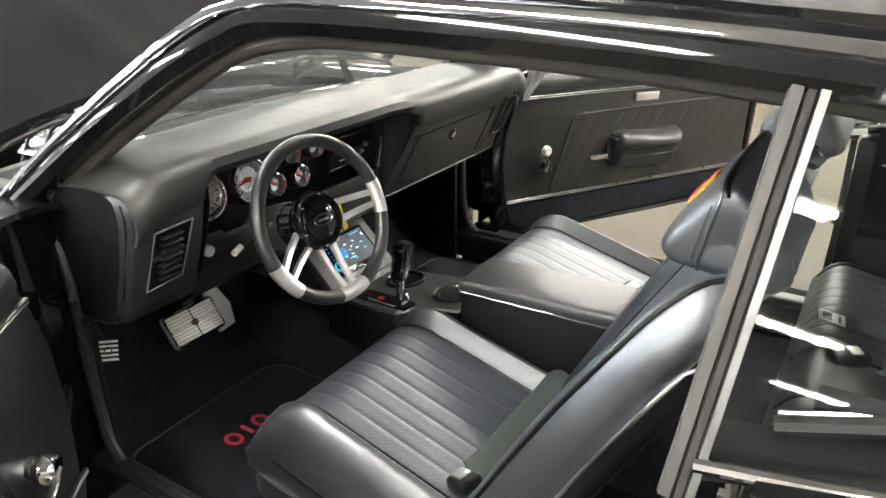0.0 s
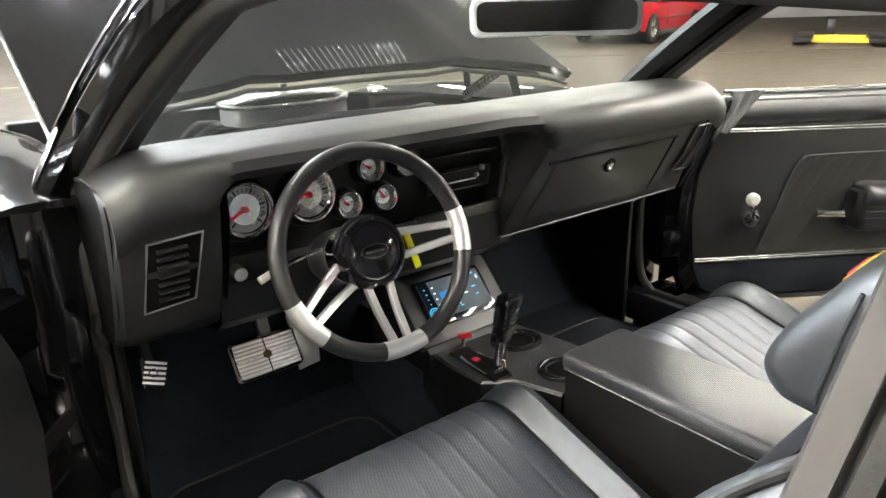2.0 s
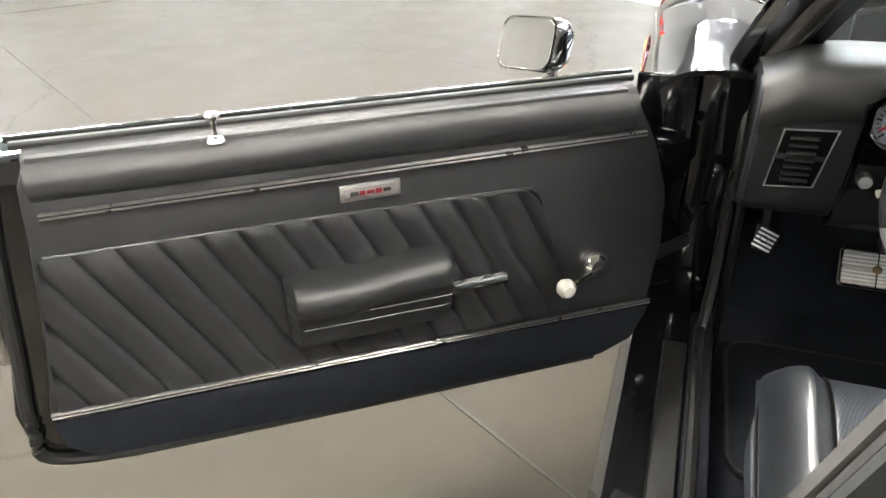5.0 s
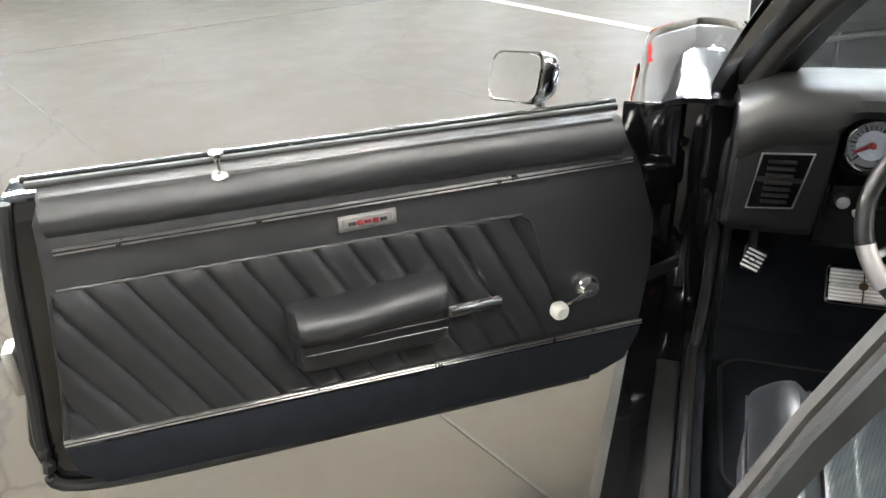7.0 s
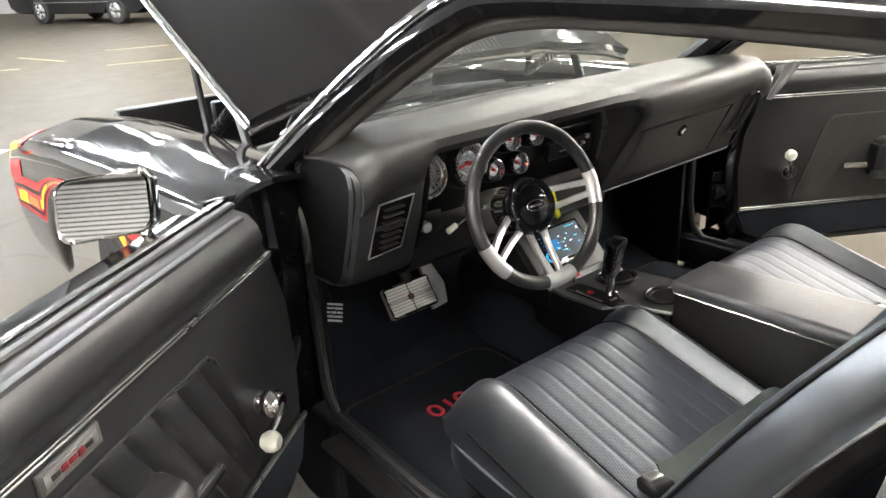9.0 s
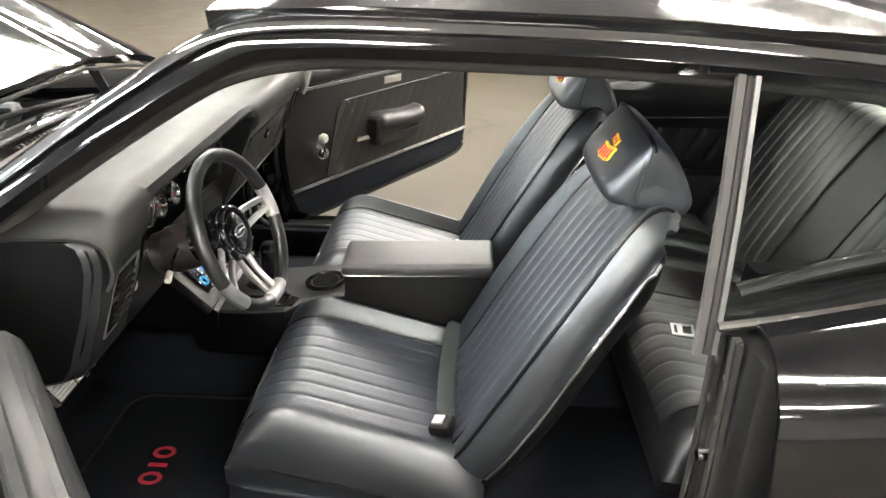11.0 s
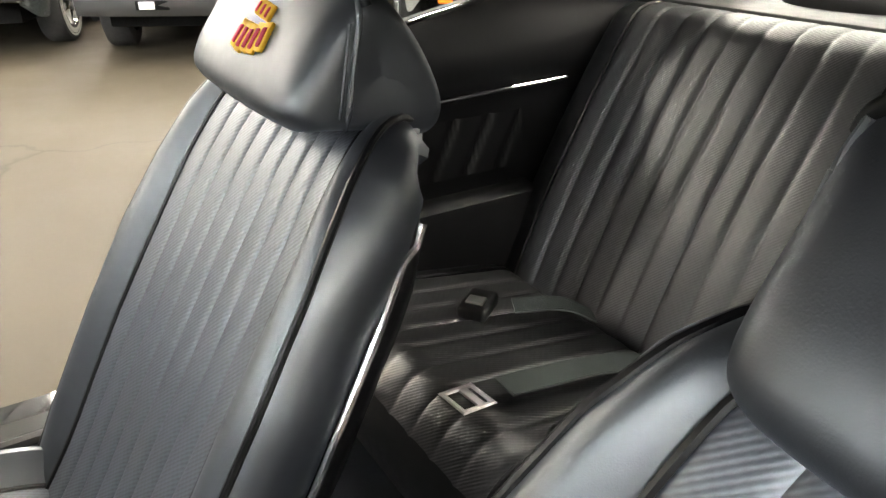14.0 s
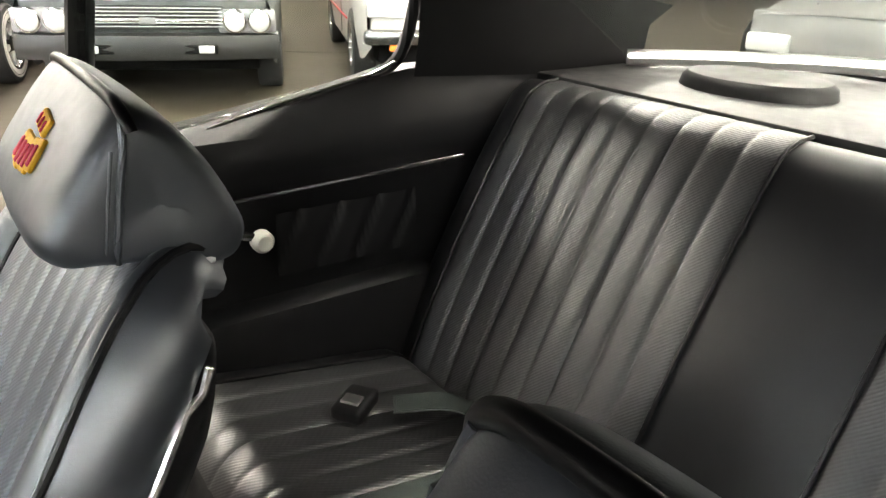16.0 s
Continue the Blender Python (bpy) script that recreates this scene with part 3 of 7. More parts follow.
for s in (-1, 1):
    part("fender", shell([smoothpath(fender_row(y, s), 4) for y in np.linspace(0.26, 2.15, 44)], 0.012, (-s, 0, -0.2)), PAINT, body)
    part("quarter_panel", shell([quarter_row(y, s) for y in np.linspace(-3.0, -0.95, 36)], 0.012, (-s, 0, -0.2)), PAINT, body)
    part("rocker", sweep([(s * 0.845, 0.3, 0.27), (s * 0.845, -1.0, 0.27)], [(-0.075, -0.1), (0.075, -0.1), (0.085, 0.03), (0.06, 0.065), (-0.06, 0.065), (-0.075, 0.05)]), PAINT, body)
    part("sill_plate", sweep([(s * 0.812, 0.17, 0.341), (s * 0.812, -0.93, 0.341)], [(-0.026, -0.006), (0.026, -0.006), (0.026, 0.0), (0.022, 0.005), (-0.022, 0.005), (-0.026, 0.0)]), mat("sill_metal", (0.035, 0.035, 0.035), 0.42, 0.7, var=0.3, scale=20), body, "scuffed aluminium sill plate")
    part("fender_return", rbox(0.12, 0.012, 0.56, 0.004, at=(s * 0.905, 0.272, 0.63)), JAMB, body, "black fender flange behind the door")
    part("hinge_pillar", rbox(0.14, 0.12, 0.60, 0.02, at=(s * 0.805, 0.365, 0.62)), JAMB, body)
    for z in (0.42, 0.52, 0.62, 0.73, 0.82):
        part("pillar_bolt", cyl(0.011, 0.009, 0.012, 8, at=(s * (0.805 + 0.03 * math.sin(z * 40)), 0.305, z), rot=Matrix.Rotation(radians(90), 4, "X")), JAMB, body)
    part("door_check", bar((s * 0.82, 0.25, 0.56), (s * 0.90, 0.14, 0.56), 0.012, 0.03), PLASTIC, body, "black door check link")
    part("pillar_flange", sweep([(s * 0.748, 0.300, 0.36), (s * 0.748, 0.305, 0.62), (s * 0.745, 0.315, 0.86)], [(-0.012, -0.005), (0.012, -0.005), (0.012, 0.005), (-0.012, 0.005)]), JAMB, body)
    part("inner_sill", rbox(0.05, 1.7, 0.10, 0.01, at=(s * 0.758, -0.15, 0.295)), CARPET, body, "carpeted inner sill")
    part("lock_pillar", rbox(0.15, 0.10, 0.52, 0.012, at=(s * 0.815, -0.985, 0.61)), mat("jamb_panel", (0.012, 0.0115, 0.011), 0.35, spec=0.4), body, "dark door lock pillar")
    for nm, x, w, d, m in (("jamb_seal", 0.742, 0.016, 0.016, MATS["grey_rubber"]), ("jamb_bead", 0.756, 0.005, 0.012, MATS["bright_trim"]), ("jamb_channel", 0.812, 0.012, 0.012, MATS["grey_rubber"]), ("jamb_lip", 0.825, 0.004, 0.010, MATS["bright_trim"])):
        part(nm, sweep([(s * x, -0.925, 0.36), (s * x, -0.930, 0.6), (s * (x + 0.004), -0.924, 0.868)], [(-w / 2, -d / 2), (w / 2, -d / 2), (w / 2, d / 2), (-w / 2, d / 2)], up=(0, 1, 0)), m, body)
    part("seal_tip", rbox(0.03, 0.018, 0.012, 0.004, at=(s * 0.752, -0.915, 0.872)), CHROME, body, "chrome seal end tip")
    st = part("striker", cyl(0.012, 0.010, 0.022, 14, at=(s * 0.785, -0.935, 0.62), rot=Matrix.Rotation(radians(-90), 4, "X")), CHROME, body, "chrome door striker")
    for z in (0.50, 0.70, 0.78):
        part("jamb_screw", cyl(0.006, 0.005, 0.006, 10, at=(s * 0.79, -0.934, z), rot=Matrix.Rotation(radians(-90), 4, "X")), BRUSHED, body)
    part("quarter_sill", loft([[(s * x, y, interp(y, [(-1.40, 0.985), (-0.90, 0.880)]) + dz) for x, dz in ((0.715, 0.0), (0.76, 0.003), (lerp(0.795, 0.755, (-0.90 - y) / 0.5), 0.0), (lerp(0.812, 0.762, (-0.90 - y) / 0.5), -0.010))] for y in np.linspace(-0.90, -1.42, 8)]), PLASTIC, body, "black sill under the side glass")
    part("quarter_moulding", tube([(s * 0.813, -0.892, 0.886), (s * 0.806, -1.05, 0.912), (s * 0.790, -1.22, 0.945), (s * 0.762, -1.42, 0.988)], 0.0075, 8, 6), CHROME, body, "chrome belt moulding of the quarter panel")
    part("pillar_weatherstrip", tube([(s * 0.765, -0.92, 0.348), (s * 0.765, 0.10, 0.348), (s * 0.757, 0.245, 0.362), (s * 0.750, 0.285, 0.46), (s * 0.748, 0.292, 0.62), (s * 0.744, 0.300, 0.80), (s * 0.732, 0.38, 0.885)], 0.012, 8, 6), RUBBER, body, "black rubber door seal")
    part("rear_apron", rbox(0.9, 0.04, 0.5, 0.01, at=(s * 0.45, -2.98, 0.62)), PAINT, body)
part("deck_lid", shell([[(x, y, interp(y, [(-3.0, 0.90), (-2.2, 0.975)])) for x in np.linspace(-0.66, 0.66, 9)] for y in np.linspace(-3.0, -2.18, 8)], -0.02, (0, 0, 1)), PAINT, body)

# raised hood, hinged at the cowl
HA = radians(HOOD_DEG)
def hood_row(v):
    out = []
    for x in np.linspace(-0.715, 0.715, 29):
        y = v * 1.22 + 0.055 * (1 - (x / 0.715) ** 2) * (1 - v) + 0.06 * (1 - (x / 0.715) ** 2) * v
        out.append((x, y, 0.050 * (1 - (x / 0.72) ** 4) + 0.012 * math.exp(-(((abs(x) - 0.30) / 0.05) ** 2))))
    return out


hood = part("hood", shell([hood_row(v) for v in (0.0, 0.012, *np.linspace(0.06, 1, 14))], -0.022, (0, 0, 1)), PAINT, body, "raised gloss black hood", matrix=pose(0, 0.57, 0.962) @ Matrix.Rotation(HA, 4, "X"))
part("hood_lip", tube([(x, y, z - 0.016) for x, y, z in hood_row(0.0)], 0.006, 8), RUBBER, hood, "black rubber hood seal", matrix=pose(0, 0.57, 0.962) @ Matrix.Rotation(HA, 4, "X"))
part("cowl", shell([[(x, y + 0.10 * (1 - (x / 0.7) ** 2), z) for x in np.linspace(-0.74, 0.74, 15)] for y, z in ((0.44, 0.872), (0.50, 0.885), (0.58, 0.89), (0.66, 0.875))], -0.015, (0, 0, 1)), PAINT, body)
for x0, x1 in ((-0.54, -0.17), (-0.09, 0.42)):
    gr = []
    for i in range(26):
        x = lerp(x0, x1, i / 25)
        yc = 0.535 + 0.10 * (1 - (x / 0.7) ** 2)
        for sg in (-1, 1):
            xb = min(max(x + sg * 0.11, x0), x1)
            k = abs(xb - x) / 0.11
            if k > 0.05:
                gr.append(bar((x, yc - 0.055, 0.8985), (xb, 0.535 + 0.10 * (1 - (xb / 0.7) ** 2) - 0.055 + 0.11 * k, 0.8985), 0.0035, 0.004))
    rim = [(lerp(x0, x1, u), 0.535 + 0.10 * (1 - (lerp(x0, x1, u) / 0.7) ** 2) + w, 0.899) for u, w in [(u, -0.058) for u in np.linspace(0, 1, 9)] + [(u, 0.058) for u in np.linspace(1, 0, 9)]]
    cg = part("cowl_grille", merge(*gr), PLASTIC, body, "black mesh cowl grille")
    part("grille_rim", tube(rim, 0.004, 6, closed=True), PAINT, cg)
    # flat near-black sheet painting the shade below the mesh
    part("grille_shade", loft([[p + Vector((0, 0, -0.003)) for p in map(Vector, rim[:9])], [p + Vector((0, 0, -0.003)) for p in map(Vector, reversed(rim[9:]))]]), BLACKHOLE, cg, smooth=False)
HM2 = pose(0, 0.57, 0.962) @ Matrix.Rotation(HA, 4, "X")
for i in range(19):
    x = -0.190 + i * 0.0178
    part("hood_louvre", bar((x, 0.056, 0.0700), (x + 0.003 + 0.0012 * i, 0.158, 0.0725), 0.004, 0.006), MATS["bright_trim"], hood, "bright slim louvre", matrix=HM2)
part("hood_pad", shell([[(x * 0.95, y, z - 0.036) for x, y, z in hood_row(v)] for v in np.linspace(0.05, 0.97, 10)], -0.006, (0, 0, 1)), mat("hood_insulation", (0.0035, 0.0034, 0.0034), 0.95, spec=0.05, bump=0.8, bscale=200), hood, "black felt hood insulation", matrix=HM2)
for e in (0, -1):
    part("hood_edge", tube([(hood_row(v)[e][0], hood_row(v)[e][1], hood_row(v)[e][2] - 0.012) for v in np.linspace(0.01, 1, 10)], 0.006, 8), MATS["bright_trim"], hood, "bright polished hood edge", matrix=HM2)
# bay panels near-black: the engine bay's shade is in their colour
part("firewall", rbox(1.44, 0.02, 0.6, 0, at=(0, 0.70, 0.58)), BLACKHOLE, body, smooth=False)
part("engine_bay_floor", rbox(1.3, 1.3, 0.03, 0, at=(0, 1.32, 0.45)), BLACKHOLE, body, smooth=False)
part("radiator_support", rbox(1.3, 0.06, 0.32, 0.01, at=(0, 1.93, 0.66)), PLASTIC, body)
part("nose_panel", rbox(1.9, 0.05, 0.34, 0.02, at=(0, 2.13, 0.55)), PAINT, body)
for s in (-1, 1):
    part("inner_fender", loft([[(s * x, y, z) for x, z in ((0.655, 0.46), (0.685, 0.46), (0.685, t), (0.655, t))] for y, t in ((0.67, 0.86), (1.3, 0.80), (1.97, 0.70))], closed=True, caps=True), PLASTIC, body)
    part("floor_pan", rbox(0.72, 2.0, 0.02, 0, at=(s * 0.375, -0.35, 0.225)), CARPET, body, "black carpet", smooth=False)
    part("kick_panel", rbox(0.02, 0.40, 0.70, 0.008, at=(s * 0.722, 0.50, 0.54)), PLASTIC, body, "dark kick panel")
part("tunnel", sweep([(0, 0.68, 0.24), (0, -1.3, 0.24)], [(-0.16, 0.0), (0.16, 0.0), (0.12, 0.13), (0.06, 0.19), (-0.06, 0.19), (-0.12, 0.13)]), CARPET, body, "carpeted tunnel")
part("toe_board", shell([[(x, y, z) for x in np.linspace(-0.71, 0.71, 5)] for y, z in ((0.36, 0.235), (0.48, 0.27), (0.58, 0.42), (0.63, 0.6), (0.64, 0.85))], 0.01, (0, -1, 1)), CARPET, body, "black carpeted toe board")

# windscreen and rear window
def glass_rows(b, t, bow_b, bow_t, zb=0.0, n=13, m=7):
    rows = []
    for j in range(m):
        v = j / (m - 1)
        row = []
        for i in range(n):
            u = i / (n - 1) * 2 - 1
            hw, y, z, bow = lerp(b[0], t[0], v), lerp(b[1], t[1], v), lerp(b[2], t[2], v), lerp(bow_b, bow_t, v)
            row.append((hw * u, y + bow * (1 - u * u), z + 0.012 * (1 - u * u)))
        rows.append(row)
    return rows


ws = part("windscreen", shell(glass_rows((0.70, 0.465, 0.875), (0.595, -0.13, 1.272), 0.13, 0.045), 0.005, (0, 1, 1)), GLASS, body, "clear windscreen")
rw = part("rear_window", shell(glass_rows((0.60, -1.88, 1.0), (0.55, -1.52, 1.20), -0.34, -0.10), 0.005, (0, -1, 1)), GLASS, body, "clear rear window")
for g in (ws, rw):
    g.visible_shadow = False
part("rear_moulding", tube([(0.615 * u, -1.875 - 0.345 * (1 - u * u), 1.006 + 0.012 * (1 - u * u)) for u in np.linspace(-1, 1, 21)], 0.016, 8), BRUSHED, body, "bright rear window moulding")
part("header_moulding", tube([(x, -0.125 + 0.045 * (1 - (x / 0.6) ** 2), 1.278 + 0.012 * (1 - (x / 0.6) ** 2)) for x in np.linspace(-0.6, 0.6, 13)], 0.011, 8), CHROME, body)

# ---- doors ----
DOOR_IN = [(0.1, 0.930), (0.5, 0.937), (1.07, 0.942), (1.09, 0.90), (1.10, 0.80), (1.125, 0.62), (1.15, 0.5), (1.14, 0.43), (1.10, 0.395), (0.74, 0.372), (0.3, 0.352), (0.10, 0.345), (0.03, 0.37), (0.0, 0.43), (-0.02, 0.60), (-0.01, 0.72), (0.025, 0.82), (0.07, 0.90)]


def door(s):
    """An open door: s=-1 the driver's, s=1 the passenger's. Local x runs from the hinge outwards, y into the door, z up."""
    ang = math.atan2(-0.625, -0.78) if s < 0 else math.atan2(-0.60, 0.80)
    base = Vector((-0.887, 0.143, 0)) if s < 0 else Vector((0.83, 0.150, 0))
    # for s=-1 local +y must point outward (ahead of the open door)
    m = Matrix.Translation(base) @ Matrix.Rotation(ang, 4, "Z")
    f = Matrix.Diagonal((1, 1 if s > 0 else -1, 1, 1))

    def taper(bm):
        # the passenger's trim narrows towards its foot
        if s > 0:
            for v in bm.verts:
                v.co.x *= 1 - 0.14 * max(0.0, 0.86 - v.co.z)

    core = prism([(x * 0.97 + 0.015, z * 0.97 + 0.02) for x, z in DOOR_IN], 0.06)
    core.transform(Matrix.Translation((0, 0.012, 0)))
    taper(core)
    core.transform(f)
    d = part("door", core, PAINT, body, "open black car door with pleated vinyl trim and chrome strips")
    d.matrix_basis = m

    def add(name, bm, material, label="", parent=None, smooth=True):
        taper(bm)
        bm.transform(f)
        return part(name, bm, material, d, label, smooth)

    # inner trim faces local -y (before the flip)
    add("trim_panel", prism(DOOR_IN, 0.03, 0.006), SATIN if s > 0 else DOORVINYL, "black vinyl door trim")
    top = [(x, z) for x, z in ((0.08, 0.0), (0.5, 0.008), (1.075, 0.012))]
    add("upper_pad", loft([[(x, y, z + dz) for y, z in ((0.0, 0.852 + x * 0.011), (-0.012, 0.862 + x * 0.011), (-0.018, 0.885), (-0.012, 0.908), (0.004, 0.927), (0.03, 0.935), (0.05, 0.932))] for x, dz in top]), DOORVINYL, "padded upper door roll")
    carp = [(x, z) for x, z in DOOR_IN if z < 0.47]
    add("carpet_strip", prism([(1.148, 0.488)] + carp + [(-0.004, 0.448)], 0.01, 0.003), CARPET, "black carpeted lower strip").location = (0, -0.006 if s > 0 else 0.006, 0)
    add("outer_skin", prism([(x * 1.02 + 0.02 + (0.02 if x > 0.5 else -0.05), z - (0.04 if z < 0.5 else 0.012)) for x, z in DOOR_IN], 0.11, 0.01), PAINT, "gloss black outer door").location = (0, 0.034 if s > 0 else -0.034, 0)
    add("belt_moulding", bar((0.06, 0.06, 0.942), (1.10, 0.06, 0.954), 0.012, 0.010), DULLCHROME, "dull chrome belt moulding")
    add("belt_seal", bar((0.07, 0.038, 0.938), (1.09, 0.038, 0.950), 0.016, 0.012), RUBBER)
    for nm, a, b, w in (("upper_chrome_strip", (0.06, -0.014, 0.846), (1.07, -0.014, 0.858), 0.0095), ("lower_chrome_strip", (0.0, -0.01, 0.463), (1.145, -0.01, 0.504), 0.0095)):
        strip_ = add(nm, bar(a, b, 0.006, w), RUBBER, "chrome trim strip with a dark groove")
        for dz in (-0.0033, 0.0033):
            line_ = bar((a[0], a[1] - 0.001, a[2] + dz), (b[0], b[1] - 0.001, b[2] + dz), 0.008, 0.0030)
            taper(line_)
            line_.transform(f)
            part("chrome_line", line_, mat("door_chrome", (0.36, 0.36, 0.355), 0.30, 1.0), strip_)
    # pleated panel
    ins = smoothpath([(1.085, 0, 0.788), (0.727, 0, 0.781), (0.33, 0, 0.770), (0.285, 0, 0.762), (0.262, 0, 0.735), (0.225, 0, 0.6), (0.19, 0, 0.485)], 4)
    add("panel_piping", tube([(p.x, -0.004, p.z) for p in ins], 0.003, 6), DOORVINYL)
    xr = lambda z: interp(z, [(0.48, 0.192), (0.6, 0.225), (0.735, 0.262), (0.77, 0.30), (0.79, 0.45)])
    xl = lambda z: interp(z, [(0.48, 1.135), (0.62, 1.12), (0.8, 1.09)])
    rows = []
    for z in np.linspace(0.485, 0.786, 16):
        row = []
        for i in range(24 * 12 + 1):
            x0 = 0.2 + i * 0.0605 / 12 + 0.004
            x = x0 - 0.52 * (0.787 - z)
            xc = min(max(x, xr(z)), xl(z))
            fr = abs((i / 12) % 1 - 0.5) * 2
            edge_ = min(1, (z - 0.475) / 0.03, (0.80 - z) / 0.03)
            row.append((xc, -0.0015 - (0.0095 if s < 0 else 0.0012) * (1 - fr**4) * edge_, min(z, 0.768 + 0.019 * xc)))
        rows.append(row)
    add("pleated_panel", loft(rows), DOORVINYL if s < 0 else SATIN, "black pleated vinyl panel")
    # armrest
    sec = []
    pad = [(p.x, p.y) for p in smoothpath([(y, z, 0) for y, z in ((0.0, 0.552), (0.034, 0.552), (0.050, 0.560), (0.055, 0.585), (0.058, 0.610), (0.0625, 0.626), (0.074, 0.636), (0.080, 0.652), (0.076, 0.670), (0.062, 0.684), (0.040, 0.691), (0.0, 0.693))], 3)]
    for a in np.linspace(0, 1, 25):
        x = lerp(0.447, 0.746, a)
        r = min(1.0, min(a, 1 - a) / 0.10)
        k = 0.45 + 0.55 * math.sqrt(max(0.0, 1 - (1 - r) ** 2))
        dip = -0.007 * math.sin(a * math.pi) + 0.004 * math.sin(a * math.pi * 2)
        sec.append([(x, -y * (0.90 + 0.10 * a) * k, 0.622 + (z - 0.622) * (0.72 + 0.28 * k) + (dip if z > 0.63 else 0.0)) for y, z in pad])
    arm = add("armrest", loft(sec, closed=True, caps=True), DOORVINYL, "padded black armrest")
    add("armrest_strip", bar((0.465, -0.0635, 0.597), (0.727, -0.0635, 0.603), 0.0026, 0.0022), mat("armrest_trim", (0.07, 0.07, 0.069), 0.38, 0.9), "thin chrome strip", arm)
    add("armrest_seam", bar((0.462, -0.064, 0.616), (0.73, -0.064, 0.622), 0.003, 0.003), SATIN, "", arm)
    # black box that puts shade on the passenger armrest's front end
    if s > 0:
        add("armrest_end_shade", rbox(0.042, 0.058, 0.088, 0.010, 2, at=(0.452, -0.030, 0.630)), PLASTIC, "black box for the shaded end of the armrest", arm)
    h = add("door_pull", loft([[(x, -0.022 - 0.01 * k, 0.604 + dz) for k, dz in ((0, -0.011), (1, -0.009), (1.3, 0), (1, 0.009), (0, 0.011), (-0.5, 0))] for x, dzz in ((0.445, 0), (0.43, 0), (0.36, 0), (0.341, 0))], closed=True, caps=True), CHROME, "chrome door pull handle")
    add("pull_base", rbox(0.03, 0.03, 0.025, 0.006, at=(0.445, -0.015, 0.606)), CHROME, "", h)
    kx, kz = (1.15, -0.36) if s < 0 else (-0.25, 1.0)
    c = add("window_crank", merge(lathe([(0, 0.045), (0.018, 0.044), (0.026, 0.034), (0.028, 0.02), (0.02, 0.008), (0.022, 0.0)], 24, (0.150, 0, 0.592), Matrix.Rotation(radians(90), 4, "X")), tube([(0.150, -0.04, 0.592), (0.150 + 0.033 * kx, -0.045, 0.592 + 0.033 * kz), (0.150 + 0.064 * kx, -0.042, 0.592 + 0.064 * kz)], 0.0075, 8, 4, sy=0.7)), CHROME, "chrome window crank")
    add("crank_knob", lathe([(0, 0.034), (0.012, 0.033), (0.0185, 0.024), (0.0185, 0.012), (0.012, 0.002), (0, 0)], 20, (0.150 + 0.066 * kx, -0.035, 0.592 + 0.066 * kz), Matrix.Rotation(radians(90), 4, "X")), WHITEKNOB, "ivory crank knob", c)
    l = add("lock_pin", lathe([(0, 0.046), (0.010, 0.044), (0.012, 0.040), (0.010, 0.034), (0.0045, 0.032), (0.0045, 0.010), (0.009, 0.009), (0.015, 0.004), (0.016, 0)], 16, (0.811, 0.004, 0.930)), CHROME, "chrome lock pin")
    b = add("badge", rbox(0.104, 0.006, 0.030, 0.002, at=(0.583, -0.004, 0.814)), BRUSHED, "silver badge with dark red script shapes" if s < 0 else "plain silver badge")
    if s < 0:
        add("badge_field", rbox(0.090, 0.002, 0.0185, 0.001, at=(0.583, -0.0072, 0.814)), mat("badge_field", (0.30, 0.30, 0.30), 0.35, 0.6), "", b)
        for i, (w, h, m) in enumerate(((0.013, 0.007, "badge_black"), (0.011, 0.009, "badge_red"), (0.013, 0.0065, "badge_red"), (0.010, 0.009, "badge_red"), (0.014, 0.007, "badge_black"))):
            add("badge_mark", rbox(w, 0.002, h, 0.001, at=(0.555 + i * 0.014, -0.0085, 0.8138)), mat(m, (0.16, 0.012, 0.016) if m == "badge_red" else (0.02, 0.02, 0.02), 0.4), "small badge shape", b)
    # hinge-side and free-edge hardware
    add("edge_seal", tube([(1.125, 0.03, 0.93), (1.15, 0.03, 0.8), (1.175, 0.03, 0.6), (1.19, 0.03, 0.46), (1.15, 0.03, 0.375), (0.74, 0.03, 0.345), (0.1, 0.03, 0.32)], 0.011, 8, 6), RUBBER)
    add("latch", rbox(0.02, 0.05, 0.09, 0.006, at=(1.20, 0.08, 0.62)), BRUSHED, "steel latch")
    add("hinge", rbox(0.12, 0.05, 0.09, 0.01, at=(-0.03, 0.06, 0.5)), JAMB)
    add("hinge", rbox(0.12, 0.05, 0.09, 0.01, at=(-0.03, 0.06, 0.75)), JAMB)
    return d


both(door)

# ---- dashboard ----
dash = thing("dashboard", "black padded dashboard with a round-gauge cluster and glove box", "dashboard")


def dash_top(x):
    """Front lip height and depth of the pad across the car."""
    hood_ = 0.010 * smooth((0.09 - x) / 0.1) * smooth((x + 0.68) / 0.1)
    return 0.992 + hood_ * 0.4, 0.058


rows = []
for x in np.linspace(-0.745, 0.745, 121):
    zt, yf = dash_top(x)
    e = smooth((0.745 - abs(x)) / 0.06)
    zt -= 0.03 * (1 - e)
    w = max(smooth((-0.555 - x) / 0.045), smooth((x - 0.075) / 0.065))
    edge = 0.445 + 0.125 * (1 - (x / 0.75) ** 2)
    lip = [(0.006, -0.013), (0.002, -0.024), (0.010, -0.034), (0.05, -0.037), (0.10, -0.038)]
    brow = [(0.006, -0.013), (-0.003, -0.034), (-0.004, -0.054), (0.000, -0.070), (0.010, -0.086)]
    rows.append([(x, edge, 0.898), (x, edge - 0.06, 0.932), (x, 0.33, zt - 0.022), (x, 0.2, zt - 0.002), (x, 0.12, zt), (x, 0.095, zt - 0.0015), (x, yf + 0.022, zt - 0.004)] + [(x, yf + lerp(p[0], q[0], w), zt + lerp(p[1], q[1], w)) for p, q in zip(lip, brow)])
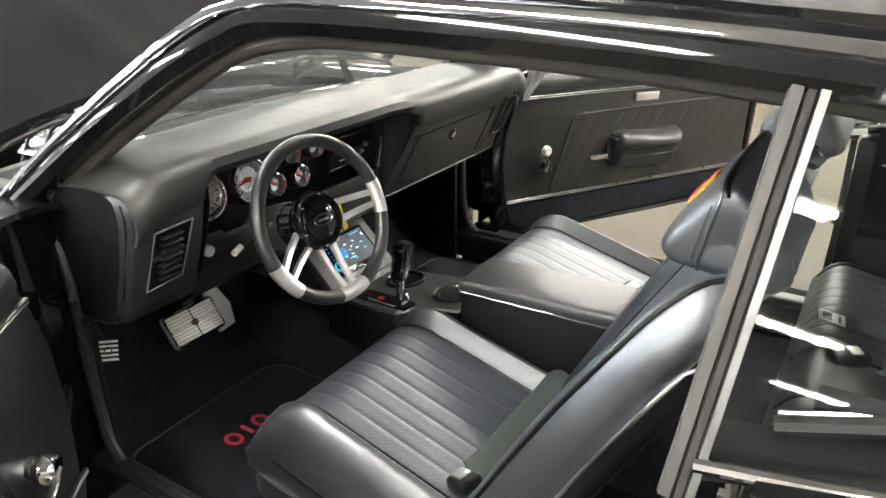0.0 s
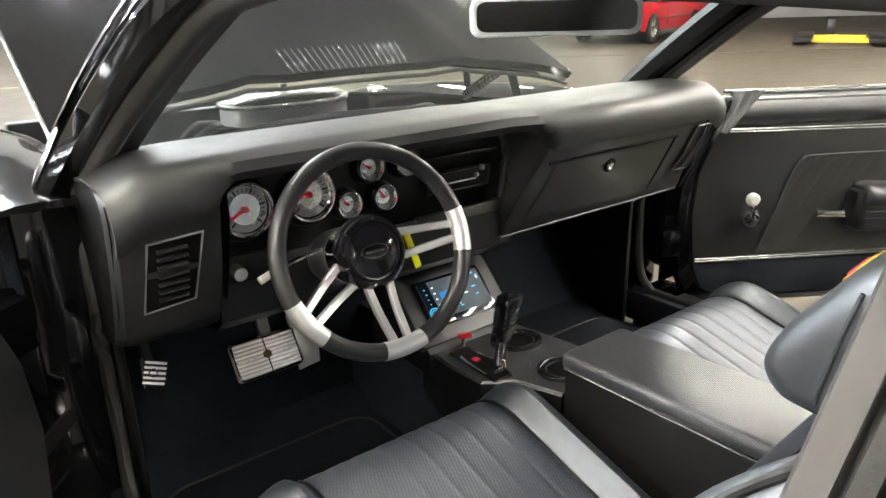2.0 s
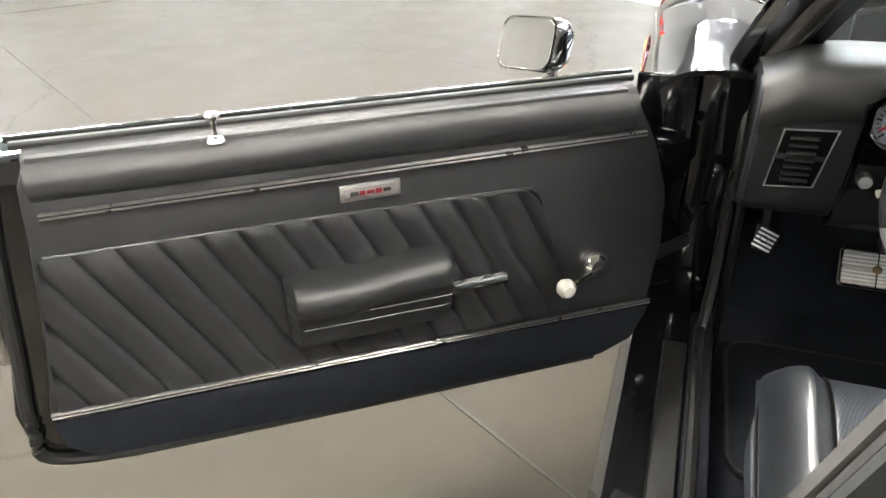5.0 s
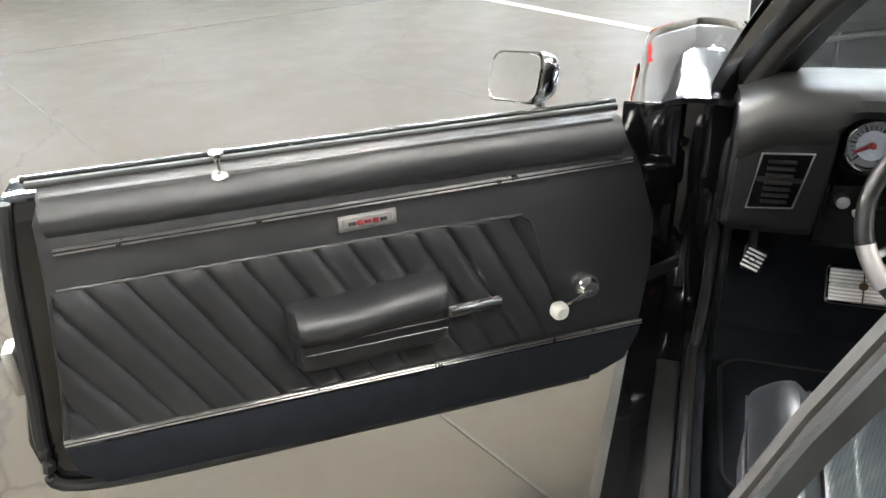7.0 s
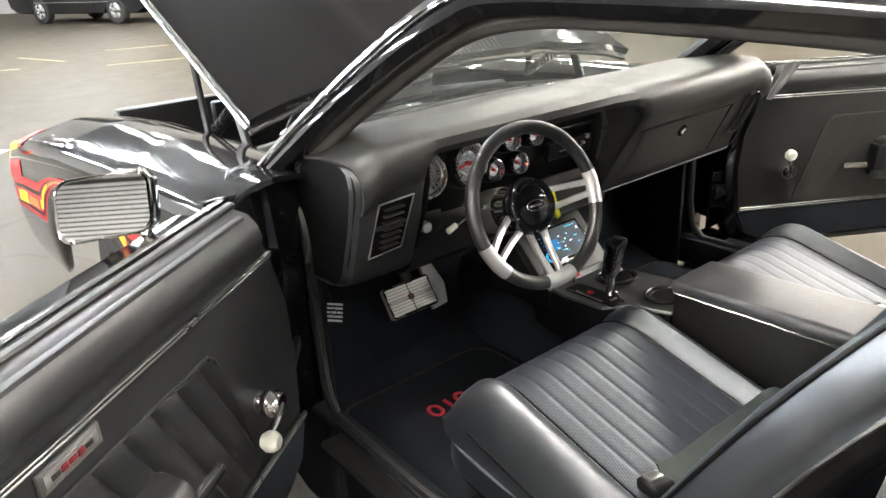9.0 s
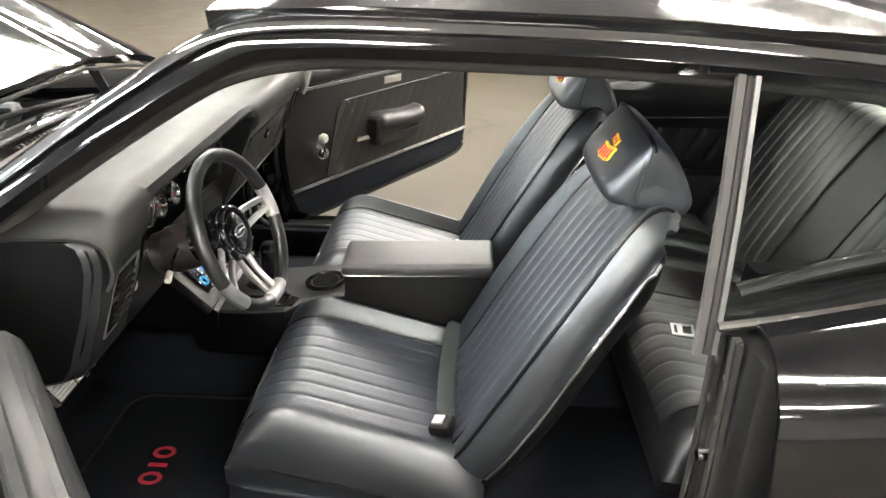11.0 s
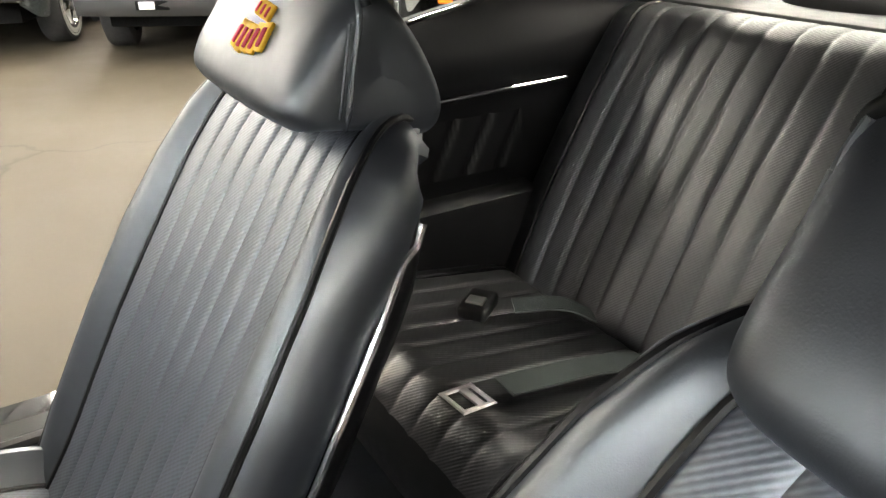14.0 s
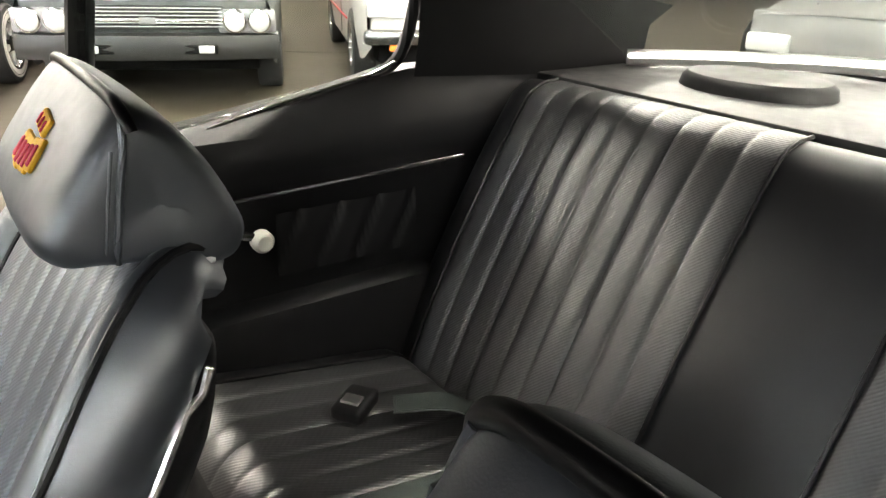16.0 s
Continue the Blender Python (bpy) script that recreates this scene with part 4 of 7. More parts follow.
part("pad", shell(rows, 0.006, (0, 0.3, -1)), DASHPAD, dash, "padded matt black dash top")
drows = []
for x in np.linspace(-0.67, 0.67, 41):
    zt, yf = dash_top(x)
    edge = 0.445 + 0.125 * (1 - (x / 0.75) ** 2)
    yb = 0.325 + 0.05 * (1 - (x / 0.75) ** 2)
    zz = lambda y: interp(y, [(0.2, zt - 0.002), (0.33, zt - 0.022), (edge - 0.06, 0.932), (edge, 0.898)])
    drows.append([(x, y, zz(y) + d) for y, d in ((yb, 0.0), (yb + 0.006, 0.005), (lerp(yb, edge, 0.35), 0.006), (lerp(yb, edge, 0.7), 0.006), (edge, 0.005))])
part("defroster_panel", loft(drows), mat("defroster_vinyl", (0.0085, 0.0085, 0.0082), 0.55, spec=0.4, bump=0.15, bscale=900), dash, "darker panel along the windscreen")
# outer driver block with vent
part("driver_end", loft([[(x, y + 0.005 * k, z) for y, z in ((0.09, 0.96), (0.072, 0.95), (0.066, 0.93), (0.066, 0.905), (0.069, 0.893), (0.085, 0.83), (0.112, 0.76), (0.124, 0.725), (0.142, 0.70), (0.18, 0.685), (0.30, 0.68))] for k, x in ((6, -0.748), (1, -0.738), (0, -0.725), (0, -0.60), (1, -0.585), (6, -0.578))]), DOORVINYL, dash, "vinyl-covered dash end")
part("lower_panel", loft([[(x, y, z) for y, z in ((0.155, 0.79), (0.145, 0.74), (0.15, 0.69), (0.18, 0.665), (0.26, 0.66))] for x in (-0.58, -0.3, 0.09)]), PLASTIC, dash)
part("cluster_panel", rbox(0.69, 0.02, 0.24, 0.004, at=(-0.245, 0.188, 0.875), rot=Matrix.Rotation(radians(10), 4, "X")), PLASTIC, dash, "black instrument panel")
part("cluster_end", loft([[(-0.572, y, z), (-0.566, 0.19, z)] for y, z in ((0.07, 0.965), (0.07, 0.9), (0.09, 0.83), (0.13, 0.74))]), PLASTIC, dash)
part("cluster_cheek", loft([[(lerp(xf, xb, k), lerp(y, 0.19, k ** 1.4), z) for k in (0, 0.08, 0.2, 0.45, 0.7, 1)] for y, z, xf, xb in ((0.08, 0.972, 0.100, 0.045), (0.070, 0.945, 0.116, 0.045), (0.0715, 0.90, 0.122, 0.046), (0.082, 0.872, 0.112, 0.046), (0.11, 0.80, 0.081, 0.045), (0.135, 0.735, 0.060, 0.044), (0.15, 0.702, 0.052, 0.042))]), PLASTIC, dash, "slanted black cluster side")
part("cluster_edge", tube([(0.060, 0.165, 0.952), (0.066, 0.15, 0.93), (0.068, 0.142, 0.88), (0.058, 0.15, 0.80)], 0.008, 8, 4), DASHPAD, dash)
# end caps: near-black colour stands in for the shade on these sideways faces
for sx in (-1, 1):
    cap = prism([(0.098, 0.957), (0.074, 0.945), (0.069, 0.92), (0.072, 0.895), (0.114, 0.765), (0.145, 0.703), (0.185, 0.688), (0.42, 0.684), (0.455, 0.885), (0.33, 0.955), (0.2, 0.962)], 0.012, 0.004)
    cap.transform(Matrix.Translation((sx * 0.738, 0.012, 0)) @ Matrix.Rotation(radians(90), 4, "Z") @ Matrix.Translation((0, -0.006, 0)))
    part("dash_cap", cap, mat("dash_end_shade", (0.0025, 0.0025, 0.0027), 0.6, spec=0.12), dash, "dash end cap with its shade in the near-black colour")
# passenger side
GLOVE = ((0.09, 0.96), (0.074, 0.945), (0.068, 0.925), (0.0715, 0.90), (0.082, 0.872), (0.11, 0.80), (0.135, 0.735), (0.142, 0.712), (0.152, 0.702), (0.22, 0.698))
part("glove_panel", loft([[(lerp(interp(z, [(0.70, 0.052), (0.735, 0.060), (0.80, 0.081), (0.872, 0.112), (0.90, 0.122), (0.96, 0.104)]), 0.745, k), y + d, z) for y, z in GLOVE] for k, d in ((0, 0.012), (0.008, 0.003), (0.02, 0.0), (0.3, 0.0), (0.6, 0.0), (0.93, 0.0), (0.985, 0.02), (1.0, 0.05))]), SATIN, dash)
gd = part("glove_door", loft([[(lerp(x0, x1, k), y - 0.0035, z) for y, z, x0, x1 in ((0.0845, 0.866, 0.165, 0.575), (0.110, 0.80, 0.140, 0.566), (0.1335, 0.738, 0.118, 0.552))] for k in (0, 0.3, 0.7, 1)]), SATIN, dash, "glove box door")
part("glove_gap", tube([(0.140, 0.0805, 0.871), (0.36, 0.0800, 0.872), (0.572, 0.0800, 0.872), (0.583, 0.083, 0.864), (0.572, 0.108, 0.80), (0.556, 0.135, 0.732)], 0.0032, 6, 3), BLACKHOLE, dash)
# near-black disc: the recess is only shade in its colour
part("lock_recess", cyl(0.019, 0.017, 0.005, 24, (0.353, 0.0945, 0.833), Matrix.Rotation(radians(105), 4, "X"), bevel=0.001), BLACKHOLE, gd, "near-black disc for the shade round the lock")
part("glove_lock", cyl(0.0125, 0.011, 0.014, 20, (0.351, 0.099, 0.833), Matrix.Rotation(radians(105), 4, "X"), bevel=0.002), CHROME, gd, "chrome push-button lock")
part("lower_roll", tube([(0.06, 0.150, 0.705), (0.4, 0.148, 0.705), (0.70, 0.150, 0.705)], 0.004, 8), SATIN, dash)


def gauge(x, y, z, r, parent=dash, hand=140, red=True):
    m = Matrix.Translation((x, y, z)) @ Matrix.Rotation(radians(84), 4, "X")
    g = part("gauge", lathe([(r, -0.02), (r, 0.010), (r * 0.975, 0.0135), (r * 0.92, 0.014), (r * 0.885, 0.011), (r * 0.875, 0.004), (r * 0.83, 0.002), (r * 0.82, -0.004)], 40, rot=m), CHROME, parent, "chrome-rimmed round gauge")
    part("gauge_pod", lathe([(r * 1.24, -0.026), (r * 1.20, -0.012), (r * 1.10, 0.001), (r * 1.02, 0.004), (r * 1.0, 0.0)], 40, rot=m), PLASTIC, g, "black pod ring")
    part("dial", lathe([(0, 0.0), (r * 0.84, 0.0002)], 40, rot=m), DIAL, g, "silver dial")
    part("dial_band", lathe([(r * 0.56, 0.0006), (r * 0.835, 0.0006)], 40, rot=m), mat("dial_band_grey", (0.30, 0.30, 0.31), 0.3, 0.8), g, "darker dial band")
    marks = []
    for i in range(21):
        a = radians(225 - i * 13.5)
        big = i % 4 == 0
        marks.append(rbox(r * (0.22 if big else 0.12), r * (0.07 if big else 0.035), 0.0008, 0, at=(0, 0, 0), rot=Matrix.Identity(4)))
        marks[-1].transform(m @ Matrix.Rotation(a, 4, "Z") @ Matrix.Translation((r * 0.68, 0, 0.0008)))
    part("gauge_scale", merge(*marks), PLASTIC, g, smooth=False)
    pn = rbox(r * 0.80, r * 0.095, 0.0012, 0, at=(r * 0.28, 0, 0))
    pn.transform(m @ Matrix.Translation((0, 0, 0.004)) @ Matrix.Rotation(radians(hand), 4, "Z"))
    part("needle", merge(pn, lathe([(0, 0.007), (r * 0.12, 0.006), (r * 0.13, 0.001)], 16, rot=m)), RED, g, "red needle")
    return g


for x, y, z, r, hd in ((-0.513, 0.158, 0.881, 0.048, 205), (-0.393, 0.158, 0.885, 0.049, 190), (-0.265, 0.156, 0.915, 0.027, 150), (-0.184, 0.156, 0.913, 0.027, 140), (-0.313, 0.162, 0.851, 0.026, 130), (-0.233, 0.162, 0.851, 0.026, 120)):
    gauge(x, y, z, r, hand=hd)


def vent(x0, x1, s):
    """A louvred dash vent in a silver frame."""
    def P(x, z):
        y = interp(z, [(0.745, 0.118), (0.83, 0.085), (0.90, 0.068)])
        return Vector((x, y - 0.004, z))
    q = [P(x0 - 0.004, 0.763), P(x1 - 0.012, 0.770), P(x1 + 0.002, 0.888), P(x0 + 0.006, 0.884)]
    v = part("side_vent", tube(q, 0.0024, 6, closed=True), mat("silver_trim_paint", (0.36, 0.36, 0.36), 0.4, 0.5), dash, "silver-framed louvred vent")
    # flat sheet behind the slats, the duct's shade painted near-black
    part("vent_shade", loft([[q[0], q[1]], [q[3], q[2]]]), BLACKHOLE, v, smooth=False)
    for i in range(7):
        z = 0.783 + i * 0.0145
        part("slat", bar(P(x0 + 0.018, z) + Vector((0, -0.001, 0)), P(x1 - 0.024, z + 0.001) + Vector((0, -0.001, 0)), 0.017, 0.0035), SATIN, v)
    return v


vent(-0.706, -0.619, -1)
# near-black sheet in place of the shaded vent opening
pv = part("outer_vent", loft([[(0.628, 0.111, 0.775), (0.682, 0.111, 0.774)], [(0.655, 0.088, 0.832), (0.712, 0.088, 0.832)], [(0.668, 0.071, 0.886), (0.722, 0.073, 0.884)]]), BLACKHOLE, dash, "near-black sheet for the shade in the slanted vent", smooth=False)
part("vent_edge", tube([(0.626, 0.112, 0.771), (0.653, 0.090, 0.832), (0.666, 0.072, 0.889), (0.724, 0.073, 0.887), (0.714, 0.089, 0.832), (0.684, 0.112, 0.770)], 0.003, 6, closed=True), SATIN, pv)
part("vent_vane", bar((0.662, 0.106, 0.780), (0.700, 0.070, 0.880), 0.006, 0.003), SATIN, pv)

# crumpled rubber flap between dash end and passenger door
frows = []
for j in range(9):
    v = j / 8
    row = []
    for i in range(15):
        u = i / 14
        a, b = Vector((0.772, 0.080, 0.858)).lerp(Vector((0.812, 0.076, 0.958)), v), Vector((0.792, 0.074, 0.852)).lerp(Vector((0.902, 0.040, 0.962)), v)
        p = a.lerp(b, u)
        k = noise.noise(Vector((u * 3.2, v * 1.6, 4.0)))
        row.append((p.x, p.y - 0.008 - 0.020 * k * v, p.z + 0.010 * k * v))
    frows.append(row)
part("door_flap", shell(frows, 0.004, (0, -1, 0)), mat("dusty_rubber", (0.055, 0.055, 0.056), 0.6, bump=0.3, bscale=300, var=0.3, scale=30), body, "crumpled grey rubber flap at the door hinge")

# centre stack: radio recess, controls, tablet screen
part("heater_control", rbox(0.17, 0.012, 0.05, 0.004, at=(-0.045, 0.166, 0.852), rot=Matrix.Rotation(radians(10), 4, "X")), PLASTIC, dash)
part("upper_slot", rbox(0.19, 0.012, 0.06, 0.004, at=(-0.04, 0.172, 0.925), rot=Matrix.Rotation(radians(10), 4, "X")), PLASTIC, dash)
part("blank_panel", rbox(0.22, 0.014, 0.05, 0.004, at=(-0.05, 0.158, 0.768)), SATIN, dash)
part("control_lever", rbox(0.010, 0.012, 0.012, 0.003, at=(0.012, 0.154, 0.872)), BRUSHED, dash)
part("control_lever", rbox(0.008, 0.010, 0.008, 0.002, at=(-0.003, 0.154, 0.858)), BRUSHED, dash)
part("control_strip", rbox(0.085, 0.004, 0.0025, 0.0005, at=(-0.045, 0.157, 0.850)), BRUSHED, dash)
part("control_frame", tube([(x, 0.158 + (0.853 - z) * 0.17, z) for x, z in rounded(-0.125, 0.832, 0.035, 0.874, 0.004, 2)], 0.0016, 6, closed=True), SATIN, dash)
for z in (0.905, 0.945):
    part("panel_ridge", rbox(0.20, 0.006, 0.004, 0.001, at=(-0.03, 0.164 - (z - 0.9) * 0.17, z)), SATIN, dash)
part("light_switch", cyl(0.013, 0.012, 0.025, 24, (-0.547, 0.144, 0.782), Matrix.Rotation(radians(90), 4, "X"), bevel=0.002), BILLET, dash, "knurled silver headlight knob")
part("switch_plate", rbox(0.09, 0.01, 0.05, 0.004, at=(-0.53, 0.152, 0.78)), PLASTIC, dash)

SCREENK2 = mat("screen_glass_blue", (0.07, 0.085, 0.095), 0.10, emit=0.2, var=0.5, scale=25)
SM = Matrix.Translation((-0.045, 0.178, 0.578)) @ Matrix.Rotation(radians(-45), 4, "X")
pod = thing("screen_pod", "carbon-textured pod with a lit touch screen", "screen")
part("bezel", rbox(0.26, 0.03, 0.17, 0.008, at=(0, 0.018, 0.0)), WEAVE3, pod, "carbon-textured bezel", matrix=SM)
part("pod_body", loft([[(x, y, z) for y, z in ((0.115, 0.50), (0.27, 0.655), (0.34, 0.62), (0.34, 0.45), (0.12, 0.45))] for x in (-0.165, 0.075)], closed=True, caps=True), PLASTIC, pod)
part("screen_frame", rbox(0.186, 0.008, 0.112, 0.004, at=(0, 0.0, 0.004)), SCREENK, pod, matrix=SM)
part("display", rbox(0.168, 0.002, 0.088, 0, at=(0, -0.0045, 0.008)), SCREENK2, pod, "dim lit display", smooth=False, matrix=SM)
part("side_strip", rbox(0.026, 0.001, 0.088, 0, at=(-0.071, -0.006, 0.008)), SCREENK, pod, "black strip of touch keys", smooth=False, matrix=SM)
for rr, th in ((0.0125, 0.0012), (0.008, 0.0008)):
    part("dial_ring", tube([(-0.071 + rr * math.cos(a), -0.0068, -0.022 + rr * math.sin(a)) for a in np.linspace(0, 2 * math.pi, 24, endpoint=False)], th, 6, closed=True), SCREENB, pod, "glowing blue ring", matrix=SM)
irng = random.Random(5)
icons = [(-0.071, 0.0 + i * 0.012, 0.003, 0.0018, SCREENB) for i in range(4)]
icons += [(-0.050, 0.036 - i * 0.014, 0.0045, 0.003, SCREENW) for i in range(5)]
icons += [(0.066 - i * 0.010, 0.044, 0.006, 0.003, SCREENB) for i in range(4)] + [(0.074, 0.032, 0.004, 0.008, SCREENW)]
icons += [(irng.uniform(-0.03, 0.06), irng.uniform(-0.028, 0.030), irng.uniform(0.004, 0.011), irng.uniform(0.0014, 0.003), irng.choice((SCREENW, SCREENB, SCREEN))) for i in range(17)]
icons += [(-0.026, 0.006, 0.024, 0.031, SCREEN)]
for x, z, w, h, mm in icons:
    part("icon", rbox(w, 0.001, h, 0, at=(x, -0.0062 if h < 0.03 else -0.0056, z)), mm, pod, "glowing display mark", smooth=False, matrix=SM)
for x, w, h in ((-0.045, 0.034, 0.006), (-0.002, 0.016, 0.0035), (0.062, 0.016, 0.003)):
    part("frame_print", rbox(w, 0.001, h, 0, at=(x, -0.0045, -0.0455)), PAPER, pod, "pale printed bar", smooth=False, matrix=SM)

# ---- steering wheel ----
WM = Matrix.Translation((-0.381, -0.044, 0.831)) @ Matrix.Rotation(radians(-5), 4, "Z") @ Matrix.Rotation(radians(90 - 20), 4, "X")
wheel = thing("steering_wheel", "three-spoke steering wheel of polished billet with black leather wrap", "steering wheel", WM)
RM = 0.1630


def arc(a0, a1, r, n=24):
    return [(r * math.cos(radians(lerp(a0, a1, i / n))), r * math.sin(radians(lerp(a0, a1, i / n))), 0) for i in range(n + 1)]


SPOKES = (2, 212, 275)  # degrees
gaps = [(14, 199), (225, 262), (288, 350)]
for a0, a1 in gaps:
    part("leather_wrap", tube(arc(a0, a1, RM, 48 if a1 - a0 > 90 else 16), 0.0145, 12), LEATHER, wheel, "black leather-wrapped rim")
for a in SPOKES:
    part("rim_clamp", tube(arc(a - 13, a + 13, RM, 10), 0.0155, 12), BILLET, wheel, "polished metal rim section")
    for o in (-1, 1):
        p0 = Vector((0.050 * math.cos(radians(a + o * 25)), 0.050 * math.sin(radians(a + o * 25)), -0.030))
        p1 = Vector((0.157 * math.cos(radians(a + o * 4.5)), 0.157 * math.sin(radians(a + o * 4.5)), -0.001))
        part("spoke", sweep(smoothpath([p0, p0.lerp(p1, 0.5) + Vector((0, 0, -0.006)), p1], 5), [(-0.0068, -0.005), (0.0068, -0.005), (0.0068, 0.002), (0.0048, 0.0045), (-0.0048, 0.0045), (-0.0068, 0.002)]), BILLET, wheel, "polished spoke")
part("hub_ring", lathe([(0.046, -0.05), (0.058, -0.045), (0.063, -0.03), (0.061, -0.016), (0.056, -0.009), (0.051, -0.0085), (0.049, -0.013)], 48), GLOSSK, wheel, "glossy black hub ring")
part("cap_ring", lathe([(0.0475, -0.010), (0.0465, -0.0065), (0.0445, -0.0065), (0.044, -0.010)], 48), GLOSSK, wheel, "raised ring round the horn cap")
for i in range(6):
    a = radians(20 + i * 60)
    part("hub_bolt", lathe([(0, -0.0055), (0.0022, -0.006), (0.003, -0.0085), (0.003, -0.012)], 10, (0.0538 * math.cos(a), 0.0538 * math.sin(a), 0)), CHROME, wheel)
part("horn_cap", lathe([(0, -0.004), (0.02, -0.005), (0.045, -0.01), (0.05, -0.014), (0.05, -0.03)], 40), GLOSSK, wheel, "glossy black horn cap")
part("cap_emblem", tube([(0.024 * math.cos(a), 0.011 * math.sin(a), -0.0045) for a in np.linspace(0, 2 * math.pi, 24, endpoint=False)], 0.0015, 6, closed=True), CHROME, wheel, "silver oval emblem")
part("cap_mark", rbox(0.034, 0.006, 0.002, 0.001, at=(0, 0, -0.0045)), CHROME, wheel)
part("hub_adapter", lathe([(0.045, -0.045), (0.047, -0.08), (0.050, -0.09), (0.050, -0.1)], 32), CHROME, wheel)
column = thing("steering_column", "polished steering column with stalk", "steering column", WM)
part("column_tube", lathe([(0.04, -0.10), (0.050, -0.102), (0.051, -0.13), (0.051, -0.165), (0.046, -0.17), (0.046, -0.2), (0.036, -0.21), (0.036, -0.6)], 40), BRUSHED, column)
part("turn_stalk", tube([(-0.03, 0.02, -0.12), (-0.09, 0.012, -0.11), (-0.15, -0.004, -0.1)], 0.004, 8, 5), CHROME, column, "chrome turn-signal stalk")
part("stalk_knob", tube([(-0.145, -0.002, -0.1), (-0.168, -0.010, -0.097)], 0.0068, 10), WHITEKNOB, column)
tag = thing("key_tag", "yellow paper tag hanging beside the steering wheel", "tag")
part("tag_strip", rbox(0.013, 0.003, 0.074, 0.001, at=(-0.286, -0.008, 0.800), rot=Matrix.Rotation(radians(-20), 4, "Y")), TAG, tag)

# ---- pedals ----
mat("bright_pedal", (0.85, 0.85, 0.84), 0.35, 0.75)
ped = thing("brake_pedal", "wide ribbed chrome brake pedal", "pedal")
PM = Matrix.Translation((-0.411, 0.40, 0.468)) @ Matrix.Rotation(radians(-35), 4, "X")
part("pad", rbox(0.152, 0.02, 0.088, 0.008), mat("pedal_groove", (0.55, 0.55, 0.54), 0.4, 0.7), ped, matrix=PM)
for i in range(9):
    part("rib", rbox(0.142, 0.005, 0.0048, 0.0015, at=(0, -0.0115, -0.034 + i * 0.0085)), MATS["bright_pedal"], ped, matrix=PM)
part("arm", bar((-0.40, 0.41, 0.48), (-0.40, 0.50, 0.72), 0.03, 0.012), PLASTIC, ped)
part("pedal_frame", tube([(x, -0.011, z) for x, z in rounded(-0.073, -0.041, 0.073, 0.041, 0.008, 3)], 0.003, 6, closed=True), CHROME, ped, matrix=PM)
part("pedal_cross", merge(bar((0, -0.0130, -0.038), (0, -0.0130, 0.038), 0.0022, 0.004), bar((-0.072, -0.0130, 0), (0.072, -0.0130, 0), 0.0018, 0.004)), DULLCHROME, ped, matrix=PM)
part("pedal_emblem", lathe([(0, 0.0165), (0.007, 0.0163), (0.0095, 0.015), (0.010, 0.011)], 20, (0, 0, 0), Matrix.Rotation(radians(90), 4, "X")), mat("bronze_emblem", (0.16, 0.10, 0.045), 0.35, 0.8), ped, "small bronze emblem", matrix=PM)
gas = thing("accelerator_pedal", "brushed chrome accelerator pedal above the carpet", "pedal")
part("pad", loft([[(x, y, z) for x, z in ((-0.325, -0.06), (-0.275, -0.055), (-0.262, 0.0), (-0.285, 0.075), (-0.318, 0.07))] for y in (0, 0.014)], closed=True, caps=True), MATS["bright_pedal"], gas, matrix=Matrix.Translation((-0.010, 0.418, 0.462)) @ Matrix.Rotation(radians(-30), 4, "X"))
park = thing("parking_brake_pedal", "small ribbed parking brake pedal", "pedal")
KM = Matrix.Translation((-0.654, 0.389, 0.516)) @ Matrix.Rotation(radians(-24), 4, "X") @ Matrix.Rotation(radians(22), 4, "Y") @ Matrix.Scale(0.84, 4)
part("pad", loft([[(x * 1.0, y, z) for x, z in ((-0.032, 0.03), (0.03, 0.034), (0.034, -0.026), (-0.012, -0.036))] for y in (-0.008, 0.008)], closed=True, caps=True), PLASTIC, park, matrix=KM, smooth=False)
part("pedal_ring", tube([(0.009 * math.cos(a), -0.0125, 0.009 * math.sin(a)) for a in np.linspace(0, 2 * math.pi, 16, endpoint=False)], 0.002, 6, closed=True), CHROME, park, matrix=KM)
for i in range(5):
    part("rib", rbox(0.05, 0.005, 0.006, 0.001, at=(0.004, -0.009, -0.024 + i * 0.012)), BRUSHED, park, matrix=KM)
part("arm", bar((-0.654, 0.40, 0.53), (-0.654, 0.5, 0.75), 0.02, 0.01), PLASTIC, park)

# ---- console ----
CX = -0.02
con = thing("centre_console", "black centre console with carbon-textured lid and cup holders", "console")
part("box", loft([[(CX + x * k, y, z) for x, z in ((-0.078, 0.36), (0.078, 0.36), (0.078, 0.588), (-0.078, 0.588))] for k, y in ((1, -0.205), (1, -0.585))], closed=True, caps=True), mat("console_vinyl", (0.0085, 0.0083, 0.008), 0.46, spec=0.4, bump=0.2, bscale=800), con, "smooth black console box", smooth=False)
part("lid_bead", bar((CX - 0.083, -0.205, 0.586), (CX - 0.083, -0.592, 0.597), 0.003, 0.003), MATS["bright_trim"], con, "thin bright bead under the lid")
bx = rbox(0.168, 0.40, 0.034, 0.012, 3, at=(CX, -0.395, 0.606), rot=Matrix.Rotation(radians(-2.2), 4, "X"))
part("lid", bx, WEAVEL, con, "carbon-textured padded armrest lid")
prows = []
for y, z, xl in ((-0.205, 0.535, -0.105), (-0.10, 0.524, -0.125), (-0.06, 0.5196, -0.172), (0.05, 0.508, -0.168), (0.13, 0.4985, -0.150), (0.20, 0.49, -0.12)):
    prows.append([(xl - 0.006, y, z - 0.12), (xl - 0.002, y, z - 0.006), (xl + 0.004, y, z), (0.075, y, z), (0.08, y, z - 0.006), (0.085, y, z - 0.12)])
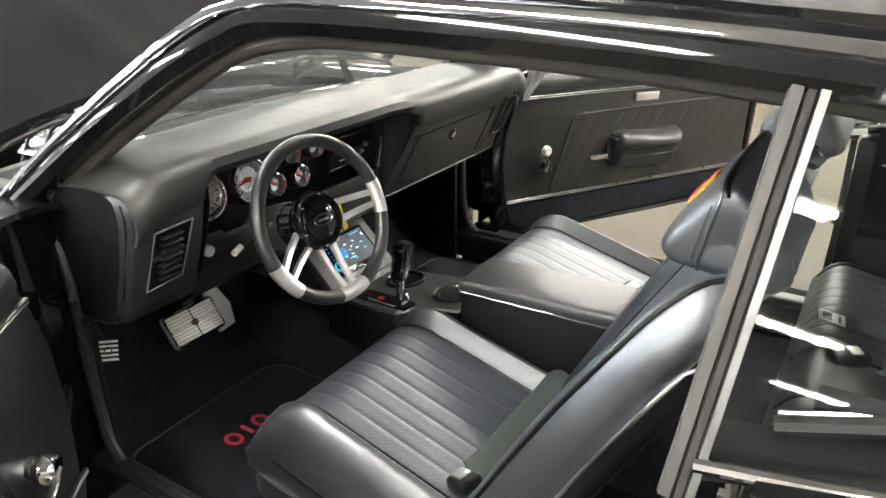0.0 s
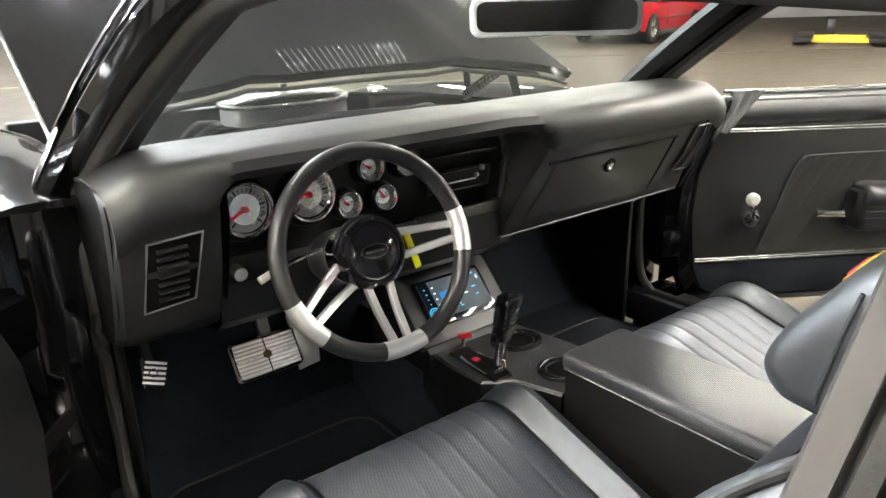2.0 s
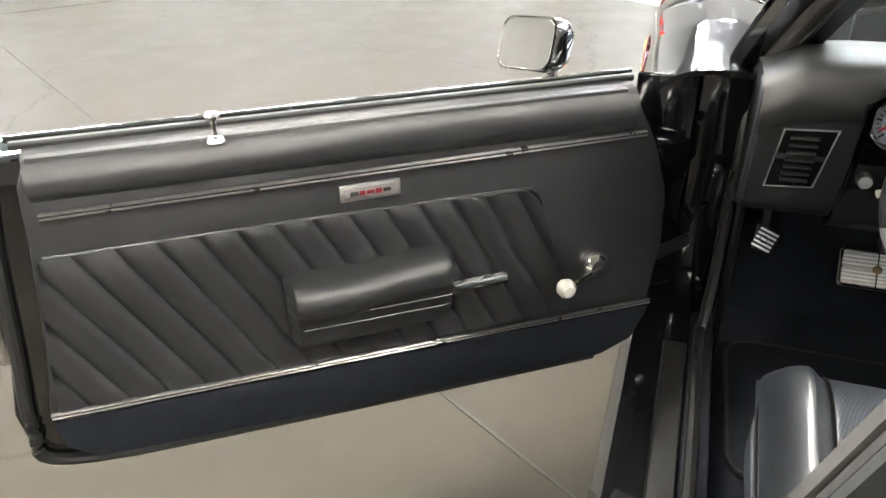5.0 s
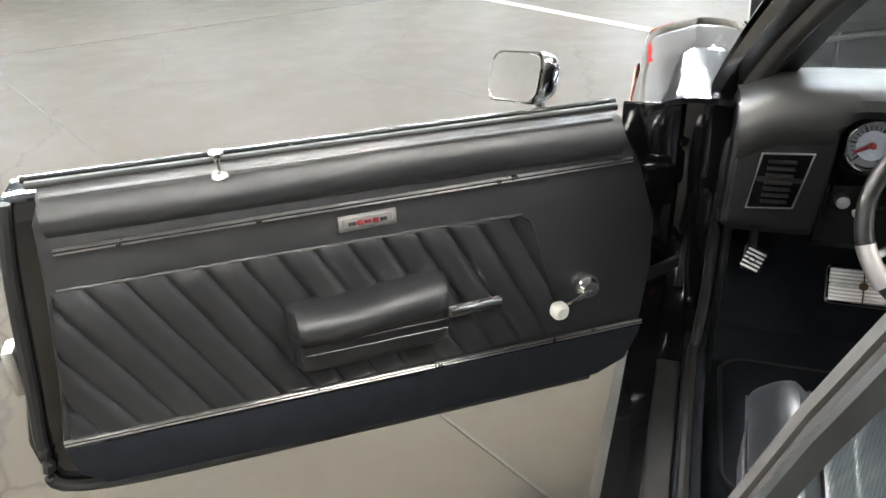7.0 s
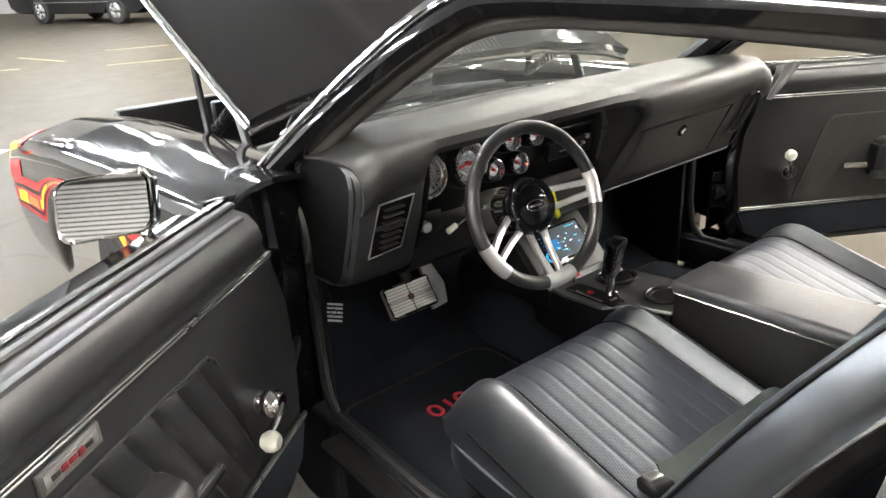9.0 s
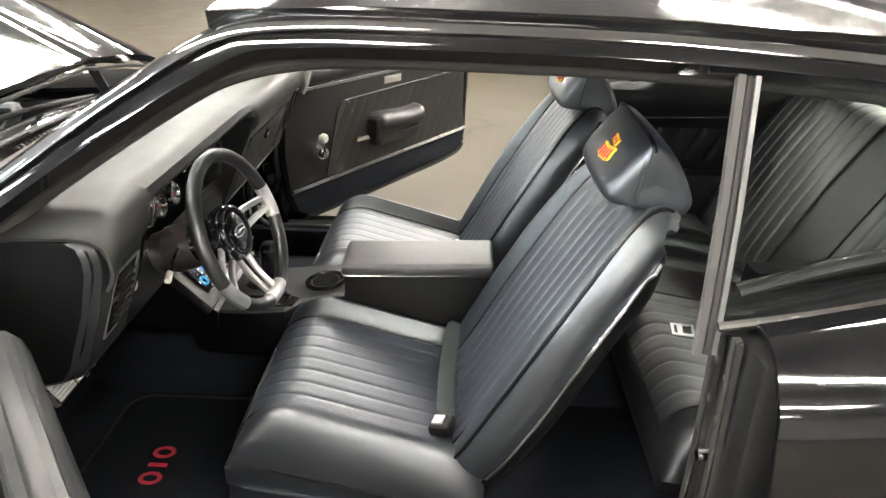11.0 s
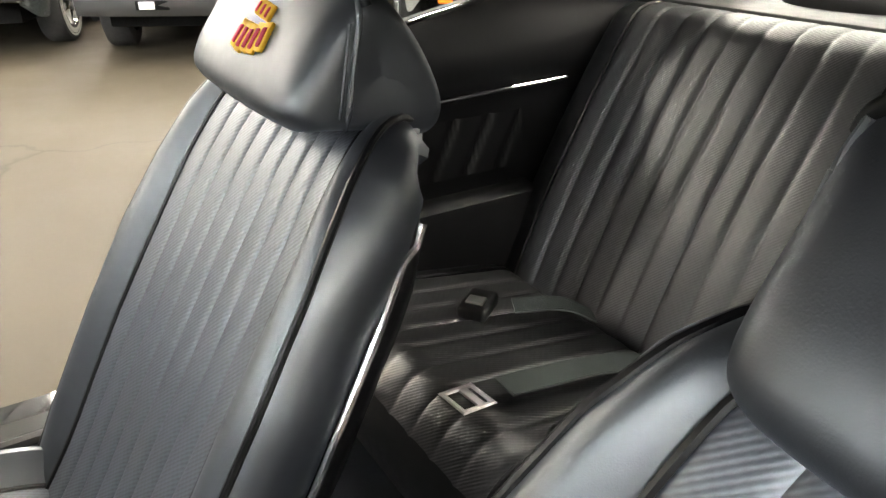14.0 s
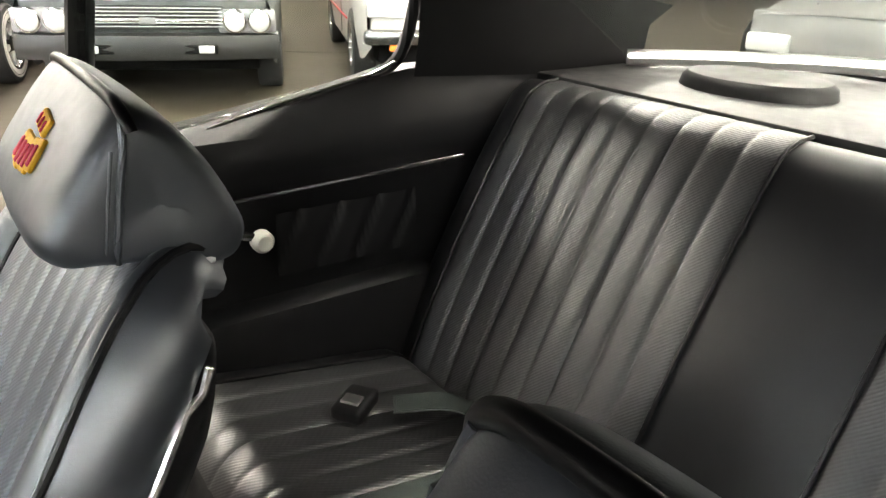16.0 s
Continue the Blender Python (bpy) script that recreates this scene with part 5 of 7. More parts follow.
part("plate", loft([r[1:5] for r in prows]), WEAVE2, con, "carbon-textured console plate")
part("plate_side", merge(loft([r[:2] for r in prows]), loft([r[4:] for r in prows])), PLASTIC, con, "plain black console side")
for cx_, cy, cz in ((-0.028, -0.142, 0.5285), (0.004, 0.032, 0.510)):
    R6 = Matrix.Rotation(radians(-6), 4, "X")
    h = part("cup_holder", lathe([(0.056, 0.001), (0.0555, 0.006), (0.053, 0.008), (0.049, 0.0085), (0.047, 0.006), (0.046, 0.0015)], 40, (cx_, cy, cz), R6), GLOSSK, con, "round black cup holder")
    # flat disc; the depth of the cup is shade put into its colour
    part("cup_shade", lathe([(0.0475, 0.0025), (0, 0.002)], 40, (cx_, cy, cz), R6), BLACKHOLE, h)
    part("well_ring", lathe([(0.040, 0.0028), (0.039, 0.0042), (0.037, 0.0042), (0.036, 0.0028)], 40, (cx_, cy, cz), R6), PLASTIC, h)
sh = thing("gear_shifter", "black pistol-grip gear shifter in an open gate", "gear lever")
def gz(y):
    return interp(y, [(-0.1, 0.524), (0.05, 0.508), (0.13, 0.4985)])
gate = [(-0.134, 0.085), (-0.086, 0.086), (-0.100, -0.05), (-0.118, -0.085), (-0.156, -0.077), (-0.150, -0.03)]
# solid plate painted near-black as the shade inside the gate
part("boot_plate", loft([[(x, y, gz(y) + dz) for x, y in gate] for dz in (-0.002, 0.002)], closed=True, caps=True), BLACKHOLE, sh, "near-black plate for the shade in the open gate", smooth=False)
part("gate_rim", tube([(x, y, gz(y) + 0.002) for x, y in gate], 0.0025, 6, closed=True), GLOSSK, sh)
part("gate_lining", tube([(-0.130, 0.055, gz(0.055) + 0.003), (-0.143, 0.0, gz(0.0) + 0.003), (-0.150, -0.045, gz(-0.045) + 0.003)], 0.0022, 6, 4), BRUSHED, sh, "thin bright gate edge")
part("gate_link", tube([(-0.136, -0.055, 0.523), (-0.118, -0.062, 0.530), (-0.108, -0.05, 0.535)], 0.005, 8, 4), CHROME, sh, "chrome linkage end")
part("detent_mark", rbox(0.014, 0.016, 0.006, 0.002, at=(-0.118, 0.02, 0.514)), RED, sh, "small red detent")
part("stick", tube([(-0.100, -0.03, 0.512), (-0.092, -0.022, 0.530), (-0.076, -0.010, 0.548), (-0.066, -0.002, 0.568)], 0.012, 10, 4), GLOSSK, sh)
gsec = []
for z, x, w, d in ((0.548, -0.070, 0.012, 0.014), (0.556, -0.068, 0.017, 0.019), (0.59, -0.060, 0.018, 0.020), (0.616, -0.053, 0.020, 0.021), (0.632, -0.049, 0.023, 0.023), (0.641, -0.047, 0.022, 0.022), (0.646, -0.046, 0.014, 0.014)):
    gsec.append([(x + px, py, z + 0.15 * px) for px, py in rounded(-w, -d, w, d, min(w, d) * 0.45, 3)])
part("grip", loft(gsec, closed=True, caps=True), GLOSSK, sh, "glossy black pistol grip")
for i in range(4):
    z = 0.585 + i * 0.011
    x = interp(z, [(0.556, -0.068), (0.59, -0.060), (0.616, -0.053), (0.632, -0.049)])
    part("grip_rib", tube([(x - 0.018, -0.017, z), (x + 0.012, -0.0205, z + 0.002), (x + 0.0195, -0.012, z + 0.004)], 0.0018, 6), PLASTIC, sh)
part("release_stalk", tube([(-0.088, 0.10, 0.503), (-0.082, 0.104, 0.520)], 0.004, 8), PLASTIC, sh)
part("red_button", rbox(0.030, 0.011, 0.010, 0.003, at=(-0.078, 0.105, 0.523), rot=Matrix.Rotation(radians(-18), 4, "Z")), RED, sh, "red release knob")


# ---- seats ----
def cushion_grid(w, l, zf, nu=40, nv=30):
    """A closed pad: the top given by zf(u, v) over -1..1, falling off at the edges to a flat base."""
    bm = bmesh.new()
    us, vs = np.linspace(-1, 1, nu), np.linspace(-1, 1, nv)
    rows = [[bm.verts.new((w / 2 * u, l / 2 * v, zf(u, v))) for u in us] for v in vs]
    for a, b in zip(rows, rows[1:]):
        for i in range(nu - 1):
            bm.faces.new((a[i], a[i + 1], b[i + 1], b[i]))
    ring = rows[0][:] + [r[-1] for r in rows[1:]] + rows[-1][-2::-1] + [r[0] for r in rows[-2:0:-1]]
    low = [bm.verts.new((v.co.x * 0.97, v.co.y * 0.97, -0.06)) for v in ring]
    k = len(ring)
    for i in range(k):
        bm.faces.new((ring[i], low[i], low[(i + 1) % k], ring[(i + 1) % k]))
    bm.faces.new(low)
    return bm


def edge(t, p=0.35):
    """1 in the middle, falling round to 0 at |t|=1."""
    t = min(1.0, abs(t))
    e = max(0.0, (t - (1 - p)) / p)
    return math.sqrt(max(0.0, 1 - e * e))


def pleat(x, n):
    """Soft ribs with sharp seams: n ribs over x in 0..1."""
    f = (x * n) % 1.0
    return max(0.0, 1 - abs(2 * f - 1) ** 5)



def frame_path(pts, n):
    """Even points along a smooth (y, z) line, each with its front-facing normal."""
    p = smoothpath([(0, y, z) for y, z in pts], 12)
    d = [0.0]
    for a, b in zip(p, p[1:]):
        d.append(d[-1] + (b - a).length)
    out = []
    for i in range(n):
        t = d[-1] * i / (n - 1)
        k = max(j for j in range(len(d)) if d[j] <= t + 1e-9)
        k = min(k, len(p) - 2)
        q = p[k].lerp(p[k + 1], (t - d[k]) / (d[k + 1] - d[k]))
        g = (p[min(k + 2, len(p) - 1)] - p[max(k - 1, 0)]).normalized()
        out.append((i / (n - 1), q.y, q.z, g.z, -g.y))
    return out


def seat(cx, hx):
    st = thing("bucket_seat", "black vinyl bucket seat with pleated carbon-textured insert and headrest", "car seat", pose(cx, 0, 0), group="front bucket seats")
    W, L = 0.56, 0.53

    def cz(u, v):
        crown = 0.104 * edge(u, 0.24) * edge(v, 0.46)
        bol = 0.040 * smooth((abs(u) - 0.65) / 0.14) * edge(u, 0.27)
        return -0.02 + crown + bol * edge(v, 0.4) + 0.018 * v * 0.5

    CMX = Matrix.Translation((-0.006, -0.315, 0.398)) @ Matrix.Rotation(radians(13.5), 4, "X")
    BMX = Matrix.Translation((-0.006, -0.315, 0.418)) @ Matrix.Rotation(radians(5), 4, "X")
    part("seat_cushion", cushion_grid(W, L, lambda u, v: cz(u, v) - (0.006 if abs(u) < 0.635 and -0.97 < v < 0.9 else 0.0), 80, 40), VINYL, st, "smooth black vinyl bolsters", matrix=CMX)
    rows = []
    for j in range(48):
        v = lerp(-0.98, 0.975, j / 47)
        row = []
        for i in range(113):
            k = i / 112
            u = lerp(-0.65, 0.65, k)
            row.append((W / 2 * u, L / 2 * v, cz(u, v) + 0.001 + 0.0022 * pleat(k, 8) * min(1, (0.985 - v) / 0.05 + 0.1)))
        rows.append(row)
    part("cushion_insert", loft(rows), WEAVE, st, "pleated carbon-textured insert", matrix=CMX)
    for sx in (-1, 1):
        part("cushion_piping", tube([(sx * 0.655 * W / 2, L / 2 * v, cz(0.655, v) + 0.003) for v in np.linspace(-0.95, 0.985, 30)], 0.003, 6), PIPING, st, matrix=CMX)
    around = [(W / 2 * u, L / 2 * v) for u, v in ((-0.985, -0.9), (-0.99, 0.0), (-0.985, 0.7), (-0.93, 0.93), (-0.8, 0.985), (0, 0.995), (0.8, 0.985), (0.93, 0.93), (0.985, 0.7), (0.99, 0.0), (0.985, -0.9))]
    part("edge_piping", tube([(x, y, 0.004) for x, y in around], 0.0035, 6, 4), PIPING, st, matrix=CMX)
    part("lower_band", sweep(smoothpath([(x * 0.985, y * 0.985, -0.075) for x, y in around], 4), [(-0.008, -0.03), (0.006, -0.03), (0.010, 0.0), (0.006, 0.028), (-0.008, 0.028)]), VINYL, st, "black vinyl cushion band", matrix=BMX)
    part("cushion_trim", sweep(smoothpath([(x * 0.99, y * 0.99, -0.105) for x, y in around], 4), [(-0.006, -0.008), (0.006, -0.008), (0.009, 0.0), (0.006, 0.008), (-0.006, 0.008)]), MATS["bright_trim"], st, "bright trim round the cushion base", matrix=BMX)
    part("seat_base", rbox(0.44, 0.44, 0.12, 0.02, at=(0, -0.32, 0.30)), PLASTIC, st)
    for sx in (-1, 1):
        part("seat_rail", rbox(0.03, 0.46, 0.03, 0.005, at=(sx * 0.17, -0.32, 0.245)), BRUSHED, st)

    # backrest: a curved front line with the width, bolsters and side bands set out along it
    line = frame_path([(-0.490, 0.415), (-0.545, 0.50), (-0.618, 0.63), (-0.688, 0.75), (-0.752, 0.855), (-0.800, 0.925), (-0.838, 0.961), (-0.872, 0.966), (-0.898, 0.945)], 56)

    def wo(s):
        return interp(s, [(0, 0.235), (0.12, 0.252), (0.35, 0.258), (0.55, 0.254), (0.70, 0.240), (0.80, 0.222), (0.87, 0.202), (0.93, 0.178), (1, 0.155)])

    def wi(s):
        return interp(s, [(0, 0.172), (0.4, 0.186), (0.72, 0.180), (0.85, 0.166), (0.93, 0.150), (1, 0.128)])

    def depth(s):
        return interp(s, [(0, 0.070), (0.3, 0.072), (0.55, 0.064), (0.8, 0.066), (0.9, 0.062), (1, 0.030)])

    def bol(s):
        return interp(s, [(0, 0.004), (0.15, 0.017), (0.55, 0.022), (0.8, 0.014), (0.92, 0.004), (1, 0.0)])

    def at(q, x, d):
        s, y, z, ny, nz = q
        return (x, y + ny * d, z + nz * d)

    left, right, mid = [], [], []
    for q in line:
        s = q[0]
        o, i_, dd, b = wo(s), wi(s), depth(s), bol(s)
        ex = interp(s, [(0, 0.0), (0.68, 0.0), (0.84, 0.013), (0.93, 0.024), (1, 0.018)])
        sec = [(o - 0.004 + ex, -dd), (o + 0.006 + ex, -dd * 0.78), (o + 0.010 + ex, -dd * 0.5), (o + 0.009 + ex * 0.7, -dd * 0.22), (o + 0.004, -0.002 + b * 0.35), (o - 0.003, 0.005 + b * 0.55)]
        sec += [(lerp(o - 0.003, i_, k), lerp(0.005 + b * 0.55, -0.003, k ** 1.6) + (0.006 + b * 0.55) * math.sin(math.pi * k ** 0.85) * 0.75) for k in (0.12, 0.26, 0.42, 0.58, 0.74, 0.88, 1.0)]
        left.append([at(q, -x, d) for x, d in sec])
        right.append([at(q, x, d) for x, d in sec])
        cap = min(1.0, (1.0 - s) / 0.10)
        mid.append([at(q, lerp(-i_, i_, k / 128), -0.002 - 0.008 * (1 - (2 * k / 128 - 1) ** 2) + 0.0040 * pleat(k / 128, 8) * max(0.15, cap)) for k in range(129)])
    part("backrest", merge(loft(left), loft(right)), VINYL, st, "smooth black vinyl bolsters and sides")
    part("backrest_insert", loft(mid), WEAVE, st, "pleated carbon-textured insert")
    for sx in (-1, 1):
        part("backrest_piping", tube([at(q, sx * wi(q[0]), 0.0008) for q in line], 0.0034, 6), PIPING, st)
        part("outer_piping", tube([at(q, sx * (wo(q[0]) - 0.001), 0.005 + bol(q[0]) * 0.5) for q in line[:-2]], 0.0040, 8), PIPING, st)
        rim = [at(q, sx * (wo(q[0]) + 0.003), -depth(q[0]) - 0.001) for q in line[3:44]]
        e = Vector(rim[-1])
        rim += [e + Vector((-sx * 0.004, -0.016, 0.010)), e + Vector((-sx * 0.006, -0.024, 0.030))]
        part("chrome_edge", tube(rim, 0.0042, 8), MATS["bright_trim"], st, "thin chrome backrest edge trim")
    shellrows = []
    for q in line[1:54]:
        s = q[0]
        o, dd = wo(s) + 0.001, depth(s)
        half = [(o, -dd), (o - 0.004, -dd - 0.020), (o - 0.018, -dd - 0.038), (o - 0.05, -dd - 0.046)]
        k = min(1.0, (1.0 - s) / 0.25)
        half = [(x, -dd + (d + dd) * k) for x, d in half]
        shellrows.append([at(q, -x, d) for x, d in half] + [at(q, x, d) for x, d in reversed(half)])
    part("back_shell", loft(shellrows), PLASTIC, st, "black back shell")
    # headrest: a wedge-shaped pillow, steep in front and sloping behind
    prof = [(-0.795, 0.962), (-0.770, 0.966), (-0.756, 0.984), (-0.765, 1.010), (-0.786, 1.040), (-0.809, 1.070), (-0.835, 1.093), (-0.862, 1.082), (-0.893, 1.046), (-0.916, 1.004), (-0.926, 0.970), (-0.916, 0.948), (-0.888, 0.944), (-0.845, 0.955)]
    TH = Matrix.Translation((hx - cx, 0, 0))
    cyy, czz = -0.850, 1.012
    ends = ((0.152, 0.0), (0.154, 0.30), (0.1545, 0.55), (0.153, 0.72), (0.149, 0.82), (0.142, 0.89), (0.130, 0.94), (0.112, 0.968), (0.085, 0.985), (0.045, 0.996), (0.0, 1.0))
    ends = [(max(0.0, p.x), min(1.0, max(0.02, p.y))) for p in smoothpath([(x, k, 0) for x, k in ends], 4)]
    sec = []
    ring = smoothpath([(0, y, z) for y, z in prof + [prof[0]]], 6)[:-1]
    for x, k in [(-x, k) for x, k in ends] + [(x, k) for x, k in reversed(ends[:-1])]:
        row = []
        for p in ring:
            low = smooth((1.0 - p.z) / 0.05) * smooth((-0.84 - p.y) / 0.04)
            wr = (0.0035 * math.sin(x * 170) * smooth((abs(x) - 0.05) / 0.06) + 0.002 * math.sin(k * 26)) * low
            row.append((x, cyy + (p.y - cyy) * k + wr, czz + (p.z - czz) * k - wr * 0.6))
        sec.append(row)
    hr = part("headrest", loft(sec, closed=True, caps=True), VINYL, st, "padded black headrest", matrix=TH)
    top = [(sg * x, cyy + 0.018 * k, czz + 0.0815 * k) for sg, lst in ((-1, [e for e in ends if e[1] > 0.72]), (1, list(reversed([e for e in ends[:-1] if e[1] > 0.72])))) for x, k in lst]
    part("headrest_piping", tube(top, 0.0052, 12), PIPING, hr, matrix=TH)
    for sx in (-1, 1):
        part("headrest_bracket", rbox(0.028, 0.030, 0.018, 0.006, at=(sx * 0.138, -0.876, 0.956), rot=Matrix.Rotation(radians(-sx * 25), 4, "Y")), mat("pale_bracket", (0.42, 0.43, 0.44), 0.4), st, "pale headrest bracket", matrix=TH)
        for dy in (0.0, 0.008):
            seam = []
            for y, z in ((-0.832, 1.078), (-0.829, 1.058), (-0.824, 1.035), (-0.819, 1.008), (-0.815, 0.985), (-0.815, 0.968))[1 if dy else 0:]:
                q = Vector((y + dy - cyy, z - czz))
                far = max(ring, key=lambda p: Vector((p.y - cyy, p.z - czz)).normalized().dot(q.normalized()))
                k = min(1.0, q.length / Vector((far.y - cyy, far.z - czz)).length)
                seam.append((sx * (interp(k, [(kk, xx) for xx, kk in ends]) + 0.0008), y + dy, z))
            part("headrest_seam", tube(seam, 0.0030 if dy == 0.0 else 0.0014, 8, 4), VINYL, hr, matrix=TH)
    # stitched emblem: plain blocks in two rows
    EM = TH @ Matrix.Translation((-0.022, -0.7815, 1.036)) @ Matrix.Rotation(radians(36), 4, "X") @ Matrix.Scale(0.76, 4)
    blocks = [(-0.020 + i * 0.0175, 0.031 + i * 0.002, 0.0185, 0.023, -6, 0.30) for i in range(3)] + [(-0.041 + i * 0.019, -0.004 + (0.005, 0.0, -0.003, -0.004, -0.002)[i], 0.0215, 0.040 + 0.003 * (i % 2), 8 - 4 * i, 0.5) for i in range(5)]
    for x, z, w, h, a, core in blocks:
        rot = Matrix.Rotation(radians(a), 4, "Y")
        part("emblem_block", rbox(w, 0.006, h, 0.003, at=(x, 0.0, z), rot=rot), YELLOW, hr, "yellow stitched emblem", matrix=EM)
        part("emblem_core", rbox(w * core, 0.006, h * 0.66, 0.0025, at=(x, 0.0022, z - h * 0.04), rot=rot), REDCLOTH, hr, "red stitched core", matrix=EM)
    return st


seat(-0.385, -0.388)
seat(0.352, 0.335)

# ---- rear seat ----
rear = thing("rear_bench", "black vinyl rear bench with pleated carbon-textured inserts", "car seat")
RW = 1.38


def rz(u, v):
    return -0.03 + 0.10 * edge(u, 0.12) * edge(v, 0.20) + 0.024 * (1 - v * v)


RBX = Matrix.Translation((0, -1.533, 0.672)) @ Matrix.Rotation(radians(90 + 27.5), 4, "X") @ Matrix.Rotation(math.pi, 4, "Y")
# bench wears the shaded copies of the front seats' vinyl and weave
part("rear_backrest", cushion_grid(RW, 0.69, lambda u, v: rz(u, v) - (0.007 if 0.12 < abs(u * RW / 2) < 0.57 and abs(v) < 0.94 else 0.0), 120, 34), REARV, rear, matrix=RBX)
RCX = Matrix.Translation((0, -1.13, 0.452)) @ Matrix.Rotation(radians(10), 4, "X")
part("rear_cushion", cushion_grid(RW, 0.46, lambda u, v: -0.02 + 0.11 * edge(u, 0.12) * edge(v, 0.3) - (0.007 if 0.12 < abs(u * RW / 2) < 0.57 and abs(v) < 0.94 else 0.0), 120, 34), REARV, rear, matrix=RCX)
for s in (-1, 1):
    for nm, mx, fn, ll, v0, v1 in (("backrest_insert", RBX, rz, 0.69, -0.95, 0.97), ("cushion_insert", RCX, lambda u, v: -0.02 + 0.11 * edge(u, 0.12) * edge(v, 0.3), 0.46, -0.95, 0.97)):
        rows = []
        for j in range(36):
            v = lerp(v0, v1, j / 35)
            row = []
            for i in range(121):
                k = i / 120
                x = s * lerp(0.105, 0.585, k)
                row.append((x, ll / 2 * v, fn(x / (RW / 2), v) + 0.001 + 0.0045 * pleat(k, 9)))
            rows.append(row)
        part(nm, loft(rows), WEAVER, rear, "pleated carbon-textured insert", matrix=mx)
        for x in (0.103, 0.588):
            part("seat_piping", tube([(s * x, ll / 2 * v, fn(s * x / (RW / 2), v) + 0.004) for v in np.linspace(v0, v1, 40)], 0.0036, 6), PIPING, rear, matrix=mx)
shelf = thing("parcel_shelf", "black carpeted parcel shelf with raised speaker", "shelf")
part("board", rbox(1.30, 0.60, 0.02, 0.005, at=(0, -1.965, 0.978)), mat("shelf_vinyl", (0.03, 0.03, 0.03), 0.5, bump=0.3), shelf)
for s in (-1, 1):
    sp = part("speaker", lathe([(0, 0.028), (0.05, 0.027), (0.085, 0.024), (0.092, 0.016), (0.095, 0.0)], 40, (s * 0.33, -1.88, 0.988)), PLASTIC, shelf, "oval black speaker cover")
    sp.data.transform(Matrix.Translation((s * 0.33, -1.88, 0)) @ Matrix.Diagonal((1.45, 1.1, 1, 1)) @ Matrix.Translation((-s * 0.33, 1.88, 0)))


def quarter_trim(s):
    q = thing("rear_side_trim", "black vinyl rear side trim with chrome strip and armrest", "car trim")
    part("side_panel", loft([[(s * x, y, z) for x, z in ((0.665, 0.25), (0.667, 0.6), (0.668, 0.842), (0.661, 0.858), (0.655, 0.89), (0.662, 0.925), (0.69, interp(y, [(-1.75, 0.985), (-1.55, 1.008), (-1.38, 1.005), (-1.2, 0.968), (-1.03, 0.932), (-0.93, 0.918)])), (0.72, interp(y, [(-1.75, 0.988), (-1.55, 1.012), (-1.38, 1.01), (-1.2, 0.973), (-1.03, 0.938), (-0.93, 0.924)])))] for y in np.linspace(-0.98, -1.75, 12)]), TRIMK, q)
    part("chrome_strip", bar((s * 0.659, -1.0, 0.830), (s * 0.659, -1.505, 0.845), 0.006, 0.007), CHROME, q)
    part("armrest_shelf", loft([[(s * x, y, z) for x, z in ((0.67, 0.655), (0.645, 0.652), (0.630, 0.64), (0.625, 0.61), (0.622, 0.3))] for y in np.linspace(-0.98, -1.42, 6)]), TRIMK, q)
    c = part("crank", tube([(s * 0.655, -1.03, 0.80), (s * 0.63, -1.03, 0.80), (s * 0.625, -1.07, 0.785), (s * 0.62, -1.095, 0.778)], 0.007, 8, 3), CHROME, q)
    part("crank_knob", lathe([(0, 0.03), (0.012, 0.028), (0.018, 0.02), (0.018, 0.008), (0, 0)], 20, (s * 0.635, -1.092, 0.774), Matrix.Rotation(radians(-90 * s), 4, "Y")), WHITEKNOB, c)
    rows = []
    for z in np.linspace(0.69, 0.80, 8):
        rows.append([(s * (0.662 - 0.006 * pleat(((y + 1.5) + (z - 0.7) * 0.5) / 0.075 % 1, 1)), y, z) for y in np.linspace(-1.40, -1.13, 100)])
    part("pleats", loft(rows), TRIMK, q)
    part("sail_panel", loft([[(s * x, y, z) for x, z in ((0.668, interp(y, [(-2.0, 0.96), (-1.40, 0.995)])), (0.655, 1.06), (lerp(0.60, 0.64, (y + 2.0) / 0.6), interp(y, [(-2.0, 1.10), (-1.88, 1.12), (-1.6, 1.20), (-1.40, 1.235)])))] for y in np.linspace(-1.40, -1.98, 8)]), PLASTIC, q, "dark sail panel")
    g = part("quarter_glass", shell([[(s * lerp(interp(y, [(-1.40, 0.735), (-0.89, 0.802)]), 0.66, v), y, lerp(interp(y, [(-1.40, 1.0), (-0.89, 0.87)]), interp(y, [(-1.40, 1.22), (-0.89, 1.26)]), v)) for v in np.linspace(0, 1, 6)] for y in np.linspace(-0.895, -1.40, 10)], 0.004, (s, 0, 0)), GLASS, q, "clear side glass")
    g.visible_shadow = False
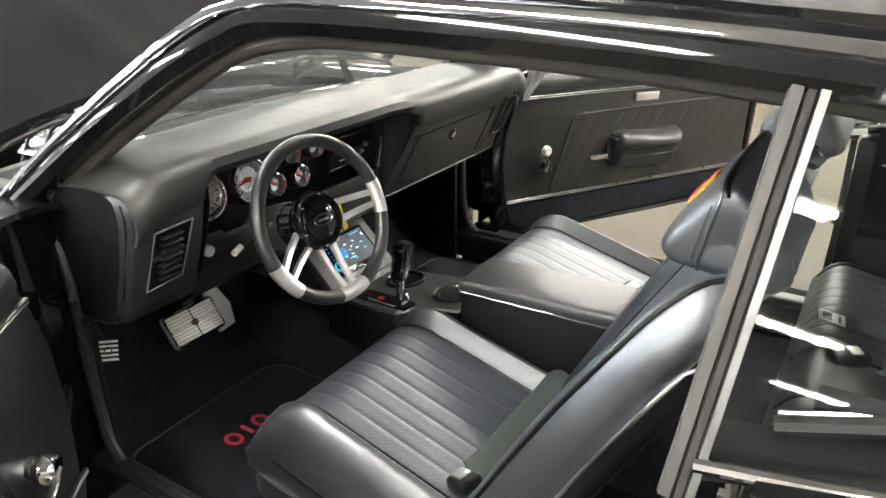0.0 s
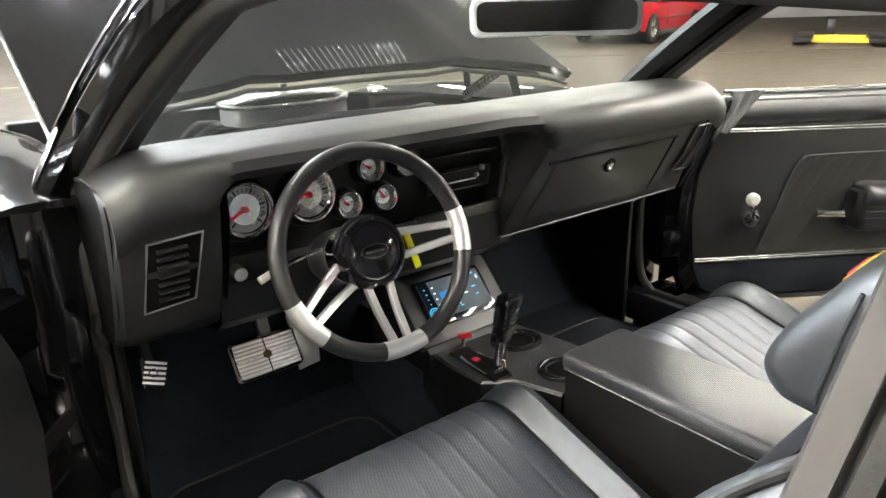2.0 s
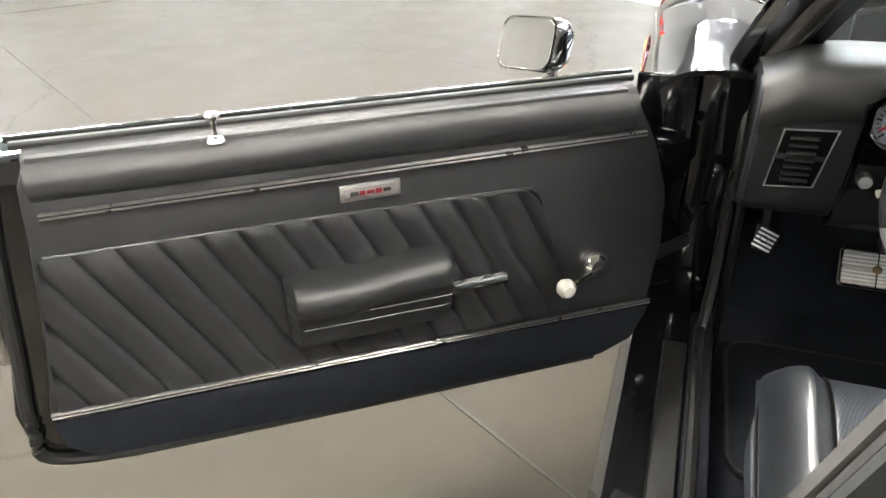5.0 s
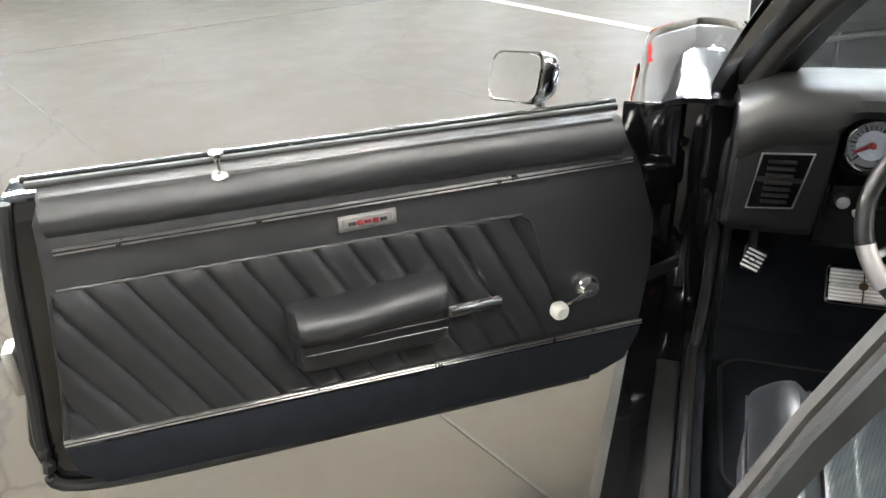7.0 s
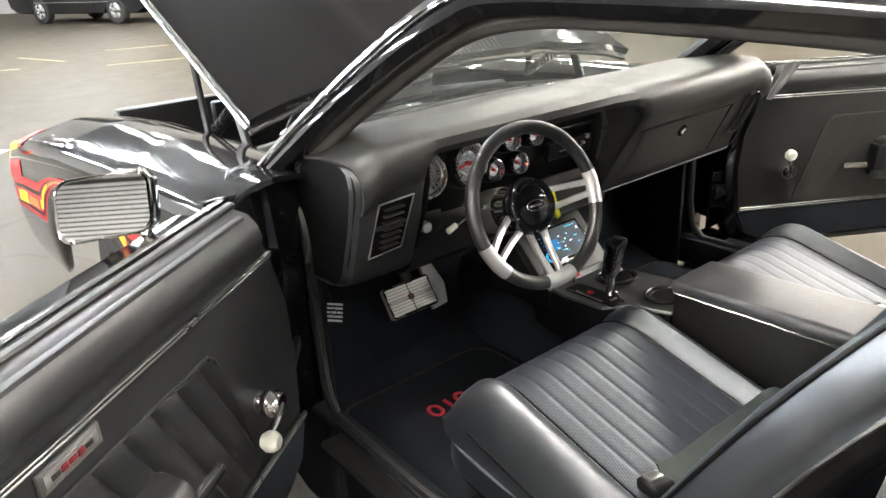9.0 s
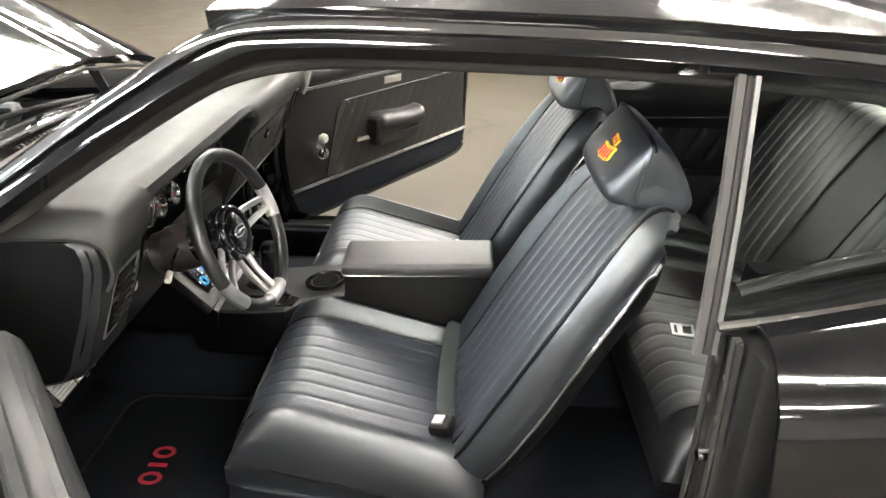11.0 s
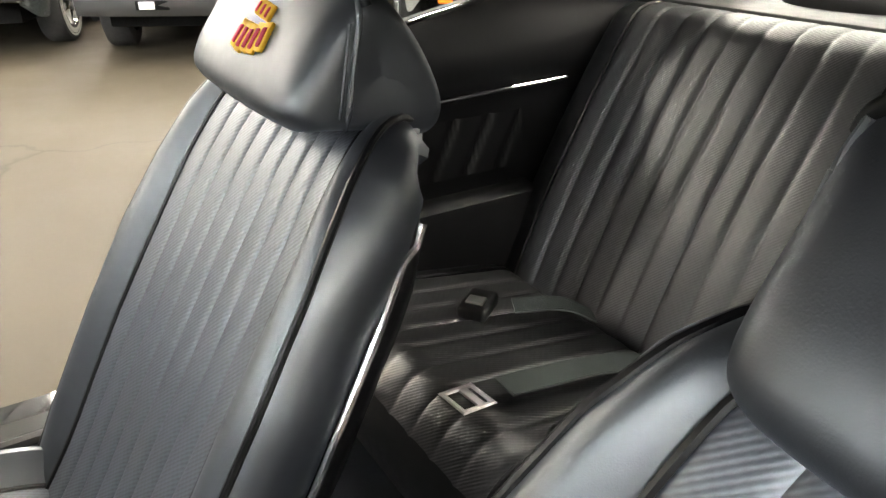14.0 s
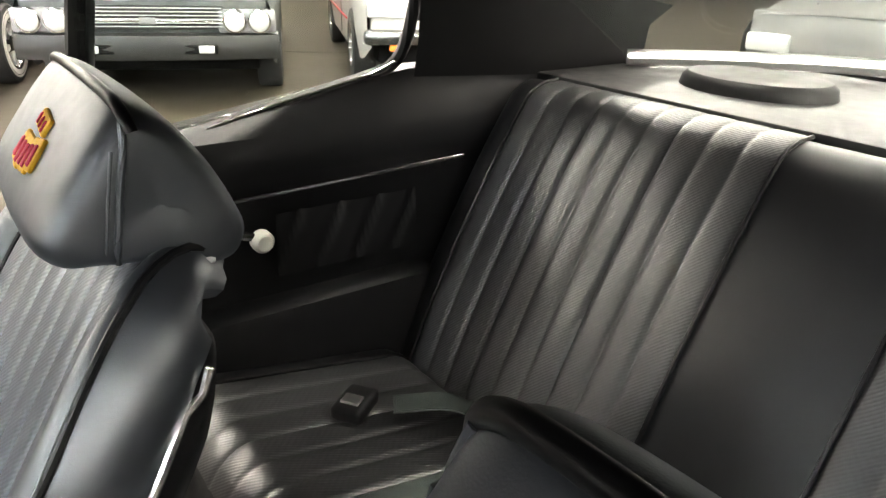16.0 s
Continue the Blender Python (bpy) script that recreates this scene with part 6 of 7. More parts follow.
    for nm, dy, w, d, m, lb in (("glass_seal", 0.013, 0.014, 0.014, MATS["grey_rubber"], "grey rubber edge of the side glass"), ("glass_felt", 0.000, 0.010, 0.010, mat("grey_felt", (0.020, 0.0185, 0.0175), 0.85, bump=0.3), "dark felt channel"), ("glass_edge", -0.011, 0.011, 0.013, mat("scuffed_trim", (0.17, 0.17, 0.167), 0.40, 0.95, var=0.25, scale=30, bump=0.3, bscale=120), "scuffed bright glass edge channel")):
        e = sweep([(s * 0.812, -0.880 + dy, 0.838), (s * 0.790, -0.888 + dy, 0.915), (s * 0.745, -0.902 + dy, 1.06), (s * 0.668, -0.920 + dy, 1.262)], [(-w / 2, -d / 2), (w / 2 - 0.003, -d / 2), (w / 2, 0.0), (w / 2 - 0.003, d / 2), (-w / 2, d / 2)], up=(1, 0, 0.2))
        part(nm, e, m, q, lb)
    part("quarter_belt", tube([(s * 0.725, -0.95, 0.90), (s * 0.715, -1.1, 0.945), (s * 0.70, -1.3, 0.99), (s * 0.695, -1.38, 1.02), (s * 0.68, -1.405, 1.10), (s * 0.655, -1.40, 1.2)], 0.011, 8, 5), RUBBER, q, "black window seal")
    part("seal_bead", tube([(s * 0.708, -0.95, 0.905), (s * 0.70, -1.1, 0.95), (s * 0.686, -1.3, 0.995), (s * 0.68, -1.37, 1.02)], 0.003, 6, 5), CHROME, q)
    return q


both(quarter_trim)
# ---- under and round the hood ----
engine = thing("engine", "dark engine with chrome oval air cleaner", "engine")
oval = [(0.20 * (1 if math.cos(a) > 0 else -1) * abs(math.cos(a)) ** 0.7, 0.115 * (1 if math.sin(a) > 0 else -1) * abs(math.sin(a)) ** 0.85) for a in np.linspace(0, 2 * math.pi, 48, endpoint=False)]
part("air_cleaner_base", loft([[(x * k, 1.06 + y * k, z) for x, y in oval] for k, z in ((0.92, 0.865), (0.98, 0.868), (0.98, 0.915), (1.0, 0.918))], closed=True, caps=True), BRUSHED, engine, "ribbed silver air cleaner base")
part("air_cleaner_lid", loft([[(x * k, 1.06 + y * k, z) for x, y in oval] for k, z in ((1.02, 0.916), (1.03, 0.922), (1.02, 0.93), (0.9, 0.942), (0.5, 0.95), (0.1, 0.951))], closed=True, caps=True), MATS["bright_trim"], engine, "chrome oval air cleaner lid")
part("wing_nut", cyl(0.015, 0.01, 0.02, 10, (0, 1.06, 0.95)), CHROME, engine)
for s in (-1, 1):
    part("valve_cover", rbox(0.12, 0.46, 0.09, 0.02, at=(s * 0.24, 1.05, 0.75), rot=Matrix.Rotation(radians(25 * s), 4, "Y")), DULLCHROME, engine)
    for i in range(4):
        part("plug_wire", tube([(s * 0.12, 0.9, 0.84), (s * 0.22, 0.95 + i * 0.09, 0.86), (s * 0.33, 0.92 + i * 0.1, 0.72)], 0.006, 6, 4), RUBBER, engine)
part("block", rbox(0.42, 0.55, 0.28, 0.03, at=(0, 1.06, 0.66)), PLASTIC, engine)
part("hose", tube([(0.15, 0.78, 0.86), (0.35, 0.85, 0.88), (0.5, 1.0, 0.85), (0.52, 1.3, 0.8)], 0.016, 8, 6), RUBBER, engine)
part("wire_loom", tube([(-0.5, 0.72, 0.88), (-0.1, 0.80, 0.90), (0.25, 0.80, 0.895), (0.6, 0.74, 0.87)], 0.010, 8, 8), RUBBER, engine)
part("booster", lathe([(0, 0.1), (0.08, 0.095), (0.11, 0.06), (0.115, 0.03), (0.09, 0)], 28, (-0.42, 0.72, 0.78), Matrix.Rotation(radians(-90), 4, "X")), CHROME, engine, "chrome brake booster")
part("radiator_shroud", rbox(0.7, 0.05, 0.3, 0.01, at=(0, 1.72, 0.68)), PLASTIC, engine)
for s in (-1, 1):
    part("hood_hinge", bar((s * 0.66, 0.72, 0.87), (s * 0.66, 0.80, 1.05), 0.012, 0.035), PLASTIC, body, "black hood hinge arm")
    part("hood_hinge", bar((s * 0.66, 0.98, 0.86), (s * 0.66, 1.02, 1.14), 0.012, 0.03), PLASTIC, body, "black hood hinge arm")
    coil = [(s * 0.64 + 0.016 * math.cos(a), lerp(0.78, 0.98, a / 75), lerp(0.99, 0.88, a / 75) + 0.016 * math.sin(a)) for a in np.linspace(0, 75, 150)]
    part("hinge_spring", tube(coil, 0.0035, 5), PLASTIC, body, "black coil spring")
    part("fender_edge", tube([(s * 0.665, y, interp(y, [(0.3, 0.89), (0.8, 0.878), (1.3, 0.858), (1.9, 0.80)])) for y in np.linspace(0.5, 1.9, 12)], 0.008, 6), PAINT, body)
part("wiper", tube([(-0.5, 0.56, 0.895), (-0.25, 0.635, 0.902), (0.1, 0.645, 0.905)], 0.006, 6, 4), PLASTIC, body, "black wiper")
part("wiper", tube([(0.05, 0.64, 0.90), (0.3, 0.63, 0.902), (0.56, 0.565, 0.897)], 0.006, 6, 4), PLASTIC, body, "black wiper")


# fender stripes
def stripe(s, k0, k1, y0, y1, material, off, name="stripe"):
    """A band on the fender between two places k0, k1 counted along its section."""
    rows = []
    for y in np.linspace(y0, y1, 22):
        sec = [Vector(p) for p in fender_row(y, s)]
        row = []
        for k in np.linspace(k0, k1, 6):
            i = min(int(k), 7)
            p = sec[i].lerp(sec[i + 1], k - i)
            row.append((p.x + s * off, p.y, p.z + off))
        rows.append(row)
    part(name, shell(rows, 0.0006, (s, 0, 0)), material, body, "tri-colour side stripe")


for s in (-1, 1):
    stripe(s, 3.3, 5.3, 1.80, 2.13, RED, 0.0145)
    stripe(s, 3.9, 4.6, 1.86, 2.13, YELLOW, 0.0155)
    stripe(s, 5.30, 6.25, 0.42, 2.13, RED, 0.0145)
    stripe(s, 5.52, 5.62, 0.42, 2.13, PLASTIC, 0.0155)
    for i in range(9):
        y = 0.44 + i * 0.165
        stripe(s, 5.70 + 0.04 * (i % 2), 5.92 + 0.05 * (i % 3), y, y + 0.14, (YELLOW, ORANGE)[i % 2], 0.0155)
    stripe(s, 6.02, 6.10, 0.42, 2.13, PLASTIC, 0.0155)


def road_wheel(at, r=0.33, w=0.22, parent=None, whitewall=False, face=-1):
    """A wheel whose face looks along x * face."""
    m = Matrix.Translation(at) @ Matrix.Rotation(radians(90 * face), 4, "Y")
    t = part("tyre", lathe([(r * 0.62, -w / 2), (r * 0.8, -w / 2), (r * 0.95, -w * 0.46), (r, -w * 0.36), (r, w * 0.36), (r * 0.95, w * 0.46), (r * 0.8, w / 2), (r * 0.62, w / 2)], 40, rot=m), TYRE, parent, "black tyre")
    rim = part("rim", lathe([(r * 0.63, w * 0.46), (r * 0.60, w * 0.48), (r * 0.56, w * 0.3), (r * 0.3, w * 0.28), (r * 0.16, w * 0.4), (0, w * 0.42)], 40, rot=m), CHROME, t, "polished rim")
    for i in range(5):
        sp = rbox(r * 0.36, r * 0.14, w * 0.12, 0.006, at=(r * 0.37, 0, w * 0.33))
        sp.transform(m @ Matrix.Rotation(radians(72 * i), 4, "Z"))
        part("wheel_spoke", sp, BRUSHED, t)
    if whitewall:
        part("whitewall", lathe([(r * 0.66, w * 0.505), (r * 0.86, w * 0.497)], 40, rot=m), WHITEP, t, "white sidewall band")
    return t


for s in (-1, 1):
    road_wheel((s * 0.83, 1.14, 0.33), parent=body, face=s)
    road_wheel((s * 0.83, -1.72, 0.34), r=0.34, parent=body, face=s)

# ---- door mirror, on the open driver's door ----
dm = thing("door_mirror", "rectangular chrome door mirror on a curved stalk", "mirror", Matrix.Translation((-1.163, 0.135, 0.985)) @ Matrix.Rotation(radians(-37), 4, "Z") @ Matrix.Rotation(radians(-13), 4, "X"))
ol = [(x, z + 0.12 * x) for x, z in rounded(-0.076, -0.050, 0.076, 0.050, 0.024, 5)]
part("housing", loft([[(x * k, y, z * k) for x, z in ol] for k, y in ((0.94, 0.0), (1.0, -0.004), (1.02, 0.004), (0.98, 0.03), (0.8, 0.055), (0.3, 0.065))], closed=True, caps=True), CHROME, dm, "chrome mirror shell")
part("mirror_glass", prism([(x * 0.92, z * 0.9) for x, z in ol], 0.002), MIRROR, dm, "mirror glass").location = (0, -0.006, 0)
part("stalk", tube([(0.03, 0.04, -0.03), (0.06, 0.03, -0.065), (0.10, 0.0, -0.085), (0.14, -0.01, -0.09)], 0.011, 8, 4), CHROME, dm)

# ---- interior mirror ----
im = thing("rear_view_mirror", "interior rear view mirror in a silver frame", "mirror", Matrix.Translation((0.0, -0.06, 1.178)) @ Matrix.Rotation(radians(-36), 4, "Z") @ Matrix.Rotation(radians(-6), 4, "X"))
ol = rounded(-0.15, -0.033, 0.15, 0.033, 0.018, 5)
part("frame", loft([[(x * k, y, z * k) for x, z in ol] for k, y in ((0.97, -0.006), (1.0, -0.001), (1.0, 0.014), (0.85, 0.024))], closed=True, caps=True), mat("silver_plastic", (0.62, 0.64, 0.66), 0.35, 0.2), im, "silver mirror frame")
part("mirror_glass", prism([(x * 0.93, z * 0.76) for x, z in ol], 0.002), MIRROR, im, "mirror glass").location = (0, -0.0065, 0)
part("stem", tube([(0, 0.02, 0.0), (0, 0.05, 0.03), (0.01, 0.08, 0.06)], 0.008, 8, 4), BRUSHED, im)


# ---- floor mats ----
def floor_mat(cx, y0, y1, w):
    m = thing("floor_mat", "black carpet floor mat with red stitched script shapes", "floor mat")
    ol = rounded(cx - w / 2, y0, cx + w / 2, y1, 0.06, 5)
    rows = [[(x, y, 0.238) for x, y in ol], [(x, y, 0.247) for x, y in ol], [(cx + (x - cx) * 0.98, lerp((y0 + y1) / 2, y, 0.98), 0.25) for x, y in ol]]
    part("mat_body", loft(rows, closed=True, caps=True), CARPET, m)
    part("binding", tube([(x, y, 0.247) for x, y in ol], 0.006, 6, closed=True), RUBBER, m)
    return m


fm = floor_mat(-0.44, -0.10, 0.36, 0.50)
pm_ = floor_mat(0.44, -0.10, 0.36, 0.50)
for owner, at in ((fm, (-0.455, 0.193, 0.2515)), (pm_, (0.46, 0.14, 0.2515))):
    for i in (-1, 1):
        part("red_stitching", tube([(at[0] + i * 0.044 + 0.016 * math.cos(a), at[1] + 0.022 * math.sin(a), at[2]) for a in np.linspace(0, 2 * math.pi, 20, endpoint=False)], 0.0055, 6, closed=True, sy=0.4), REDCLOTH, owner, "red stitched ring")
    part("red_stitching", rbox(0.010, 0.044, 0.004, 0.001, at=at), REDCLOTH, owner, "red stitched bar", smooth=False)


# ---- seat belts ----
def belt(name, pts, w, label, buckle=None, up=(0, 0, 1)):
    b = thing(name, label, "seat belt")
    part("webbing", sweep(smoothpath(pts, 6), [(-w / 2, -0.0012), (w / 2, -0.0012), (w / 2, 0.0012), (-w / 2, 0.0012)], up=up), GREYBELT, b, "grey-green webbing")
    return b


def buckle(b, at, rz, tilt=0.0, length=0.075):
    m = Matrix.Translation(at) @ Matrix.Rotation(radians(rz), 4, "Z") @ Matrix.Rotation(radians(tilt), 4, "Y")
    part("buckle", rbox(length, 0.05, 0.026, 0.008, 3), PLASTIC, b, "black buckle", matrix=m)
    part("button", rbox(0.024, 0.03, 0.006, 0.002, at=(length * 0.12, 0, 0.0135)), BRUSHED, b, "silver release button", matrix=m)


def tongue(b, at, rz, tilt=0.0):
    m = Matrix.Translation(at) @ Matrix.Rotation(radians(rz), 4, "Z") @ Matrix.Rotation(radians(tilt), 4, "Y")
    part("tongue", tube([(0.035, 0.022, 0), (0.035, -0.022, 0), (-0.012, -0.022, 0), (-0.012, 0.022, 0)], 0.006, 6, closed=True, sy=0.4), BRUSHED, b, "silver latch plate", matrix=m)
    part("tongue_bar", rbox(0.012, 0.04, 0.004, 0.001, at=(0.005, 0, 0)), BRUSHED, b, matrix=m)


b = belt("seat_belt", [(0.345, -1.32, 0.53), (0.37, -1.27, 0.557), (0.41, -1.20, 0.555)], 0.045, "grey seat belt with black buckle lying on the rear bench")
buckle(b, (0.44, -1.15, 0.557), 125)
b = belt("seat_belt", [(0.12, -1.33, 0.53), (0.17, -1.27, 0.555), (0.205, -1.20, 0.562), (0.213, -1.10, 0.575), (0.215, -1.03, 0.585)], 0.045, "grey seat belt with silver latch plate on the rear bench")
tongue(b, (0.216, -0.985, 0.588), 95, -8)
b = belt("seat_belt", [(-0.20, -1.32, 0.56), (-0.24, -1.2, 0.575), (-0.28, -1.05, 0.57)], 0.045, "grey seat belt lying on the rear bench")
tongue(b, (-0.29, -1.02, 0.57), -100)
b = belt("seat_belt", [(-0.08, -1.32, 0.56), (0.0, -1.2, 0.58), (0.06, -1.08, 0.575)], 0.045, "grey seat belt with black buckle in the middle of the bench")
buckle(b, (0.09, -1.02, 0.572), -60)
b = belt("seat_belt", [(-0.165, -0.540, 0.455), (-0.17, -0.500, 0.478), (-0.24, -0.488, 0.468), (-0.36, -0.482, 0.464), (-0.46, -0.482, 0.466), (-0.53, -0.482, 0.478)], 0.05, "grey-green front seat belt laid along the cushion crease", up=(0, -1, 1))
buckle(b, (-0.545, -0.478, 0.470), 75, 12, 0.05)
b3 = belt("seat_belt", [(0.285, -0.570, 0.440), (0.292, -0.530, 0.470)], 0.045, "front seat belt with buckle on the passenger seat")
buckle(b3, (0.312, -0.505, 0.488), 75, -12, 0.07)


# ---- other vehicles and gear in the hall ----
def parked_car(name, label, m, paint, L=4.9, W=1.9, H=1.35, hood_z=0.95, belt_z=0.95, cab=(1.35, 3.9), wb=2.85, front="quad", whitewall=False, lower=None, sill=None, group="parked cars"):
    """A parked car: local x across, y from the nose (0) back to L, z up."""
    c = thing(name, label, "car", m, group=group)
    hw = W / 2
    ax1 = L * 0.19
    ax2 = ax1 + wb
    rows = []
    for y in np.linspace(0, L, 41):
        top = interp(y, [(0, hood_z - 0.10), (0.25, hood_z - 0.03), (1.2, hood_z), (1.6, belt_z), (L - 0.5, belt_z), (L, belt_z - 0.12)])
        w = hw * interp(y, [(0, 0.93), (0.35, 0.98), (1.5, 1.0), (L - 0.6, 0.99), (L, 0.93)])
        d = min(abs(y - ax1), abs(y - ax2))
        low = 0.24 if d > 0.40 else 0.24 + math.sqrt(0.40**2 - d * d)
        low = max(low, interp(y, [(0, 0.42), (0.3, 0.28), (L - 0.3, 0.28), (L, 0.42)]))
        prof = [(w * 0.96, low), (w, lerp(low, top, 0.35)), (w * 1.0, lerp(low, top, 0.7)), (w * 0.96, top - 0.05), (w * 0.88, top), (w * 0.5, top + 0.02)]
        rows.append([(x, y, z) for x, z in prof] + [(0, y, top + 0.03)] + [(-x, y, z) for x, z in reversed(prof)])
    part("body", loft(rows), paint, c)
    if sill is not None:
        part("lower_body", merge(*[loft([[(s * hw * 1.004, y, z) for z in (0.30, 0.58)] for y in (ax1 + 0.42, ax2 - 0.42)]) for s in (-1, 1)]), sill, c, "black lower body side")
    part("underbody", rbox(W * 0.8, L * 0.9, 0.2, 0.02, at=(0, L / 2, 0.35)), BLACKHOLE, c)
    part("nose", rbox(W * 0.9, 0.08, hood_z - 0.5, 0.03, at=(0, 0.05, (hood_z + 0.36) / 2)), paint, c)
    part("tail", rbox(W * 0.9, 0.08, belt_z - 0.5, 0.03, at=(0, L - 0.05, (belt_z + 0.36) / 2)), paint, c)
    # cabin
    a, b = cab
    cabin = loft([[(-hw * 0.92, a, belt_z), (hw * 0.92, a, belt_z)], [(-hw * 0.72, a + 0.65, H - 0.05), (hw * 0.72, a + 0.65, H - 0.05)], [(-hw * 0.74, b - 0.8, H - 0.05), (hw * 0.74, b - 0.8, H - 0.05)], [(-hw * 0.9, b, belt_z), (hw * 0.9, b, belt_z)]])
    part("cabin_glass", cabin, mat("dark_car_glass", (0.02, 0.025, 0.025), 0.05, coat=1.0), c, "dark car glass")
    part("side_glass", merge(*[loft([[(s * hw * 0.92, a, belt_z), (s * hw * 0.72, a + 0.65, H - 0.05)], [(s * hw * 0.9, b, belt_z), (s * hw * 0.74, b - 0.8, H - 0.05)]]) for s in (-1, 1)]), MATS["dark_car_glass"], c, "dark car glass")
    part("roof", rbox(hw * 1.5, b - a - 1.4, 0.07, 0.03, at=(0, (a + b) / 2 - 0.07, H - 0.03)), paint, c)
    for s in (-1, 1):
        part("a_pillar", bar((s * hw * 0.9, a, belt_z), (s * hw * 0.72, a + 0.65, H - 0.04), 0.05, 0.05), paint, c)
        part("c_pillar", bar((s * hw * 0.9, b, belt_z), (s * hw * 0.74, b - 0.8, H - 0.04), 0.1, 0.06), paint, c)
        part("door_line", rbox(0.006, 0.008, 0.5, 0, at=(s * hw * 1.001, a + 0.35, 0.62)), BLACKHOLE, c)
        part("side_trim", rbox(0.012, L * 0.55, 0.02, 0.004, at=(s * hw * 1.0, L * 0.5, 0.55)), lower or CHROME, c)
        for y in (ax1, ax2):
            road_wheel((s * (hw - 0.12), y, 0.33), parent=c, whitewall=whitewall, face=s)
    if front == "quad":
        part("bumper", loft([[(x, -0.06 + 0.10 * (x / hw) ** 2 + dy, z) for dy, z in ((0.1, 0.36), (-0.02, 0.37), (-0.05, 0.45), (-0.03, 0.545), (0.1, 0.56))] for x in np.linspace(-hw * 0.97, hw * 0.97, 15)]), mat("grey_bumper", (0.014, 0.014, 0.0135), 0.45), c, "grey painted bumper")
        part("grille", rbox(W * 0.56, 0.04, 0.16, 0.01, at=(0, 0.0, 0.67)), PLASTIC, c)
        for i in range(6):
            part("grille_bar", rbox(W * 0.55, 0.012, 0.006, 0, at=(0, -0.024, 0.605 + i * 0.026)), BRUSHED, c)
        part("grille_bar", rbox(W * 0.86, 0.02, 0.014, 0.003, at=(0, -0.03, 0.645)), CHROME, c)
        part("grille_mark", rbox(0.12, 0.02, 0.05, 0.01, at=(0, -0.035, 0.645)), mat("dull_grey", (0.2, 0.2, 0.2), 0.5), c)
        for s in (-1, 1):
            # slot is a near-black box, its shade put into the colour
            part("valance_slot", rbox(0.24, 0.02, 0.07, 0.015, at=(s * 0.36, -0.088, 0.45)), BLACKHOLE, c)
            part("fog_lamp", rbox(0.11, 0.02, 0.055, 0.006, at=(s * 0.40 - 0.0, -0.096, 0.45)), HEADLAMP, c)
            part("lamp_surround", rbox(0.42, 0.05, 0.17, 0.02, at=(s * (hw - 0.25), 0.0, 0.645)), mat("dull_grey2", (0.16, 0.16, 0.165), 0.4), c)
            for dx in (0.16, 0.34):
                h = part("headlamp", lathe([(0, 0.05), (0.05, 0.045), (0.072, 0.03), (0.078, 0.0)], 24, (s * (hw - dx), -0.02, 0.645), Matrix.Rotation(radians(90), 4, "X")), HEADLAMP, c, "round headlamp")
                part("lamp_ring", lathe([(0.074, 0.032), (0.085, 0.03), (0.09, 0.0)], 24, (s * (hw - dx), -0.02, 0.645), Matrix.Rotation(radians(90), 4, "X")), CHROME, h)
    if front == "bar":
        part("bumper", rbox(W * 0.96, 0.14, 0.12, 0.04, at=(0, -0.02, 0.50)), DULLCHROME, c, "dull chrome bumper")
        for s in (-1, 1):
            part("headlamp", rbox(0.42, 0.05, 0.14, 0.03, at=(s * (hw - 0.27), -0.01, 0.72)), HEADLAMP, c)
            part("turn_lamp", rbox(0.12, 0.05, 0.05, 0.015, at=(s * (hw - 0.3), -0.06, 0.42)), AMBER, c)
        part("grille", rbox(W * 0.5, 0.04, 0.14, 0.01, at=(0, 0.0, 0.7)), PLASTIC, c)
    if front == "plain":
        for s in (-1, 1):
            part("headlamp", rbox(0.3, 0.05, 0.12, 0.03, at=(s * (hw - 0.25), 0.0, 0.68)), HEADLAMP, c)
            part("tail_lamp", rbox(0.35, 0.05, 0.12, 0.02, at=(s * (hw - 0.28), L - 0.01, 0.72)), mat("dark_red_lens", (0.25, 0.01, 0.01), 0.2), c)
    return c


def at_car(x, y, heading):
    """A car whose nose is at x, y and looks along heading (degrees from +x)."""
    return Matrix.Translation((x, y, 0)) @ Matrix.Rotation(radians(heading + 90), 4, "Z")


parked_car("parked_car", "grey sixties coupe with four round headlamps", at_car(5.3, -2.1, 157), GREYP)
parked_car("parked_car", "white and red classic car with chrome bumper", at_car(4.54, -4.5, 157), mat("two_tone_white", (0.42, 0.41, 0.39), 0.3, coat=0.5), front="bar", lower=RED)
parked_car("parked_car", "dark classic car with whitewall tyres", at_car(6.46, -0.15, 157), mat("dark_green_paint", (0.05, 0.06, 0.06), 0.25, coat=0.8), front="bar", whitewall=True)
parked_car("parked_car", "red modern coupe parked by the far wall", at_car(12.2, 10.3, 196), RED, front="plain", H=1.25, hood_z=0.85, belt_z=0.9)
parked_car("parked_car", "white pickup with a red side stripe and black lower body", at_car(-2.24, 15.35, 244.5), mat("pickup_white", (0.55, 0.55, 0.54), 0.3, coat=0.6), front="bar", H=1.75, hood_z=1.12, belt_z=1.12, L=5.4, wb=3.3, lower=RED, sill=PLASTIC)
parked_car("parked_car", "dark pickup with chrome wheels parked across the far bay", at_car(5.6, 18.7, 294), mat("dark_pickup", (0.012, 0.012, 0.013), 0.3, coat=0.6), front="bar", H=1.75, hood_z=1.12, belt_z=1.12, L=5.3, wb=2.95)
parked_car("parked_car", "silver-white sedan standing behind the black car", at_car(1.6, -5.2, 92), mat("silver_white", (0.16, 0.16, 0.158), 0.3, coat=0.6), front="plain")
jack = thing("tool_cart", "red steel tool cart on casters", "tool cart", pose(7.9, 1.05, 0, 0, 0, 20))
